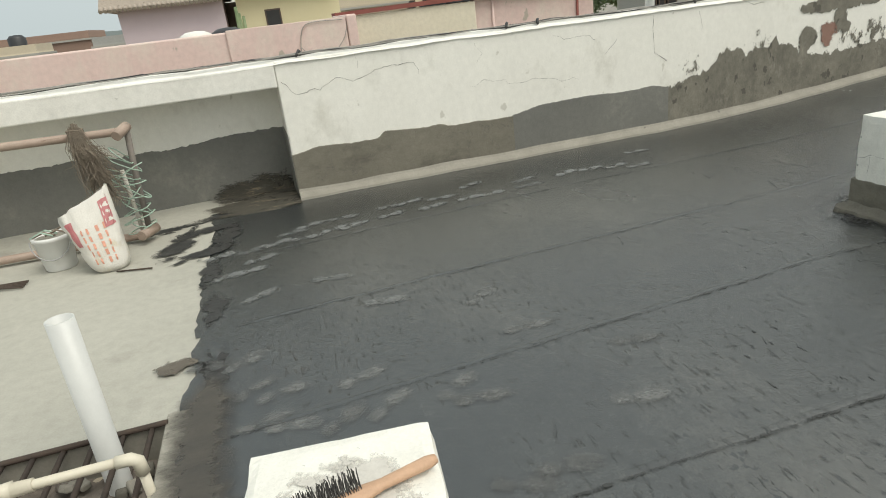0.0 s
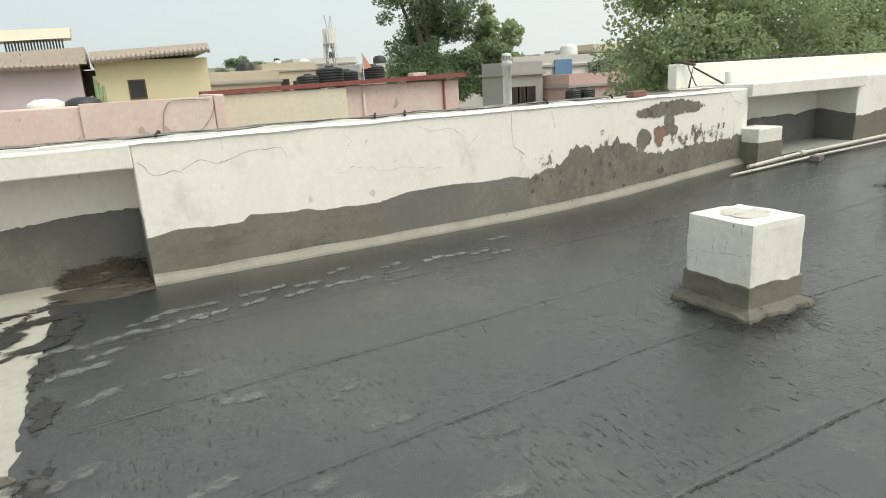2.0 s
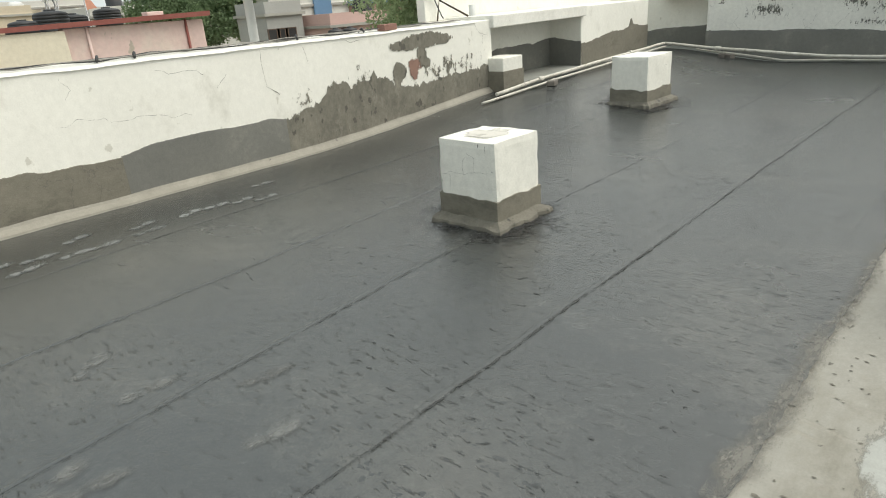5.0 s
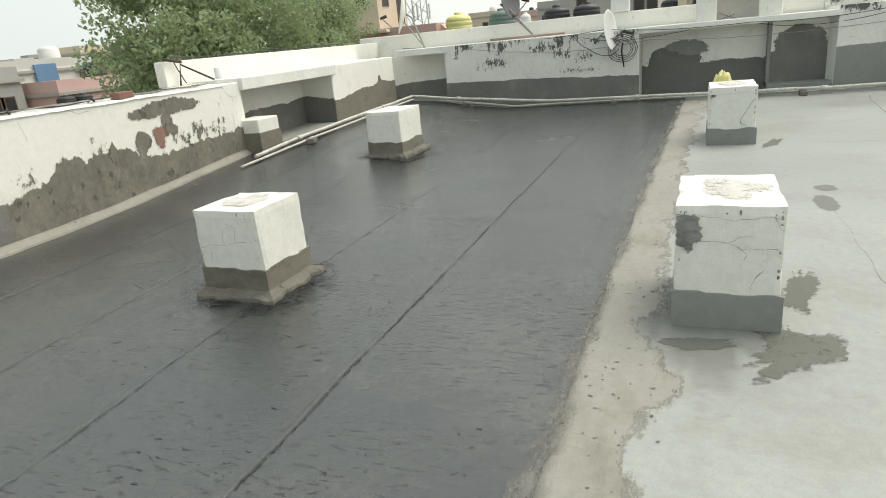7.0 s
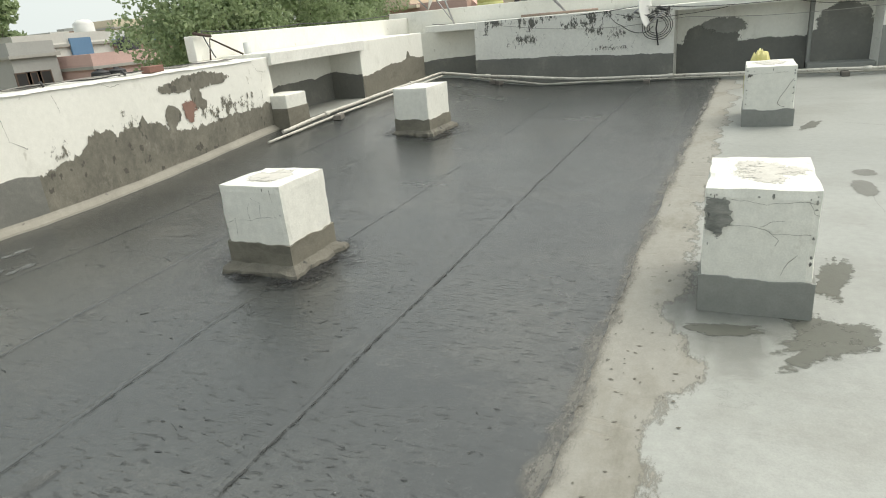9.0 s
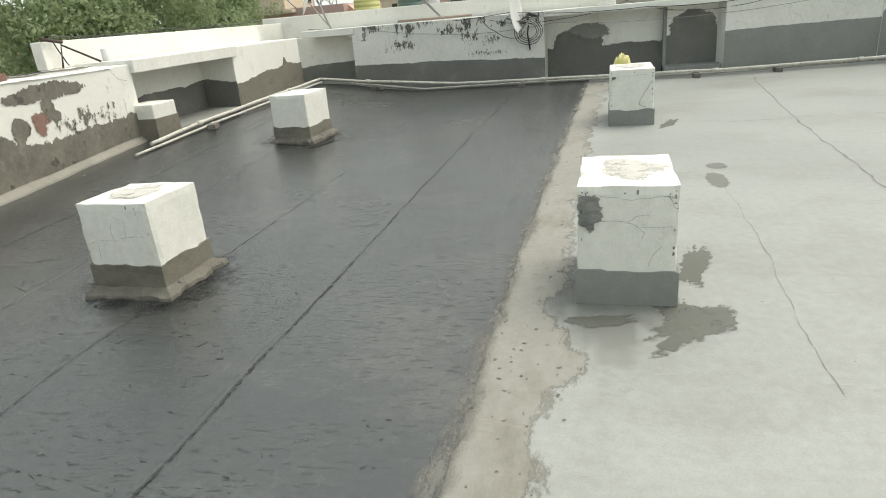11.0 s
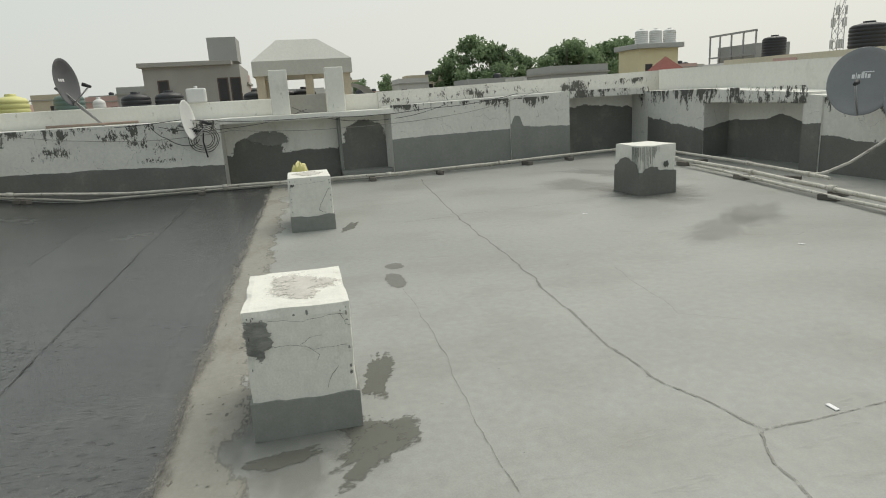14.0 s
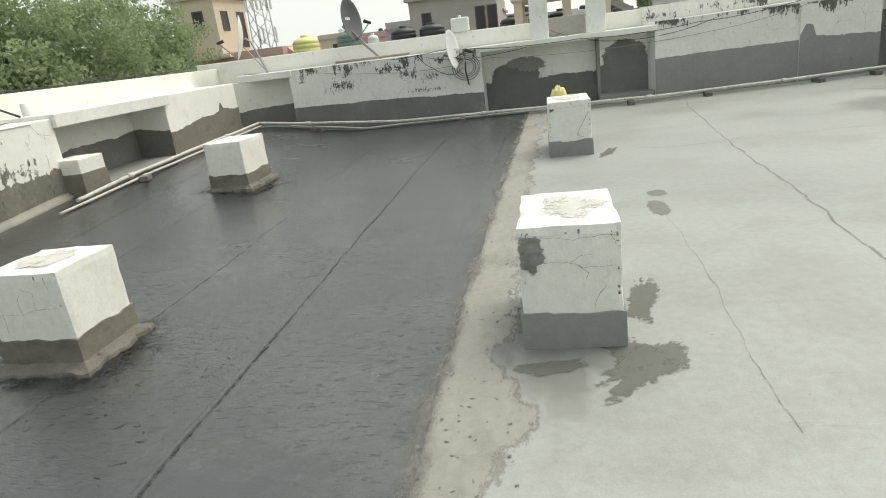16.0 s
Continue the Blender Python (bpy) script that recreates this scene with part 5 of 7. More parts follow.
part("paint_drips", bm, M["plaster_pale"], col_e, "grey slurry drips")
for k, (u, z, ru, rz) in enumerate(((-0.02, 0.36, 0.2, 0.1), (0.17, 0.33, 0.1, 0.06), (-0.22, 0.33, 0.07, 0.05))):
    part("plaster_rise", ragged(bmesh.new(), lambda a, b: (max(-0.31, min(0.31, u + ru * a)), 0.287 + 0.001 * k, z + rz * b), k + 4, 0.25, 30), M["plaster"], col_e, "plaster rising up the face")
part("plaster_rise", ragged(bmesh.new(), lambda a, b: (-0.3215, 0.1 + 0.1 * a, 0.32 + 0.05 * b), 9, 0.3, 30), M["plaster"], col_e)

# darker rings on the membrane round the feet of two stubs
for cx, cy, rx, ry, sd in ((3.55, 1.16, 0.42, 0.42, 1), (8.03, 2.29, 0.55, 0.46, 2), (3.45, 0.85, 0.3, 0.16, 5), (7.75, 1.95, 0.3, 0.14, 7)):
    blob("tar_ring", cx, cy, rx, ry, 0, M["foot_dark"], floor, sd * 4.1, 0.25, strip_lift(1) + 0.006, "darker ring on the membrane round a column foot", 0.2)

# block against the long wall, pipes along the roof edge
blk = thing("plinth_block", "small white block with dark plaster foot against the wall", "block", pose(*nw(7.575, 0), floor_z(7.5, 3.9), 0, 0, N_TURN))
part("painted_top", box(bmesh.new(), -0.235, 0.235, -0.25, 0.15, 0.0, 0.445, 0.015), M["column"], blk)
part("plaster_foot", box(bmesh.new(), -0.243, 0.243, -0.258, 0.15, -0.02, 0.27, 0.006), M["plaster_old"], blk, "dark cement plaster foot")


def pipe_run(label, pts, r, joints=(), material="pipe"):
    """A long pipe along points, sagging a little, with coupling collars at the given points' numbers."""
    run = thing("water_pipe", label, "pipe", pose(*pts[0]), "pipes along the parapets")
    org = Vector(pts[0])
    fine = []
    for a, b in zip(pts, pts[1:]):
        a, b = Vector(a), Vector(b)
        for i in range(8):
            q = a.lerp(b, i / 8)
            fine.append(q - org + Vector((0, 0, 0.008 * nz(q.x * 1.3, q.y * 1.3, r * 50))))
    fine.append(Vector(pts[-1]) - org)
    part("pipe_length", tube(bmesh.new(), fine, r, 8), M[material], run)
    for j in joints:
        d = (Vector(pts[min(j + 1, len(pts) - 1)]) - Vector(pts[max(0, j - 1)])).normalized()
        c = Vector(pts[j]) - org
        part("coupling", tube(bmesh.new(), [c - d * 0.05, c + d * 0.05], r * 1.4, 10), M[material], run, "pipe coupling")
    return run


def fz(x, y, h):
    return (x, y, floor_z(x, y) + h)


pipe_run("weathered white water pipe on bricks along the wall", [fz(6.95, 3.76, 0.07), fz(7.9, 3.72, 0.1), fz(9.3, 3.75, 0.11), fz(10.8, 3.85, 0.12), fz(12.35, 3.95, 0.13)], 0.024, (1, 3))
pipe_run("thin weathered pipe beside the wall", [fz(6.6, 3.72, 0.035), fz(8.1, 3.66, 0.05), fz(10.2, 3.78, 0.06), fz(12.3, 3.9, 0.08)], 0.016, (1,))
pipe_run("white water pipe along the parapet foot", [fz(12.35, 3.95, 0.13), fz(12.48, 3.0, 0.14), fz(12.5, 1.2, 0.12), fz(12.45, -0.4, 0.11), fz(12.45, -2.2, 0.1), fz(12.4, -3.3, 0.1), fz(12.75, -5.6, 0.1), fz(13.15, -7.6, 0.12), fz(13.3, -8.5, 0.12)], 0.026, (1, 3, 5, 6))
pipe_run("second weathered pipe along the parapet foot", [fz(12.5, 3.4, 0.06), fz(12.56, 1.9, 0.05), fz(12.58, -0.4, 0.05), fz(12.53, -3.2, 0.05), fz(12.85, -5.4, 0.06), fz(13.2, -7.4, 0.1)], 0.018, (2, 4))
pipe_run("weathered white pipe raised on bricks", [(12.9, -8.62, 0.13), (10.89, -8.32, 0.12), (8.69, -8.1, 0.12), (6.94, -7.8, 0.12), (5.4, -7.5, 0.12), (3.2, -7.2, 0.12)], 0.03, (1, 2, 3))
pipe_run("weathered pipe lying near the wall", [(13.0, -9.1, 0.1), (12.02, -9.0, 0.12), (9.52, -8.7, 0.13), (7.96, -8.4, 0.14), (7.5, -8.3, 0.14)], 0.026, (1, 2, 3))
pipe_run("rising elbow of white pipe by the dishes", [(7.95, -8.4, 0.14), (7.8, -8.5, 0.16), (7.65, -8.75, 0.3), (7.55, -9.05, 0.5), (7.5, -9.3, 0.66)], 0.02, (1,))
pipe_run("white pipe of the second run", [(10.4, -8.25, 0.07), (8.5, -7.98, 0.06), (6.8, -7.66, 0.06), (4.6, -7.3, 0.06)], 0.022, (1,))


def brick_at(x, y, turn, z=None, label="old brick under a pipe"):
    b = tagged(part("brick", box(bmesh.new(), -0.115, 0.115, -0.055, 0.055, 0, 0.07, 0.008), M["brick"]), label, "brick", "bricks under the pipes")
    b.matrix_basis = pose(x, y, floor_z(x, y) if z is None else z, 0, 0, turn)
    return b


for x, y, a in ((8.05, 3.62, 20), (10.3, 3.78, 80), (12.46, 2.9, 10), (12.45, 2.8, 60), (12.4, 0.0, 5), (12.38, -3.0, 0), (12.5, -4.3, 0), (12.85, -6.2, 20), (13.05, -7.2, 0), (10.8, -8.38, 10), (8.85, -8.06, 5), (6.87, -7.7, 15), (7.0, -7.95, 95), (8.3, -8.45, 40), (10.9, -8.8, 70)):
    brick_at(x, y, a)
b = brick_at(5.55, 4.2, 8, 1.135, "loose red brick on the coping")
b.data.materials[0] = M["redbrick"]

# vent pipe on the coping
vent = thing("vent_pipe", "white plastic vent pipe with a slotted cowl on the coping", "pipe", pose(3.9, 4.33, 1.1))
part("pipe_shaft", lathe(bmesh.new(), ((0.045, 0), (0.045, 0.44), (0.052, 0.44), (0.052, 0.49), (0.046, 0.5)), 20), M["pvc"], vent)
part("mortar_collar", lathe(bmesh.new(), ((0.1, 0.0), (0.085, 0.04), (0.05, 0.06), (0.044, 0.06)), 18), M["fillet"], vent)
bm = bmesh.new()
for i in range(10):
    a = 2 * math.pi * i / 10
    tube(bm, [(0.046 * math.cos(a), 0.046 * math.sin(a), 0.5), (0.042 * math.cos(a), 0.042 * math.sin(a), 0.55)], 0.006, 5)
lathe(bm, ((0.05, 0.545), (0.046, 0.565), (0.02, 0.575), (0.001, 0.576)), 16)
part("cowl", bm, M["pvc"], vent, "slotted cowl")
stub = thing("pipe_stub", "short white pipe stub on the parapet shelf", "pipe", pose(*nw(7.75, 0.55), 1.17))
part("pipe_shaft", lathe(bmesh.new(), ((0.05, 0), (0.05, 0.16), (0.044, 0.16), (0.044, 0.02)), 18), M["pvc"], stub)


# ---- cables ----
def cable(label, pts, r, material="black", n=10, sag=0.0, seed=0.0, wob=0.006):
    bm = bmesh.new()
    fine = []
    for a, b in zip(pts, pts[1:]):
        a, b = Vector(a), Vector(b)
        for i in range(n):
            t = i / n
            q = a.lerp(b, t)
            q.z -= sag * 4 * t * (1 - t)
            fine.append(q + Vector((nz(q.x * 3, q.y * 3, seed), nz(q.x * 3, q.y * 3, seed + 5), nz(q.x * 3, q.y * 3, seed + 9))) * wob)
    fine.append(Vector(pts[-1]))
    return tagged(part("cable", tube(bm, fine, r, 5), M[material]), label, "cable", "cables on the parapet")


for k in range(5):
    v = 0.05 + 0.035 * k
    cable("dusty cable lying along the coping", [(*nw(-4.8, v), 1.145), (*nw(-1.5, v + 0.05), 1.147), (*nw(0.8, v - 0.01), 1.158), (*nw(3.0, v + 0.03), 1.16), (*nw(5.0, v * 0.6 + 0.05), 1.158), (*nw(6.9, v), 1.16)],
          0.0045 + 0.0015 * (k % 3), "black" if k in (1, 4) else "greycable", 14, 0, k * 3.3, 0.02)
for u in (-1.7, 0.52, 2.35, 2.65, 4.3, 5.2):
    bm = bmesh.new()
    x, y = nw(u, 0.1)
    tube(bm, [(x - 0.03, y - 0.06, 1.15), (x, y, 1.185), (x + 0.03, y + 0.1, 1.15)], 0.012, 6)
    tagged(part("cable_tie", bm, M["black"]), "dark tape binding the cables", "cable tie", "ties on the cables")
cable("grey cable across the east parapet", [(12.9, 4.3, 1.3), (12.85, 2.4, 1.27), (12.76, 0.2, 1.3), (12.75, -2.2, 1.2), (12.75, -4.2, 1.24), (13.0, -6.1, 1.42)], 0.006, "black", 12, 0.05, 2.0)
cable("thin cable strung along the parapet", [(12.75, 3.0, 1.2), (12.74, 1.0, 0.98), (12.74, -0.6, 1.06), (12.74, -2.6, 0.98), (12.9, -4.9, 1.1), (13.2, -6.5, 1.42)], 0.005, "greycable", 12, 0.03, 4.0)
cable("sagging wire between the post and the wall", [(13.0, -1.95, 1.35), (12.76, -0.5, 1.1), (12.72, 0.6, 1.2)], 0.005, "black", 14, 0.06, 6.0)
cable("sagging wire from the post", [(13.0, -1.7, 1.4), (12.8, -3.0, 1.08), (12.85, -4.6, 1.3)], 0.005, "black", 14, 0.08, 7.0)
cable("wire over the north parapet top", [(*nw(6.7, 0.2), 1.2), (*nw(7.2, 0.8), 1.52), (*nw(9.5, 0.82), 1.52), (*nw(12.8, 0.86), 1.55)], 0.008, "black", 14, 0.03, 8.0)
for k in range(4):
    bm = bmesh.new()
    R = 0.13 + 0.035 * k
    tube(bm, [(12.75 - 0.012 * k, -0.12 + R * 1.1 * math.cos(a) + 0.03 * nz(k, a), 0.95 + R * math.sin(a)) for a in (2 * math.pi * i / 26 for i in range(27))], 0.006, 5, False)
    tagged(part("cable_coil", bm, M["black"]), "loop of black cable hung on the wall", "cable", "coils of cable")
cable("cable hanging from the coil", [(12.75, -0.12, 1.05), (12.74, -0.1, 0.9), (12.74, -0.14, 0.62)], 0.014, "black", 10, 0, 3.0)
cable("cable from the wall dish", [(12.7, 0.75, 1.24), (12.74, 0.5, 1.0), (12.74, 0.15, 0.85), (12.74, -0.05, 0.95)], 0.006, "black", 10, 0.04, 9.0)

# rusty bar lying on the east shelf and a bent bracket on the north end wall
tagged(part("iron_bar", tube(bmesh.new(), [(12.95, 2.42, 1.305), (12.95, 0.95, 1.31)], 0.022, 8), M["bamboo"]), "reddish-brown pipe lying on the parapet shelf", "pipe")
bm = bmesh.new()
tube(bm, [(*nw(7.2, 0.74), 1.15), (*nw(7.22, 0.7), 1.42), (*nw(7.4, 0.35), 1.19)], 0.014, 6)
tube(bm, [(*nw(7.0, 0.76), 1.5), (*nw(7.25, 0.7), 1.45)], 0.02, 6)
tagged(part("iron_bracket", bm, M["rust"]), "bent rusty iron bracket on the parapet end", "bracket")

# square posts on the east shelf
def post(y0, y1, top):
    p = thing("masonry_post", "white plastered square post standing on the parapet", "post", pose(13.08, (y0 + y1) / 2, 1.272), "posts on the east parapet")
    part("post_body", box(bmesh.new(), -0.16, 0.16, -(y1 - y0) / 2, (y1 - y0) / 2, 0, top - 1.272, 0.014), M["paint"], p)


post(-1.66, -1.33, 2.07)
post(-2.67, -2.34, 2.08)
tagged(part("low_panel", box(bmesh.new(), 13.3, 13.39, -2.34, -1.66, 1.272, 1.62, 0.008), M["concrete"]), "grey cement panel between the two posts", "panel")
can = thing("jerry_can", "white plastic can with a cap on the parapet", "can", pose(13.48, 0.0, 1.58))
part("can_body", box(bmesh.new(), -0.1, 0.1, -0.17, 0.17, 0.0, 0.26, 0.03), M["tank_white"], can)
part("cap", lathe(bmesh.new(), ((0.03, 0.26), (0.03, 0.3), (0.001, 0.3)), 12), M["tank_white"], can)

# ---- dish antennas ----
def dish(label, centre, normal, r, foot, mark=None, colour="dish", deep=0.14):
    d = thing("dish_antenna", label, "antenna", pose(*foot), "dish antennas")
    org = Vector(foot)
    rot = Vector(normal).normalized().to_track_quat("Z", "Y").to_matrix().to_4x4()
    m = Matrix.Translation(Vector(centre) - org) @ rot
    bm = bmesh.new()
    prof = [(max(0.001, r * k / 8), deep * r * (k / 8) ** 2 * 1.6) for k in range(9)]
    lathe(bm, prof + [(r * 1.015, prof[-1][1] - 0.004), (r * 0.98, prof[-1][1] - 0.014)] + [(a, b - 0.012) for a, b in prof[7::-1]], 36)
    bmesh.ops.transform(bm, matrix=m @ Matrix.Diagonal((0.93, 1.05, 1, 1)), verts=bm.verts)
    part("reflector", bm, M[colour], d)
    tip = m @ Vector((0, -r * 0.35, r * 1.15))
    low = m @ Vector((0, -r * 1.02, deep * r * 1.5))
    part("feed_arm", tube(bmesh.new(), [low, tip], 0.013, 6), M["steel"], d)
    t2 = tip + (m.to_3x3() @ Vector((0, 0.05, -0.1)))
    bm = tube(bmesh.new(), [tip + (tip - t2) * 0.3, t2], (0.022, 0.035), 10)
    part("feed_horn", bm, M["black"], d, "dark feed horn")
    back = m @ Vector((0, 0, -0.03))
    part("mast", tube(bmesh.new(), [back, back + Vector((0, 0, -0.06)) - (m.to_3x3() @ Vector((0, 0, 0.12))), Vector((0, 0, 0))], 0.02, 8), M["steel"], d)
    part("bracket", tube(bmesh.new(), [m @ Vector((0.0, -r * 0.4, -0.01)), Vector((0.06, 0.03, 0.02))], 0.012, 6), M["steel"], d)
    if mark:
        bm = bmesh.new()
        for x, y, w, h in mark:
            q = lambda a, b: m @ Vector((a * 0.93, b * 1.05, deep * 1.6 * (a * a + b * b) / r + 0.004))
            bm.faces.new([bm.verts.new(q(x + i * w, y + j * h)) for i, j in ((0, 0), (1, 0), (1, 1), (0, 1))])
        part("dish_mark", bm, M["white_mark"], d, "plain white bars of a maker's mark")
    return d


BARS = ((-0.14, 0.06, 0.035, 0.05), (-0.095, 0.06, 0.01, 0.07), (-0.075, 0.06, 0.035, 0.05), (-0.03, 0.06, 0.035, 0.07), (0.015, 0.06, 0.02, 0.06), (0.045, 0.06, 0.035, 0.05), (-0.02, 0.13, 0.14, 0.012))
dish("grey satellite dish with a white mark, on the south parapet", (7.72, -8.9, 1.3), (-0.55, 0.78, 0.3), 0.42, (7.5, -9.35, 1.1), BARS)
dish("second grey satellite dish beside the first", (6.92, -8.95, 1.12), (-0.45, 0.82, 0.34), 0.4, (6.75, -9.35, 1.1))
dish("dark grey satellite dish with faded lettering on the east parapet", (13.15, 2.1, 2.03), (-0.24, -0.96, 0.12), 0.38, (13.1, 1.55, 1.275), ((-0.12, 0.02, 0.05, 0.045), (-0.05, 0.02, 0.05, 0.045), (0.02, 0.02, 0.05, 0.045)), "dish_dark")
dish("pale satellite dish seen from its side on the east parapet", (13.15, 4.3, 1.98), (-0.42, 0.88, 0.2), 0.4, (13.1, 3.9, 1.275), ((-0.1, 0.02, 0.05, 0.04), (-0.03, 0.02, 0.04, 0.04)), "coping")
dish("small white satellite dish mounted on the wall face", (12.6, 0.12, 1.28), (-0.22, -0.97, 0.12), 0.33, (12.79, -0.05, 1.1), None, "tank_white", 0.1)

# yellow sack behind a column stub
bm = bmesh.new()
bmesh.ops.create_icosphere(bm, subdivisions=4, radius=1.0)
for v in bm.verts:
    p = v.co.copy()
    fold = 0.18 * nz(p.x * 3, p.y * 3, p.z * 3) + 0.12 * abs(nz(p.x * 7, p.y * 7, p.z * 4))
    p *= 1 + fold
    v.co = Vector((p.x * 0.09, p.y * 0.15 * (1 - 0.25 * max(0, p.z)), 0.37 + max(-0.95, min(0.82 + 0.25 * nz(p.y * 4, p.x * 4), p.z)) * 0.4 if p.z > -0.9 else 0.0))
sack = tagged(part("yellow_sack", bm, M["yellow_bag"], smooth=True), "crumpled yellow plastic sack behind a column stub", "sack")
sack.matrix_basis = pose(8.98, -1.69, 0.0)

# ---- west corner: ladder frame, sack, bucket, shaft ----
lad = thing("bamboo_ladder", "reddish bamboo ladder frame on its side by the recess", "ladder", pose(-0.86, 3.58, 0.05))
part("pole", tube(bmesh.new(), [(0.06, 0.02, 0.77), (-1.2, 0.04, 0.79), (-3.2, 0.08, 0.8)], (0.028, 0.03, 0.032), 10), M["bamboo"], lad)
part("pole", tube(bmesh.new(), [(0.0, 0.0, 0.0), (-1.2, 0.02, 0.0), (-3.2, 0.06, 0.02)], (0.03, 0.03, 0.03), 10), M["bamboo"], lad)
part("rung", tube(bmesh.new(), [(0.02, 0.0, -0.02), (0.03, 0.01, 0.4), (0.06, 0.02, 0.82)], 0.022, 8), M["post"], lad)
part("rung", tube(bmesh.new(), [(-0.03, 0.02, 0.0), (-0.05, 0.02, 0.5)], 0.015, 8), M["pipe"], lad)
part("rung_end", tube(bmesh.new(), [(0.06, 0.04, 0.8), (0.0, -0.09, 0.755)], 0.036, 10), M["bamboo"], lad, "sawn bamboo end")
part("rung_end", tube(bmesh.new(), [(0.06, 0.05, 0.03), (-0.02, -0.13, 0.03)], 0.036, 10), M["bamboo"], lad, "sawn bamboo end")
part("rung", tube(bmesh.new(), [(-1.5, 0.02, 0.0), (-1.5, 0.04, 0.8)], 0.022, 8), M["bamboo"], lad)
bundle = thing("coir_bundle", "hanging bundle of brown coir fibre tied to the ladder", "rope", pose(-1.12, 3.5, 0.86))
rnd = random.Random(8)
bm = bmesh.new()
for k in range(330):
    a, b = rnd.gauss(0, 0.026), rnd.gauss(0, 0.024)
    e = rnd.uniform(0.16, 0.56)
    j = lambda w: rnd.gauss(0, w)
    tube(bm, [(a * 0.6, b * 0.6 + 0.04, 0.03 + j(0.02)), (a * 1.3 + 0.02 + j(0.012), b - 0.02 + j(0.012), -0.1), (a * 1.5 + 0.06 + j(0.022), b * 1.3 - 0.03 + j(0.02), -e * 0.55), (a * 1.8 + 0.09 + j(0.03), b * 1.5 - 0.03 + j(0.03), -e * 0.85), (a * 2.0 + 0.1 + j(0.05), b * 1.6 - 0.03 + j(0.04), -e)], rnd.uniform(0.0012, 0.0026), 3, False)
part("fibre_mass", bm, M["coir"], bundle)
bm = bmesh.new()
for k in range(3):
    tube(bm, [(0.05 * math.cos(a) + 0.01 * nz(k, a), 0.06 + 0.055 * math.sin(a), -0.005 + 0.012 * k + 0.01 * nz(a, k)) for a in (2 * math.pi * i / 14 for i in range(15))], 0.007, 5, False)
part("binding", bm, M["coir"], bundle)
rope = thing("nylon_rope", "tangled pale green nylon rope wound round the ladder", "rope", pose(-0.86, 3.52, 0.05))
rnd = random.Random(12)
for k in range(13):
    bm = bmesh.new()
    z = 0.06 + 0.045 * k + rnd.uniform(-0.02, 0.02)
    rx, tilt = rnd.uniform(0.06, 0.13) + (0.07 if 7 < k < 11 else 0), rnd.uniform(-0.1, 0.1)
    ox = -0.1 if 7 < k < 11 else -0.02
    tube(bm, [(ox + rx * math.cos(a), 0.05 + 0.07 * math.sin(a), z + tilt * math.cos(a) + 0.015 * nz(a, k)) for a in (2 * math.pi * i / 18 for i in range(19))], 0.0045, 5, False)
    part("loop", bm, M["greenrope"], rope)

bag = thing("cement_sack", "part-filled white woven cement sack with red and orange print", "sack", pose(-1.03, 3.1, 0.0, 0, 0, 14))


def bag_shape(u, a):
    """A slumped sack: u from 0 at the foot to 1 at the folded mouth, a round it."""
    w = 0.12 + 0.045 * math.sin(min(1, u * 0.9) * math.pi / 2) + 0.01 * nz(u * 4, 3)
    t = 0.115 * (1 - u) ** 0.6 + 0.02 + 0.02 * math.sin(u * 3)
    if u < 0.12:
        k = (u / 0.12) ** 0.5
        w, t = w * (0.75 + 0.25 * k), t * (0.7 + 0.3 * k)
    ce = lambda v: math.copysign(abs(v) ** 0.75, v)
    x, y = w * ce(math.cos(a)), t * ce(math.sin(a))
    f = 0.014 * nz(u * 9, a * 2.5) + 0.01 * nz(u * 22, a * 6) + 0.05 * smooth_step(0.6, 1.0, u) * nz(math.cos(a) * 6, math.sin(a) * 6, u * 2)
    z = 0.46 * u + 0.085 * math.cos(a) * u * u + 0.012 * nz(math.cos(a) * 5, math.sin(a) * 5) * u
    return Vector((x * (1 + f * 4) - 0.06 * u, y * (1 + f * 4) + 0.1 * u, z))


bm = bmesh.new()
rows = [[bm.verts.new(bag_shape(i / 22, 2 * math.pi * j / 40)) for j in range(40)] for i in range(23)]
for r0, r1 in zip(rows, rows[1:]):
    for j in range(40):
        f = bm.faces.new((r0[j], r0[(j + 1) % 40], r1[(j + 1) % 40], r1[j]))
        f.smooth = True
bm.faces.new(rows[0][::-1])
part("sack_body", bm, M["bag"], bag)


def on_bag(name, u0, u1, a0, a1, material, label=""):
    bm = bmesh.new()
    nu, na = 6, 6
    g = [[bm.verts.new(bag_shape(u0 + (u1 - u0) * i / nu, a0 + (a1 - a0) * j / na) * 1.0 + Vector((0.0, -0.004, 0))) for j in range(na + 1)] for i in range(nu + 1)]
    for i in range(nu):
        for j in range(na):
            bm.faces.new((g[i][j], g[i][j + 1], g[i + 1][j + 1], g[i + 1][j]))
    part(name, bm, material, bag, label)


on_bag("print_panel", 0.6, 0.92, 5.05, 5.75, M["red_print"], "red printed panel")
for k in range(3):
    on_bag("print_bar", 0.65 + 0.09 * k, 0.7 + 0.09 * k, 5.12, 5.6, M["bag"])
on_bag("print_patch", 0.45, 0.85, 3.7, 4.05, M["red_print"], "dark red printed patch")
for k in range(4):
    for j in range(5):
        on_bag("print_bar", 0.16 + 0.11 * j, 0.24 + 0.11 * j, 4.25 + 0.24 * k, 4.33 + 0.24 * k, M["orange_print"])

bucket = thing("paint_bucket", "white plastic bucket with wire handle and clutter on top", "bucket", pose(-1.4, 3.32, floor_z(-1.4, 3.3)))
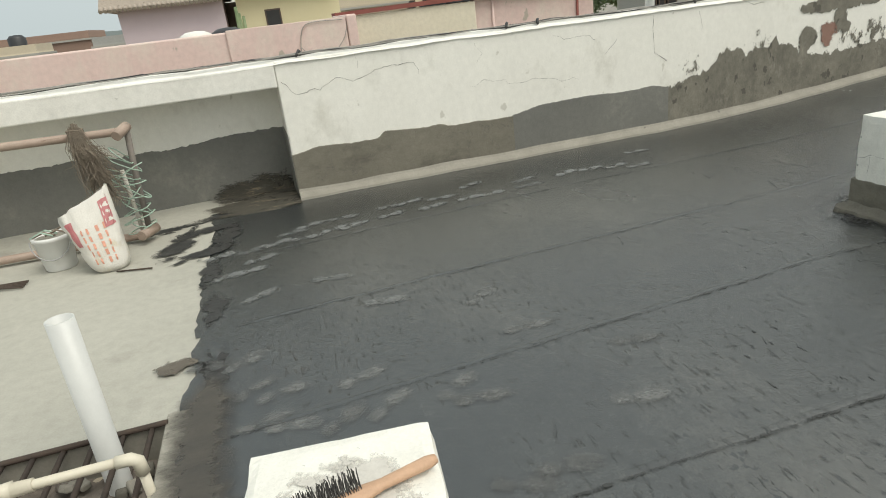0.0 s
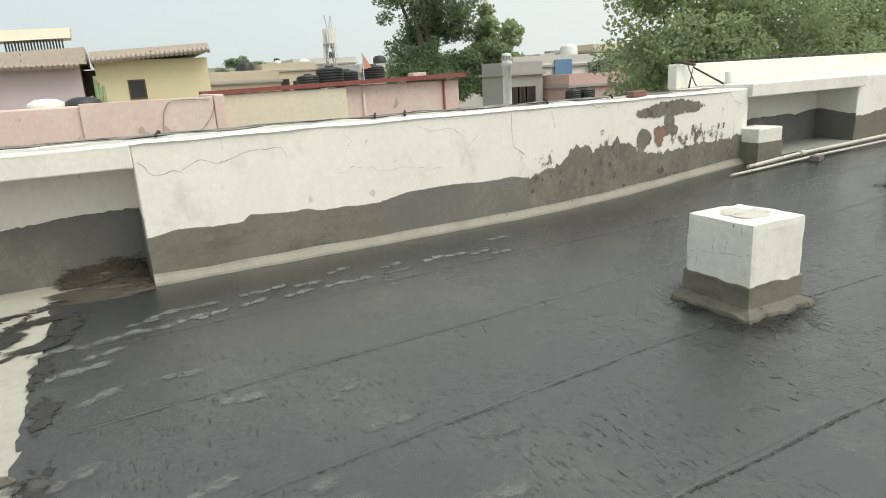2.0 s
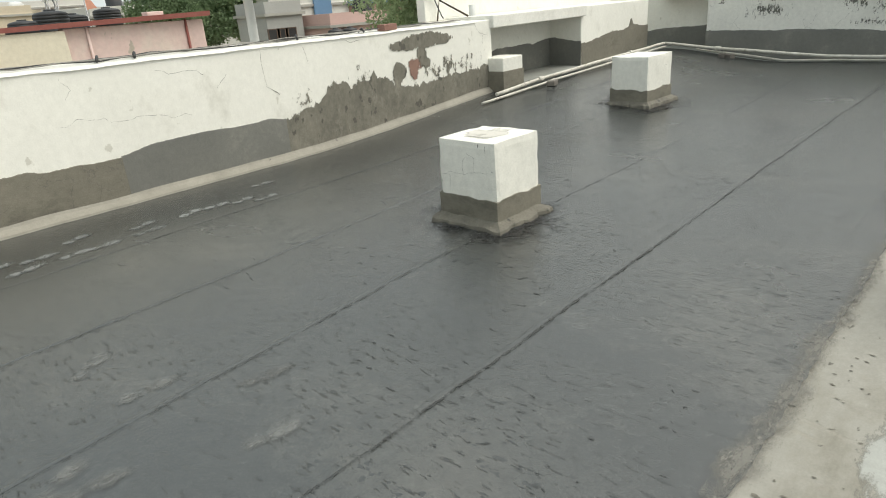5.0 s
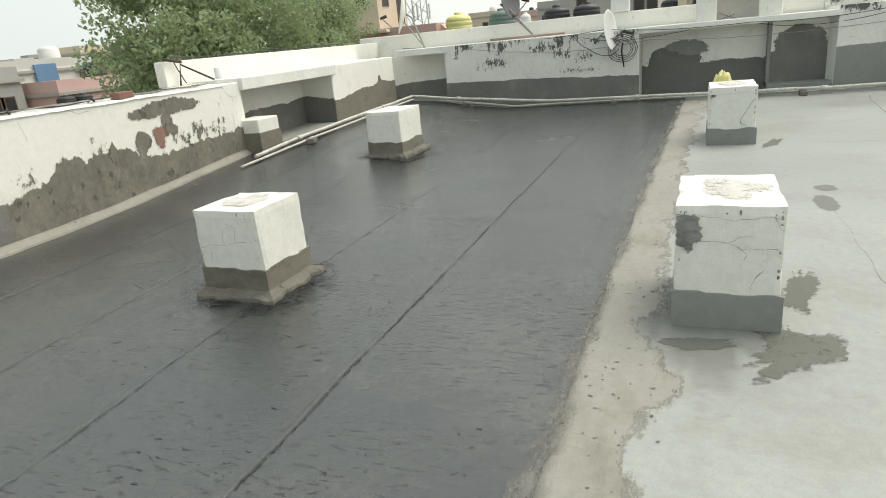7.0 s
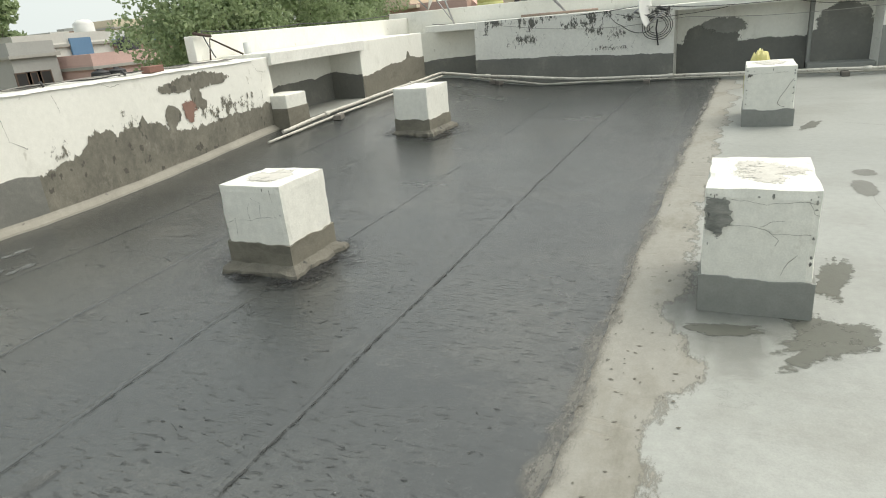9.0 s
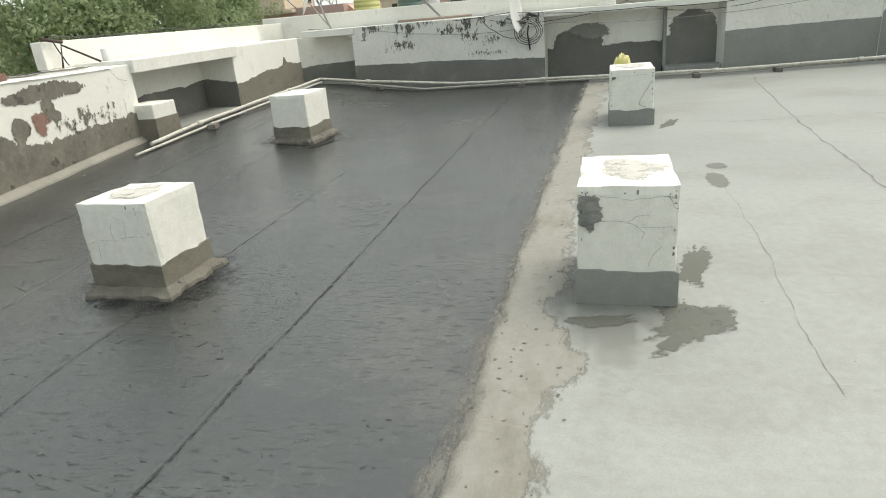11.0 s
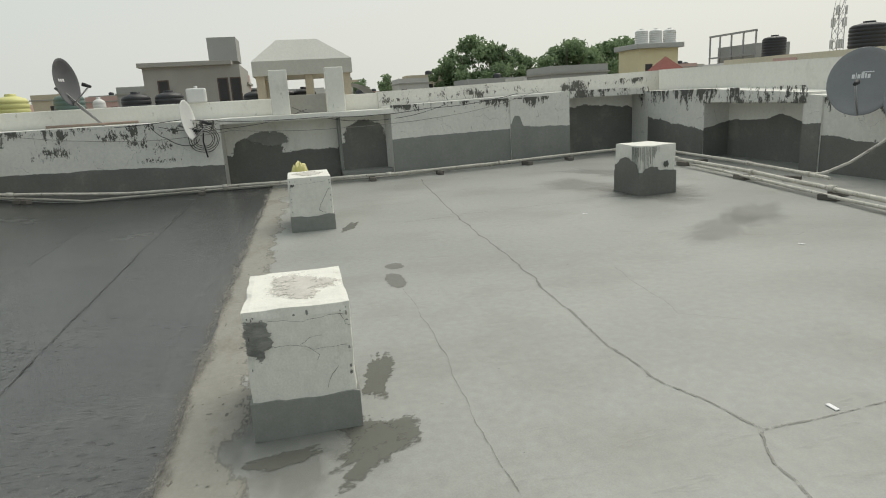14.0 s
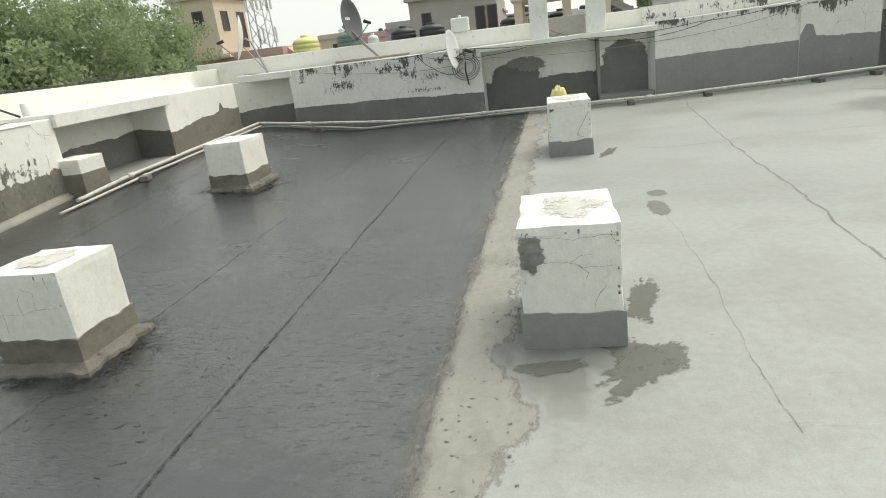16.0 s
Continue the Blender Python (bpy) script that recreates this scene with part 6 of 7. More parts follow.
part("pail", lathe(bmesh.new(), ((0.001, 0.002), (0.095, 0.002), (0.1, 0.01), (0.122, 0.215), (0.128, 0.218), (0.128, 0.235), (0.124, 0.245), (0.118, 0.245), (0.112, 0.2)), 30), M["tank_white"], bucket)
part("lid", lathe(bmesh.new(), ((0.118, 0.225), (0.08, 0.222), (0.001, 0.224)), 30), M["fillet"], bucket, "dirty lid")
part("handle", tube(bmesh.new(), [(0.128 * math.cos(a), -0.128 * math.sin(a) * 0.55 - 0.055, 0.225 - 0.13 * math.sin(a)) for a in (math.pi * i / 14 for i in range(15))], 0.004, 5), M["steel"], bucket)
rnd = random.Random(4)
for k in range(7):
    a, b = rnd.uniform(-0.07, 0.07), rnd.uniform(-0.06, 0.06)
    rag = tagged(part("rope_end", tube(bmesh.new(), [(a - 0.07, b, 0.245 + rnd.uniform(0, 0.01)), (a, b + 0.03, 0.27), (a + 0.08, b - 0.02, 0.25)], 0.007, 5), M["greenrope"] if k % 2 else M["coir"], bucket))
wire = thing("iron_rods", "few bent rusty rods lying on the cement", "rod", pose(-1.72, 3.05, 0.01))
for k in range(5):
    part("rod", tube(bmesh.new(), [(-0.2, 0.02 * k - 0.04, 0.005), (0.0, 0.015 * k, 0.012), (0.17, 0.03 * k - 0.06, 0.006)], 0.006, 5), M["rust"], wire)
tagged(part("iron_rod", tube(bmesh.new(), [(-0.98, 2.95, 0.012), (-0.75, 2.88, 0.012)], 0.006, 5), M["rust"]), "short rusty rod beside the sack", "rod")

# shaft with iron bars
shaft = thing("floor_grate", "rusty iron bar grate over a rubble-filled shaft", "grate", pose(sx0, sy0, -0.14))
bm = sheet(sx0 - 0.02, sx1 + 0.02, sy0 - 0.02, sy1 + 0.02, 0.045)
for v in bm.verts:
    v.co = Vector((v.co.x - sx0, v.co.y - sy0, 0.0 + 0.035 * nz(v.co.x * 6, v.co.y * 6) + 0.02 * nz(v.co.x * 17, v.co.y * 17)))
part("rubble_bed", bm, M["debris"], shaft, "dusty rubble under the bars")
bm = bmesh.new()
box(bm, 0, sx1 - sx0, sy1 - sy0 - 0.012, sy1 - sy0 + 0.05, -0.06, 0.134)
part("shaft_kerb", bm, M["fillet"], shaft)
bm = bmesh.new()
box(bm, sx1 - sx0 - 0.012, sx1 - sx0 + 0.09, -0.02, sy1 - sy0 + 0.05, -0.06, 0.15, 0.01)
part("shaft_kerb", bm, M["kerb_dirt"], shaft)
for k in range(20):
    x = sx1 - sx0 - 0.06 - 0.105 * k
    part("iron_bar", tube(bmesh.new(), [(x - 0.02, 0.0, 0.135), (x, sy1 - sy0 - 0.0, 0.14)], 0.011, 6), M["rust"], shaft)
for y in (0.25, 1.1, sy1 - sy0 - 0.03):
    part("cross_bar", tube(bmesh.new(), [(0.0, y, 0.15), (sx1 - sx0, y + 0.01, 0.152)], 0.012, 6), M["rust"], shaft)
rnd = random.Random(3)
for k in range(80):
    p = tagged(part("rubble_piece", box(bmesh.new(), -0.03, 0.03, -0.02, 0.02, -0.015, 0.015, 0.008), M[("debris", "fillet", "debris", "redbrick", "skirt")[k % 5]], shaft))
    p.matrix_basis = pose(rnd.uniform(1.0, 2.12), rnd.uniform(0.9, 1.84), 0.035, rnd.uniform(-30, 30), rnd.uniform(-30, 30), rnd.uniform(0, 180))
pvc = thing("drain_pipe", "white plastic drain pipe standing up from the shaft", "pipe", pose(-0.62, 0.8, -0.16))
part("pipe_shaft", lathe(bmesh.new(), ((0.044, 0), (0.0455, 0.74), (0.041, 0.74), (0.04, 0.02)), 28), M["pvc"], pvc)
thin = thing("supply_pipe", "thin cream plastic pipe with elbow over the grate", "pipe", pose(-0.46, 0.55, 0.0))
part("pipe_length", tube(bmesh.new(), [(-1.6, -0.06, 0.13), (-0.35, 0.0, 0.15), (-0.03, 0.0, 0.152)], 0.0165, 12), M["pvc_cream"], thin)
part("elbow", tube(bmesh.new(), [(-0.06, 0.0, 0.152), (-0.015, 0.0, 0.151), (0.004, 0.0, 0.138), (0.008, 0.0, 0.09)], 0.022, 12), M["pvc_cream"], thin)
part("pipe_length", tube(bmesh.new(), [(0.008, 0, 0.1), (0.012, 0.0, -0.14)], 0.0165, 12), M["pvc_cream"], thin)
part("union", tube(bmesh.new(), [(-0.42, 0, 0.149), (-0.36, 0, 0.15), (-0.36, 0, 0.15), (-0.3, 0, 0.151)], (0.026, 0.03, 0.024, 0.022), 8), M["pvc_cream"], thin, "cream union fitting")

# wire brush on the near stub
brush = thing("wire_brush", "wooden-handled wire brush lying on a column stub", "brush", pose(0.18, -0.345, 0.508, 0, 0, 14))
bm = bmesh.new()
prof = ((-0.15, 0.018, 0.011), (-0.1, 0.022, 0.012), (0.02, 0.022, 0.012), (0.06, 0.014, 0.011), (0.12, 0.015, 0.012), (0.165, 0.017, 0.012), (0.185, 0.011, 0.009))
rows = [[bm.verts.new((x, w * math.cos(a), 0.012 + h * math.sin(a))) for a in (2 * math.pi * i / 14 for i in range(14))] for x, w, h in prof]
for a, b in zip(rows, rows[1:]):
    for i in range(14):
        f = bm.faces.new((a[i], a[(i + 1) % 14], b[(i + 1) % 14], b[i]))
        f.smooth = True
bm.faces.new(rows[0][::-1])
bm.faces.new(rows[-1])
part("wooden_handle", bm, M["wood"], brush)
bm = bmesh.new()
rnd = random.Random(2)
for i in range(30):
    for j in range(5):
        x, y = -0.145 + 0.0056 * i, -0.014 + 0.007 * j
        tube(bm, [(x, y + 0.012, 0.02), (x + rnd.uniform(-0.006, 0.006), y + 0.028 + rnd.uniform(-0.004, 0.004), 0.048 + rnd.uniform(-0.006, 0.006))], 0.0012, 4, False)
part("bristle_block", bm, M["bristle"], brush, "dark steel bristles")
# small litter
for k, (x, y) in enumerate(((2.86, -3.86), (5.3, -5.9), (7.5, -4.9))):
    q = tagged(part("litter_scrap", box(bmesh.new(), -0.03, 0.03, -0.012, 0.012, 0, 0.006, 0.003), M["white_mark"]), "small white scrap on the cement", "litter")
    q.matrix_basis = pose(x, y, floor_z(x, y) + 0.001, 0, 0, 30 * k)

# ---- neighbouring buildings ----
def window(parent, x, y, z, w, h, face="y", sign=-1):
    """A recessed opening with a brown frame, in a face that looks along -y or -x."""
    bm = bmesh.new()
    t = 0.06
    for a0, a1, b0, b1 in ((-w / 2, w / 2, h - t, h), (-w / 2, w / 2, 0, t), (-w / 2, -w / 2 + t, t, h - t), (w / 2 - t, w / 2, t, h - t)):
        if face == "y":
            box(bm, x + a0, x + a1, y - 0.03, y + 0.05, z + b0, z + b1)
        else:
            box(bm, x - 0.03, x + 0.05, y + a0, y + a1, z + b0, z + b1)
    win = part("window", bm, M["frame"], parent)
    bm = bmesh.new()
    if face == "y":
        box(bm, x - w / 2 + t, x + w / 2 - t, y - 0.012, y + 0.04, z + t, z + h - t)
    else:
        box(bm, x - 0.012, x + 0.04, y - w / 2 + t, y + w / 2 - t, z + t, z + h - t)
    part("pane", bm, M["dark"], win)


def tank(x, y, z, r, h, colour="tank", label="black plastic water tank on a roof"):
    t = thing("water_tank", label, "tank", pose(x, y, z), "roof water tanks")
    prof = [(r * 0.97, 0)]
    for k in range(6):
        a = h * 0.78 * k / 6
        prof += [(r, a + 0.01), (r, a + h * 0.09), (r * 0.965, a + h * 0.1), (r * 0.965, a + h * 0.12)]
    prof += [(r, h * 0.79), (r * 0.85, h * 0.88), (r * 0.4, h * 0.94), (r * 0.3, h * 0.94)]
    part("shell", lathe(bmesh.new(), prof, 18), M[colour], t)
    part("lid", lathe(bmesh.new(), ((r * 0.32, h * 0.93), (r * 0.32, h), (0.001, h * 1.01)), 14), M[colour], t)
    return t


# north: pink parapet, cream and pink parapet with red coping
pw = thing("pink_parapet", "pink distempered parapet of the neighbouring roof, stained", "wall", kind="structure")
slab("wall_body", -10, 1.35, 7.0, 7.22, -9, 1.38, M["pink"], pw, 0.02)
slab("wall_body", 1.352, 1.48, 6.98, 8.41, -9, 1.42, M["pink"], pw, 0.02)
slab("wall_body", -0.1, 1.34, 6.97, 6.998, -9, 1.4, M["pink"], pw, 0.005)
def bend(pts, n=8):
    """A smooth line through the points."""
    q = [pts[0], *pts, pts[-1]]
    out = []
    for k in range(1, len(q) - 2):
        p0, p1, p2, p3 = (Vector(c) for c in q[k - 1:k + 3])
        for i in range(n):
            t = i / n
            out.append(0.5 * (2 * p1 + (p2 - p0) * t + (2 * p0 - 5 * p1 + 4 * p2 - p3) * t * t + (3 * p1 - p0 - 3 * p2 + p3) * t ** 3))
    return [*out, Vector(pts[-1])]


part("hanging_wire", tube(bmesh.new(), bend([(0.75, 6.955, 1.1), (0.86, 6.955, 0.98), (1.0, 6.955, 0.95), (1.14, 6.955, 1.0), (1.28, 6.955, 1.14), (1.35, 6.955, 1.3)]), 0.0045, 5), M["greycable"], pw)
part("hanging_wire", tube(bmesh.new(), bend([(0.79, 6.955, 0.72), (0.74, 6.95, 0.95), (0.75, 6.95, 1.16), (0.81, 6.955, 1.33), (0.95, 6.955, 1.38), (1.3, 6.955, 1.37)]), 0.005, 5), M["greycable"], pw)
cw = thing("cream_parapet", "stained cream and pink parapet with red coping", "wall", kind="structure")
slab("wall_body", 1.49, 3.55, 8.42, 8.7, 0.9, 1.4, M["cream"], cw, 0.015)
slab("wall_body", 1.49, 3.55, 8.5, 8.7, -9, 0.9, M["pink"], cw, 0.015)
slab("wall_body", 3.552, 5.6, 8.5, 8.7, -9, 1.42, M["pink"], cw, 0.015)
part("coping", hexa(bmesh.new(), [(1.4, 8.38, 1.4), (5.68, 8.38, 1.46), (5.68, 8.78, 1.46), (1.4, 8.78, 1.4)], [(1.4, 8.38, 1.46), (5.68, 8.38, 1.53), (5.68, 8.78, 1.53), (1.4, 8.78, 1.46)]), M["redcap"], cw, "oxide red coping")
slab("coping_block", 4.75, 5.0, 8.5, 8.7, 1.51, 1.57, M["pink"], cw)
part("down_pipe", tube(bmesh.new(), [(5.3, 8.48, 0.0), (5.3, 8.48, 1.44)], 0.02, 6), M["redcap"], cw)
part("down_pipe", tube(bmesh.new(), [(3.85, 8.48, 0.0), (3.85, 8.48, 1.42)], 0.02, 6), M["pink"], cw)
pennant = thing("flag", "small orange pennant on a thin pole", "flag", pose(5.0, 11.5, -4))
part("pole", tube(bmesh.new(), [(0, 0, 0), (0, 0, 6.05)], 0.012, 5), M["steel"], pennant)
bm = bmesh.new()
bm.faces.new([bm.verts.new(c) for c in ((0.0, 0, 6.05), (0.2, 0.02, 5.75), (0.0, 0, 5.72))])
part("cloth", bm, M["orange_print"], pennant)


def eye_n(x, z, y):
    """A place seen over the north wall in the plane y=14, carried back to a plane farther off."""
    k = (y + 1.36) / 15.36
    return 0.19 + (x - 0.19) * k, 1.468 + (z - 1.468) * k


def house_front(label, x0, x1, ztop, y, wall, roof_h=0.3):
    ax, az = eye_n(x0, ztop, y)
    bx, bz = eye_n(x1, ztop, y)
    h = thing("house", label, "house", pose(ax, y, -9), "houses to the north")
    part("wall", box(bmesh.new(), 0, bx - ax, 0, 6, 0, az + 9), M[wall], h)
    return h, ax, bx, az


Y1 = 29.0
h1, ax, bx, az = house_front("lilac house with a weathered tiled roof edge", -2.36, -0.24, 2.1, Y1, "lilac")
part("roof", hexa(bmesh.new(), [(-0.6, -0.5, az + 8.95), (bx - ax + 0.3, -0.5, az + 9.05), (bx - ax + 0.3, 6, az + 9.05), (-0.6, 6, az + 8.95)], [(-0.5, -0.2, az + 9.5), (bx - ax + 0.3, -0.2, az + 9.7), (bx - ax + 0.3, 6, az + 9.7), (-0.5, 6, az + 9.5)]), M["tile"], h1)
for k in range(26):
    part("roof_tile", tube(bmesh.new(), [(-0.5 + 0.185 * k, -0.62, az + 8.93), (-0.5 + 0.185 * k, -0.2, az + 9.16)], 0.085, 6), M["tile"], h1)
h2, ax, bx, az = house_front("pale yellow house with a small brown window", 0.03, 2.26, 2.18, Y1, "yellow")
part("roof", hexa(bmesh.new(), [(-0.1, -0.5, az + 8.95), (bx - ax + 0.1, -0.5, az + 9.25), (bx - ax + 0.1, 6, az + 9.25), (-0.1, 6, az + 8.95)], [(-0.1, -0.2, az + 9.35), (bx - ax + 0.1, -0.2, az + 9.6), (bx - ax + 0.1, 6, az + 9.6), (-0.1, 6, az + 9.35)]), M["tile"], h2)
for k in range(25):
    z = az + 8.93 + 0.3 * k / 25
    part("roof_tile", tube(bmesh.new(), [(0.0 + 0.185 * k, -0.62, z), (0.0 + 0.185 * k, -0.2, z + 0.22)], 0.085, 6), M["tile"], h2)
wx, wz = eye_n(0.77, 1.37, Y1)
window(h2, wx - ax, 0.0, wz + 9, 0.68, 0.8)
# the recess's darkness is put into this wall's brown colour
gap = tagged(part("gap_wall", box(bmesh.new(), eye_n(-0.24, 2, Y1)[0], eye_n(0.03, 2, Y1)[0], Y1 + 2.5, Y1 + 6, -9, 2.6), M["frame"]), "dark-coloured wall for the shaded recess between the two houses", "wall")
# slatted vent on the lilac roof
sl = thing("roof_vent", "slatted roof vent with a pale slab on top", "vent", pose(-3.4, Y1 + 2, 3.0))
sl.rotation_euler = (0, 0, radians(0))
part("cap_slab", hexa(bmesh.new(), [(-0.2, 0, 0.85), (2.55, 0, 0.95), (2.55, 1.5, 0.95), (-0.2, 1.5, 0.85)], [(-0.25, 0.2, 1.3), (2.6, 0.2, 1.38), (2.6, 1.5, 1.38), (-0.25, 1.5, 1.3)]), M["cream"], sl)
for k in range(19):
    part("slat", box(bmesh.new(), 0.12 + 0.115 * k, 0.18 + 0.115 * k, 0.2, 0.26, -0.1, 0.9), M["dark"], sl)
# water drums behind the pink parapet
for x, w in ((-0.95, 0.24), (-0.28, 0.24)):
    X, Z = eye_n(x, 1.24, 18)
    drum = tagged(part("covered_drum", lathe(bmesh.new(), ((w * 1.9, -3), (w * 1.9, 0.05), (w * 1.7, 0.16), (w * 1.0, 0.24), (0.001, 0.26)), 20), M["coping"] if x < -0.5 else M["tank"]), "squat covered drum behind the parapet", "drum")
    drum.matrix_basis = pose(X, 18, Z + 0.05)
cact = thing("cactus", "tall green cactus in the gap between the houses", "plant", pose(eye_n(0.0, 1, 22)[0], 22, -1.0))
for dx, h, r in ((0, 3.1, 0.09), (-0.15, 2.5, 0.08), (0.17, 2.8, 0.08), (0.28, 2.3, 0.07), (0.07, 2.9, 0.07)):
    part("stem", tube(bmesh.new(), [(dx * 0.4, 0, 0), (dx, 0, 1.6), (dx * 1.15, 0.02, h)], (r, r, r * 0.6), 7), M["leaf"], cact)


# ---- trees ----
def leaf_cloud(clumps, n, size, rnd, flat=0.7):
    """Many small folded leaves scattered about clump centres (x, y, z, radius)."""
    verts, faces = [], []
    w = np.array([c[3] ** 2 for c in clumps])
    w = w / w.sum()
    pick = rnd.choice(len(clumps), n, p=w)
    for k in pick:
        cx, cy, cz, r = clumps[k]
        d = rnd.normal(size=3)
        d /= np.linalg.norm(d)
        q = np.array((cx, cy, cz)) + d * r * (rnd.random() ** 0.5) * np.array((1, 1, flat))
        a = rnd.normal(size=3)
        a /= np.linalg.norm(a)
        b = np.cross(a, rnd.normal(size=3))
        b /= np.linalg.norm(b)
        s = size * rnd.uniform(0.6, 1.3)
        c = np.cross(a, b) * 0.12 * s
        i = len(verts)
        verts += [tuple(q - a * s * 0.5), tuple(q + b * s * 0.3 + c), tuple(q + a * s * 0.55), tuple(q - b * s * 0.3 + c)]
        faces += [(i, i + 1, i + 2), (i, i + 2, i + 3)]
    me = bpy.data.meshes.new("crown")
    me.from_pydata(verts, [], faces)
    return me


def tree(label, x, y, z0, limbs, clumps, n, leaf, material, seed, trunk_r, group=""):
    """Trunk and limbs to the given ends, and a crown of leaves about the clumps; places are from the tree's foot."""
    rnd = np.random.default_rng(seed)
    t = thing("tree", label, "tree", pose(x, y, z0), group)
    bm = bmesh.new()
    fork = limbs[0]
    tube(bm, [(0, 0, 0), (fork[0] * 0.4, fork[1] * 0.4, fork[2] * 0.5), fork], (trunk_r, trunk_r * 0.8, trunk_r * 0.6), 8)
    for e in limbs[1:]:
        m = [fork[i] + (e[i] - fork[i]) * 0.5 + rnd.normal() * 0.12 for i in range(3)]
        tube(bm, [fork, m, e], (trunk_r * 0.45, trunk_r * 0.28, trunk_r * 0.08), 6)
    part("trunk", bm, M["bark"], t)
    me = leaf_cloud(clumps, n, leaf, rnd)
    me.materials.append(M[material])
    c = new("crown", me)
    c.parent = t
    return t


def crown_clumps(rnd, cx, cy, cz, rx, ry, rz, n, r0, r1):
    out = []
    for _ in range(n):
        d = np.array([rnd.gauss(0, 1) for _ in range(3)])
        d /= np.linalg.norm(d)
        f = rnd.random() ** 0.35
        out.append((cx + d[0] * rx * f, cy + d[1] * ry * f, cz + d[2] * rz * f, rnd.uniform(r0, r1)))
    return out


rnd = random.Random(21)
for lab, x, y, top, r, seed in (("broad leafy green tree beyond the parapet", 16.2, 13.2, 5.0, 3.0, 1), ("broad leafy green tree among others", 20.4, 13.4, 4.8, 3.1, 2), ("leafy tree at the end of the row", 25.0, 13.6, 4.4, 2.7, 3)):
    cz = 9 + top - r * 1.05
    cl = crown_clumps(rnd, 0, 0, cz, r * 1.02, r * 0.9, r * 1.0, 110, 0.45, 1.0)
    cl += [(rnd.uniform(-r, r) * 0.8, rnd.uniform(-1, 1), cz + r * rnd.uniform(0.55, 1.0), 0.35) for _ in range(10)]
    tree(lab, x, y, -9, [(0, 0, cz - r * 0.8)] + [(rnd.uniform(-r, r) * 0.8, rnd.uniform(-1.5, 1.5), cz + rnd.uniform(-0.2, 0.95) * r) for _ in range(9)], cl, 25000, 0.15, "leaf", seed, 0.3, "trees beyond the parapet")
# tall grey-green tree farther off
cl = crown_clumps(rnd, 0, 0, 17.0, 3.6, 3.0, 5.6, 46, 0.7, 1.5) + crown_clumps(rnd, -3.0, 0, 17.2, 1.2, 1.2, 3.0, 9, 0.5, 0.9) + crown_clumps(rnd, 0.5, 0, 21, 2.4, 2, 2.2, 18, 0.6, 1.2) + crown_clumps(rnd, 2.6, 0, 12.5, 2.4, 2, 2.6, 16, 0.7, 1.3) + crown_clumps(rnd, -0.6, 0, 12.0, 2.6, 2, 2.4, 20, 0.7, 1.3)
low = random.Random(55)
cl += crown_clumps(low, 0.8, 0, 10.6, 3.4, 2.4, 2.4, 26, 0.7, 1.3)
tree("tall dark eucalyptus-like tree with drooping clumps", 20.2, 39, -9, [(0, 0, 11)] + [(rnd.uniform(-3, 3), rnd.uniform(-2, 2), rnd.uniform(13, 21)) for _ in range(12)], cl, 60000, 0.2, "leaf_dark", 5, 0.5)
cl = crown_clumps(rnd, 0, 0, 12.0, 2.0, 1.8, 3.0, 26, 0.5, 1.0)
tree("lighter green bushy tree beside the tall one", 24.2, 37, -9, [(0, 0, 8)] + [(rnd.uniform(-1.5, 1.5), rnd.uniform(-1, 1), rnd.uniform(9, 14)) for _ in range(6)], cl, 8000, 0.3, "leaf", 6, 0.25)
for k, (x, y, r, top) in enumerate(((90, -27.4, 4.8, 9.6), (91, -32.0, 2.2, 8.4), (92, -23.8, 2.2, 6.6), (90, -46.5, 5.6, 9.9), (88, -40.5, 4.2, 8.4), (93, -51.5, 4.4, 8.2), (11.5, 62, 1.7, 4.4), (13.5, 66, 1.5, 3.9), (31, 60, 2.0, 3.4), (96, -37, 3.8, 7.6), (94, -34, 2.6, 5.6), (110, -19, 3.0, 6.0), (105, -60, 4.0, 7.4), (104, -12, 2.6, 4.8), (16, 80, 3.0, 3.6), (100, 12, 3, 4.4), (98, 30, 3.6, 4.6))):
    cz = 9 + top - r * 0.95
    cl = crown_clumps(rnd, 0, 0, cz, r * 1.1, r, r * 0.95, 34, r * 0.2, r * 0.38)
    tree("distant rounded green tree among the houses", x, y, -9, [(0, 0, cz - r * 0.6)] + [(rnd.uniform(-r, r) * 0.6, rnd.uniform(-r, r) * 0.6, cz + rnd.uniform(-0.1, 0.7) * r) for _ in range(6)], cl, 4200, r * 0.13, "leaf_dark", 30 + k, 0.3, "distant trees")


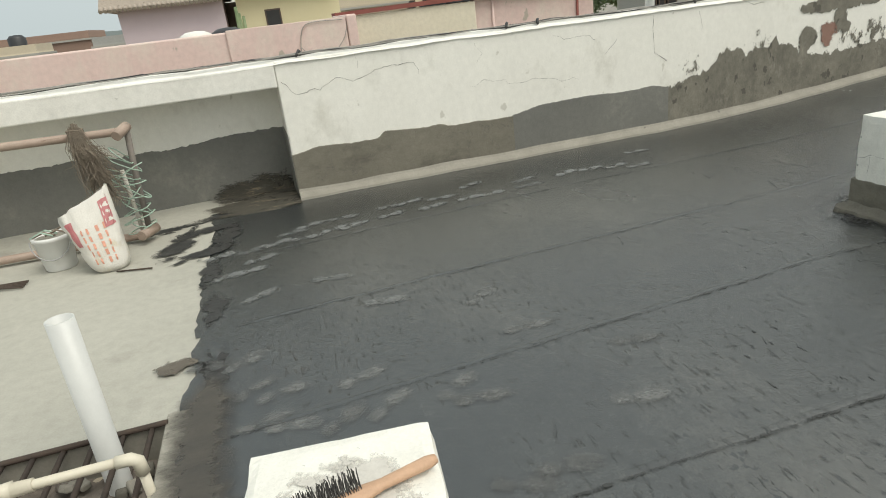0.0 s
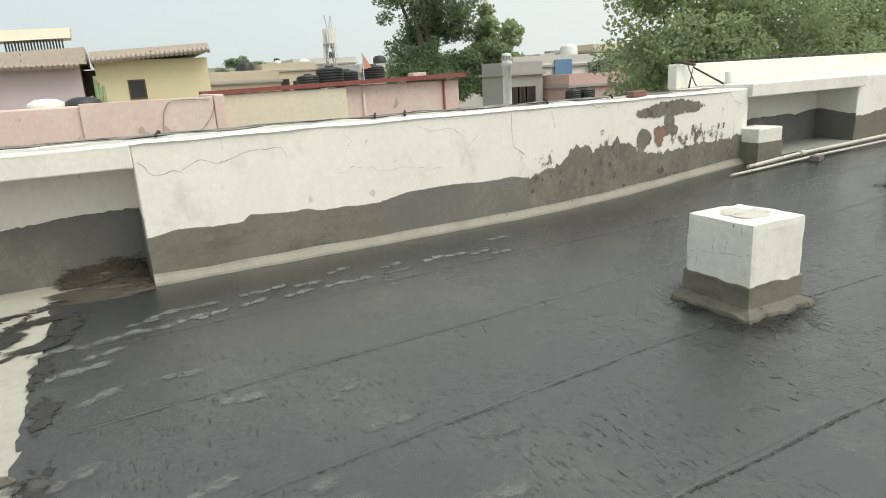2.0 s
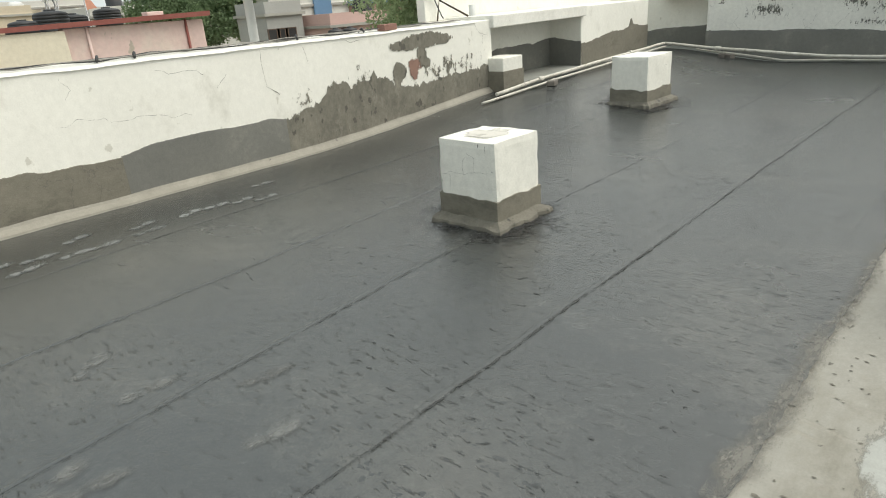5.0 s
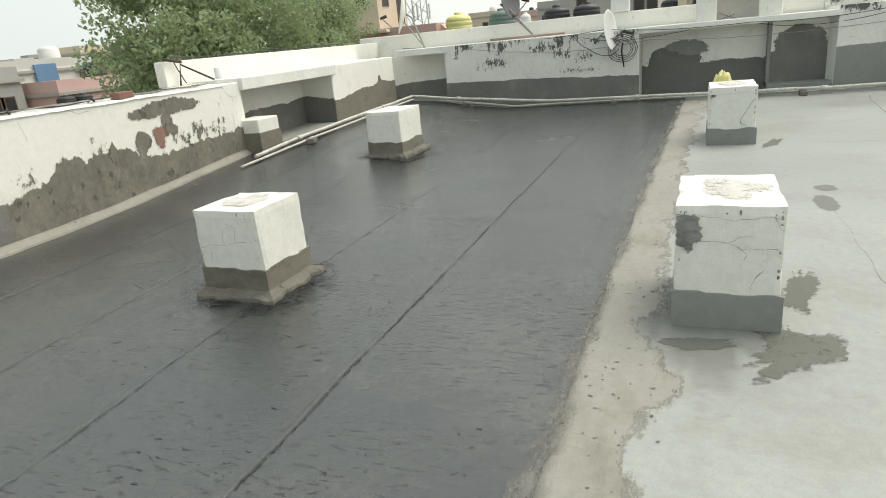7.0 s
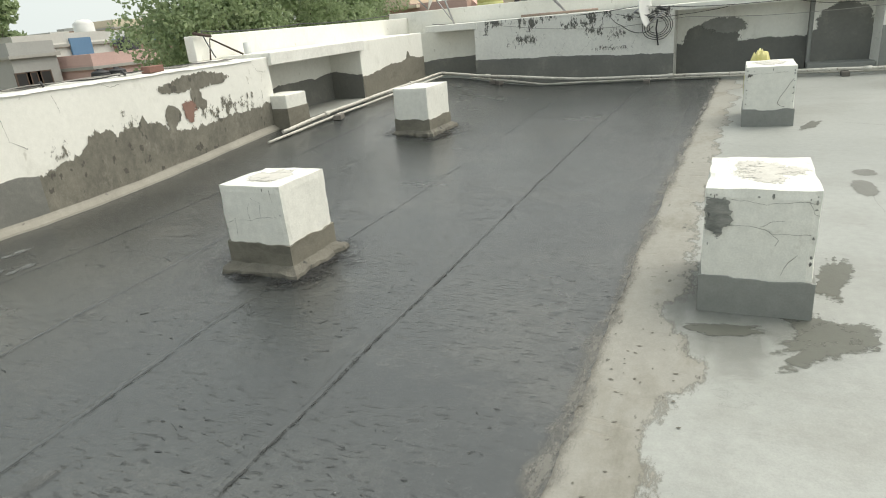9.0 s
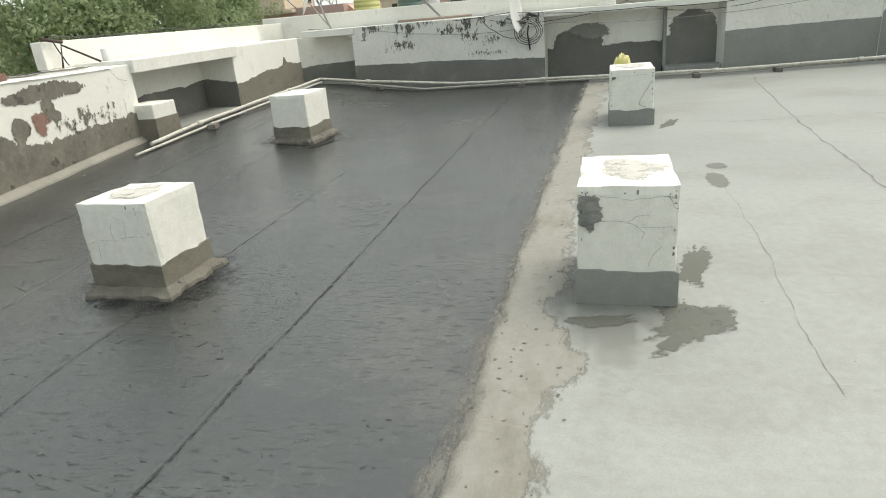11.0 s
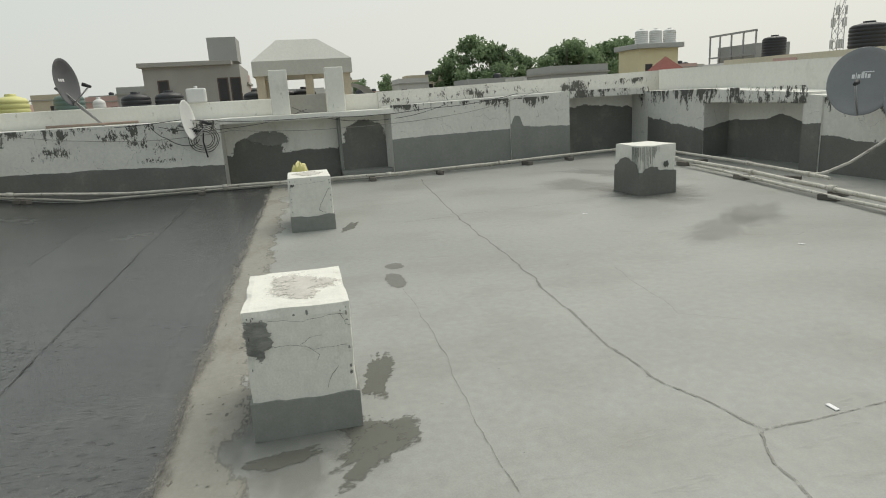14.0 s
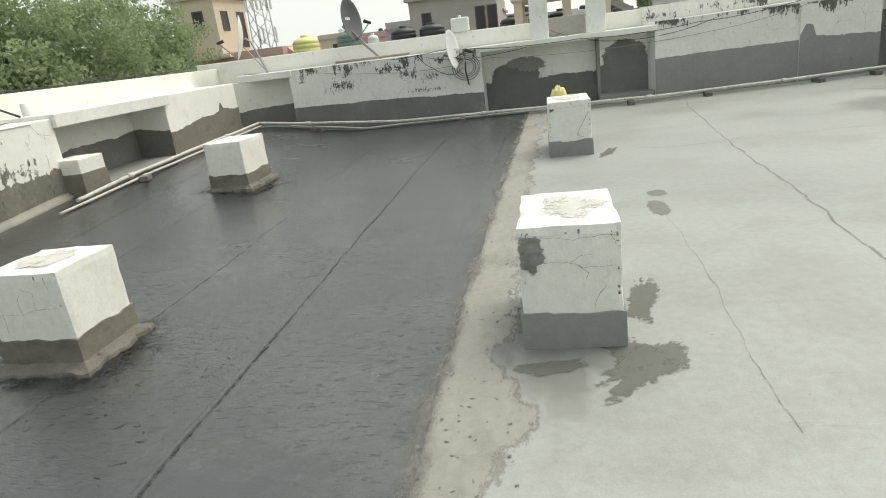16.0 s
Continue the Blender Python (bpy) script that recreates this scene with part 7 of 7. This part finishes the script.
# ---- town ----
def town_house(label, x, y, w, d, top, wall, rnd, group="distant houses", axis="x"):
    h = thing("house", label, "house", pose(x, y, -9), group)
    part("wall", box(bmesh.new(), -w / 2, w / 2, -d / 2, d / 2, 0, top + 9), M[wall], h)
    t = 0.18
    bm = bmesh.new()
    for a0, a1, b0, b1 in ((-w / 2, w / 2, -d / 2, -d / 2 + t), (-w / 2, w / 2, d / 2 - t, d / 2), (-w / 2, -w / 2 + t, -d / 2 + t, d / 2 - t), (w / 2 - t, w / 2, -d / 2 + t, d / 2 - t)):
        box(bm, a0, a1, b0, b1, top + 9, top + 9.5)
    part("roof_parapet", bm, M[wall], h)
    part("roof_band", box(bmesh.new(), -w / 2 - 0.15, w / 2 + 0.15, -d / 2 - 0.15, d / 2 + 0.15, top + 8.75, top + 8.9), M["concrete"], h)
    if rnd.random() < 0.4:
        part("roof_tank", lathe(bmesh.new(), ((0.6, 0), (0.6, 1.0), (0.4, 1.2), (0.001, 1.25)), 12, (0.2 * w, -0.2 * d, top + 9)), M[rnd.choice(("tank", "tank_white", "tank"))], h, "plastic water tank")
    for k in range(rnd.randint(2, 4)):
        if axis == "y":
            window(h, -w / 2 + w * (k + 0.7) / 4.4, -d / 2, top + 9 - rnd.choice((2.0, 2.2)), 0.8, 1.1)
        else:
            window(h, -w / 2, -d / 2 + d * (k + 0.7) / 4.4, top + 9 - rnd.choice((2.0, 2.2)), 0.8, 1.1, "x")
    return h


rnd = random.Random(77)
WALLS = ("wall_a", "wall_a", "wall_b", "wall_c", "wall_d", "wall_e", "wall_e", "wall_b")
NAMES = {"wall_a": "whitewashed", "wall_b": "cream", "wall_c": "bare brick", "wall_d": "pale pink", "wall_e": "grey cement"}
for k in range(26):
    dist = rnd.uniform(45, 120)
    wl_ = rnd.choice(WALLS)
    town_house(f"far {NAMES[wl_]} flat-roofed town house", rnd.uniform(-0.75, -0.1) * dist, dist * 0.95, rnd.uniform(4, 8), rnd.uniform(4, 8), 1.46 + dist * rnd.uniform(-0.012, 0.012), wl_, rnd, axis="y")
rnd = random.Random(77)
for k in range(85):
    dist = rnd.uniform(50, 170)
    y = dist * 0.95
    x = rnd.uniform(-0.12, 0.9) * dist
    wl_ = rnd.choice(WALLS)
    if 12 < x < 30 and y < 48:
        continue
    town_house(f"far {NAMES[wl_]} flat-roofed town house", x, y, rnd.uniform(4, 8), rnd.uniform(4, 8), 1.46 + dist * rnd.uniform(0.0, 0.034), wl_, rnd, axis="y")
for k in range(60):
    dist = rnd.uniform(60, 170)
    x = dist
    y = rnd.uniform(-0.72, 0.36) * dist - 1.5
    wl_ = rnd.choice(WALLS)
    town_house(f"far {NAMES[wl_]} flat-roofed town house", x, y, rnd.uniform(4, 8), rnd.uniform(4, 8), 1.46 + dist * rnd.uniform(-0.004, 0.03), wl_, rnd)
for k in range(16):
    x = rnd.uniform(25, 75)
    y = -rnd.uniform(0.8, 1.5) * x - 4
    wl_ = rnd.choice(WALLS)
    town_house(f"far {NAMES[wl_]} flat-roofed town house", x, y, rnd.uniform(4, 8), rnd.uniform(4, 8), rnd.uniform(0.6, 1.8), wl_, rnd, axis="x")

# north-east cluster beside the vent pipe
town_house("grey plastered roof room with a blue shutter beside it", 22.1, 32, 2.4, 3, 1.6, "wall_e", rnd, "houses to the north", "y")
town_house("low pink-grey house with tanks in front", 26.0, 30, 4.6, 3, 0.75, "wall_d", rnd, "houses to the north", "y")
town_house("white shed behind the pink house", 27.6, 36, 7.5, 3, 2.0, "wall_a", rnd, "houses to the north", "y")
sh = tagged(part("blue_shutter", box(bmesh.new(), 27.1, 28.5, 34.3, 34.42, -0.5, 2.2), M["wall_f"]), "blue roller shutter on a white shed", "shutter")
part("blue_roof", box(bmesh.new(), 30.0, 35.5, 34.0, 37.0, 1.7, 1.95), M["wall_f"], None)
bpy.data.objects["blue_roof"].name = "sheet_roof"
tagged(bpy.data.objects["sheet_roof"], "blue metal sheet roof on brick house", "roof")
town_house("brown brick house under a blue sheet roof", 32.6, 35.4, 5.0, 2.8, 1.1, "wall_c", rnd, "houses to the north", "y")
for x in (23.6, 24.6):
    tank(x, 28.0, -0.45, 0.45, 0.95)
for x, y, z, r in ((14.5, 44, 0.6, 1.0), (16.4, 46, 0.5, 0.9), (12.6, 43, 0.4, 0.8), (19.0, 47, 0.8, 0.9)):
    tank(x, y, z + 0.6, r, r * 1.5)


def lattice(label, x, y, z0, z1, w, rnd, n=9):
    t = thing("cell_tower", label, "tower", pose(x, y, z0), "cell towers")
    h = z1 - z0
    bm = bmesh.new()
    cs = [(-1, -1), (1, -1), (1, 1), (-1, 1)]
    for a, b in cs:
        tube(bm, [(a * w, b * w, 0), (a * w * 0.6, b * w * 0.6, h)], 0.06, 5)
    for k in range(n):
        f0, f1 = w * (1 - 0.4 * k / n), w * (1 - 0.4 * (k + 1) / n)
        for (a, b), (c, d) in zip(cs, cs[1:] + cs[:1]):
            tube(bm, [(a * f0, b * f0, h * k / n), (c * f1, d * f1, h * (k + 1) / n)], 0.035, 4)
    part("frame", bm, M["steel"], t)
    for k in range(18):
        a = 2 * math.pi * k / 18
        z = h * rnd.choice((0.72, 0.88, 0.97))
        part("antenna_panel", box(bmesh.new(), w * 1.1 * math.cos(a) - 0.12, w * 1.1 * math.cos(a) + 0.12, w * 1.1 * math.sin(a) - 0.08, w * 1.1 * math.sin(a) + 0.08, z - 0.6, z + 0.8, 0.02), M["tank_white"], t)
    for k in range(5):
        part("whip", tube(bmesh.new(), [(rnd.uniform(-w, w), rnd.uniform(-w, w), h * 0.9), (rnd.uniform(-w, w), rnd.uniform(-w, w), h * 1.1)], 0.03, 4), M["steel"], t)
    return t


lattice("grey lattice cell tower with white panels", 60, 24.2, -9, 9.0, 1.1, rnd, 14)
lattice("distant lattice cell tower with antennas", 19.8, 60, -9, 6.2, 0.5, rnd, 12)
lattice("distant lattice cell tower against the sky", 91.5, -90, -9, 12.0, 0.9, rnd, 14)

# peach stair house in the east
ph = thing("stair_house", "peach rooftop stair house with open windows and steps", "house", pose(30, 13.6, -9))
part("tower_wall", box(bmesh.new(), 0, 3.3, -0.27, 1.84, 9, 13.65), M["wall_b"], ph)
part("roof_slab", box(bmesh.new(), -0.15, 3.45, -0.42, 2.0, 13.65, 13.85, 0.03), M["concrete"], ph)
part("lower_wall", box(bmesh.new(), -0.4, 5, -3.4, 3.2, 0, 11.15), M["wall_d"], ph)
part("steps", hexa(bmesh.new(), [(0.2, -3.4, 9), (1.4, -3.4, 9), (1.4, -5.6, 9), (0.2, -5.6, 9)], [(0.2, -3.4, 11.1), (1.4, -3.4, 11.1), (1.4, -5.6, 9.1), (0.2, -5.6, 9.1)]), M["wall_d"], ph)
part("balcony_slab", box(bmesh.new(), -0.8, 0, -1.0, 2.4, 10.95, 11.1, 0.02), M["wall_b"], ph)
window(ph, 0, 0.6, 12.3, 0.55, 0.85, "x")
window(ph, 0.9, -0.27, 12.2, 0.7, 0.9)
window(ph, 2.6, -0.27, 11.4, 0.8, 1.7)
# grey house with block on its roof
gh = thing("grey_house", "grey cement house with a dark room block on top", "house", pose(40, 3.56, -9))
part("wall", box(bmesh.new(), 0, 8, -2.6, 2.6, 0, 12.9), M["concrete"], gh)
part("roof_band", box(bmesh.new(), -0.3, 8.3, -2.2, 2.8, 12.9, 13.15, 0.02), M["concrete"], gh)
part("roof_room", box(bmesh.new(), 1, 4, -2.5, -0.9, 13.15, 14.5), M["wall_e"], gh)
for yy in (-2.3, -1.6, 1.6):
    window(gh, 0, yy, 10.6, 0.6, 1.6, "x")
town_house("pink house behind the grey one", 48, 2.5, 5, 3.0, 3.2, "wall_d", rnd, "houses to the east")
# pavilion with a hipped roof
pv = thing("pavilion", "open rooftop pavilion with pale hipped concrete roof", "pavilion", pose(22, -2.29, -9))
part("roof", hexa(bmesh.new(), [(-1.6, -1.28, 11.72), (-1.6, 1.6, 11.72), (2.2, 1.6, 11.72), (2.2, -1.28, 11.72)], [(-0.9, -0.35, 12.35), (-0.9, 0.85, 12.35), (1.4, 0.85, 12.35), (1.4, -0.35, 12.35)]), M["domeplaster"], pv)
part("eave", box(bmesh.new(), -1.6, 2.2, -1.28, 1.6, 11.3, 11.72, 0.0), M["domeplaster"], pv)
for a, b in ((-1.4, -1.1), (-1.4, 1.4), (2.0, -1.1), (2.0, 1.4), (-1.4, 0.0)):
    part("post", box(bmesh.new(), a - 0.12, a + 0.12, b - 0.12, b + 0.12, 9, 11.3), M["wall_b"], pv)
part("base_wall", box(bmesh.new(), -1.8, 2.4, -2.6, 2.6, 0, 9.9), M["wall_b"], pv)
for y in (-0.5, -1.5, -2.2):
    tank(24.5, y, 0.95, 0.42, 1.1)
tank(30, 9.2, 0.9, 0.62, 1.6, "tank_yellow", "yellow ribbed plastic water tank")
tank(31, 7.4, 1.0, 0.6, 1.5, "tank_green", "dark green plastic water tank")
tank(30, 6.0, 1.0, 0.25, 1.2, "tank_white", "white plastic water tank")
tank(32, 5.0, 0.9, 0.62, 1.5)
tank(32, 3.6, 0.9, 0.62, 1.5)
sup = tagged(part("tank_terrace", box(bmesh.new(), 29, 34, 2.0, 10.4, -9, 0.95), M["wall_e"]), "flat grey roof that carries the water tanks", "roof")
# curved tin shelter
bm = bmesh.new()
prev = None
for i in range(13):
    a = math.pi * i / 12
    cur = [bm.verts.new((x, -3.9 - 1.0 * math.cos(a), 1.35 + 0.75 * math.sin(a))) for x in (25.0, 28.0)]
    if prev:
        bm.faces.new((prev[0], prev[1], cur[1], cur[0]))
    prev = cur
bmesh.ops.solidify(bm, geom=bm.faces[:], thickness=0.05)
tagged(part("tin_shelter", bm, M["wall_e"]), "grey curved tin roof of a small shelter", "roof")
tagged(part("shelter_house", box(bmesh.new(), 25, 28, -5.0, -2.8, -9, 1.36), M["wall_b"]), "low house under the tin shelter", "house")

# cream house with white tanks, cage, tanks and long peach wall in the south-east
ch = thing("cream_house", "cream house with a wide dark roof overhang", "house", pose(61, -38.6, -9))
part("wall", box(bmesh.new(), 0, 4, -2.3, 2.2, 0, 14.0), M["yellow"], ch)
part("roof_overhang", box(bmesh.new(), -0.5, 4.4, -2.7, 2.6, 14.0, 14.5, 0.05), M["wall_e"], ch)
for yy, zz in ((1.0, 11.2), (1.0, 9.2), (-1.5, 11.0)):
    window(ch, 0, yy, zz, 0.8, 1.3, "x")
for k in range(3):
    tank(62, -37.3 - 1.6 * k, 5.5, 0.65, 1.5, "tank_white", "white plastic water tank on the cream house")
tent = thing("red_canopy", "small red pyramid canopy on a roof", "canopy", pose(40, -26.3, -9))
part("cloth", hexa(bmesh.new(), [(-0.9, -0.9, 11.3), (-0.9, 0.9, 11.3), (0.9, 0.9, 11.3), (0.9, -0.9, 11.3)], [(-0.03, -0.03, 12.2), (-0.03, 0.03, 12.2), (0.03, 0.03, 12.2), (0.03, -0.03, 12.2)]), M["redcap"], tent)
part("base_room", box(bmesh.new(), -1.5, 1.5, -1.6, 1.6, 0, 11.3), M["wall_b"], tent)
cg = thing("steel_cage", "rooftop steel cage frame round a grey room", "frame", pose(36.2, -31.9, -9))
part("room", box(bmesh.new(), 0.3, 4.0, -1.0, 1.5, 0, 12.6), M["wall_e"], cg)
for a in (0, 1.15, 2.3, 3.45, 4.5):
    part("cage_post", box(bmesh.new(), a - 0.04, a + 0.04, 1.72, 1.8, 11, 13.35), M["steel"], cg)
part("cage_rail", box(bmesh.new(), -0.04, 4.54, 1.7, 1.82, 13.3, 13.42), M["steel"], cg)
part("cage_rail", box(bmesh.new(), -0.04, 4.54, 1.7, 1.82, 11.9, 12.0), M["steel"], cg)
tank(28.5, -25, 2.45, 0.55, 1.0)
tank(20.3, -22, 2.2, 0.62, 1.0)
for x, y, w in ((28.5, -25, 1.6), (20.3, -22, 1.5)):
    tagged(part("tank_stand", box(bmesh.new(), x - w, x + w, y - 0.8, y + 0.8, -9, 2.45 if x > 25 else 2.2), M["wall_b"]), "cream masonry stand under a water tank", "stand")
bh = thing("brick_house", "brownish-pink gabled house with a dark door", "house", pose(21.4, -27.2, -9))
part("wall", box(bmesh.new(), -3.2, 0.0, 0, 3, 0, 12.2), M["wall_d"], bh)
bm = bmesh.new()
v = [bm.verts.new(c) for c in ((0.3, -0.2, 12.15), (-1.6, -0.2, 12.75), (-3.5, -0.2, 12.15), (0.3, 3.2, 12.15), (-1.6, 3.2, 12.75), (-3.5, 3.2, 12.15))]
for f in ((0, 1, 4, 3), (1, 2, 5, 4), (0, 2, 1), (3, 4, 5), (0, 3, 5, 2)):
    bm.faces.new([v[i] for i in f])
part("gable_roof", bm, M["wall_c"], bh)
part("door", box(bmesh.new(), -0.9, -0.3, 3.0, 3.04, 11.0, 12.0), M["dark"], bh)
lw = thing("peach_wall", "long stained peach parapet of the next roof", "wall", kind="structure")
skew("wall_body", (17.4, -14.0), (6.0, -14.0), 0.25, -9, 2.0, 1.9, M["cream"], lw)
skew("wall_panel", (15.4, -13.97), (14.6, -13.97), 0.03, 1.2, 1.92, 1.9, M["wall_d"], lw)
skew("corrugated_sheet", (19.2, -14.6), (17.4, -14.6), 0.1, -9, 1.95, 1.95, M["tank_white"], lw)
cable("thick cable along the far wall", [(16.5, -11.0, 1.72), (13.0, -10.5, 1.7), (8.0, -10.1, 1.6)], 0.03, "black", 10, 0.05, 3.0)

# ground, and hills whose blue-grey colour holds the haze
bm = bmesh.new()
bmesh.ops.create_grid(bm, x_segments=30, y_segments=30, size=3000)
for v in bm.verts:
    v.co.z = -9.02
tagged(part("ground", bm, M["ground"]), "dusty town ground with scrub", "ground", kind="structure")
bm = bmesh.new()
prev = None
for i in range(140):
    a = radians(-70 + i * 1.45)
    h = 26 + 26 * nz(a * 3.1) + 12 * nz(a * 9)
    cur = [bm.verts.new((2300 * math.cos(a), 2300 * math.sin(a), z)) for z in (-20, max(6, h) + 12 * smooth_step(0.6, 1.3, a))]
    if prev:
        bm.faces.new((prev[0], cur[0], cur[1], prev[1]))
    prev = cur
tagged(part("backdrop", bm, M["hill"]), "low hills on the horizon, haze put into their colour", "backdrop", kind="structure")
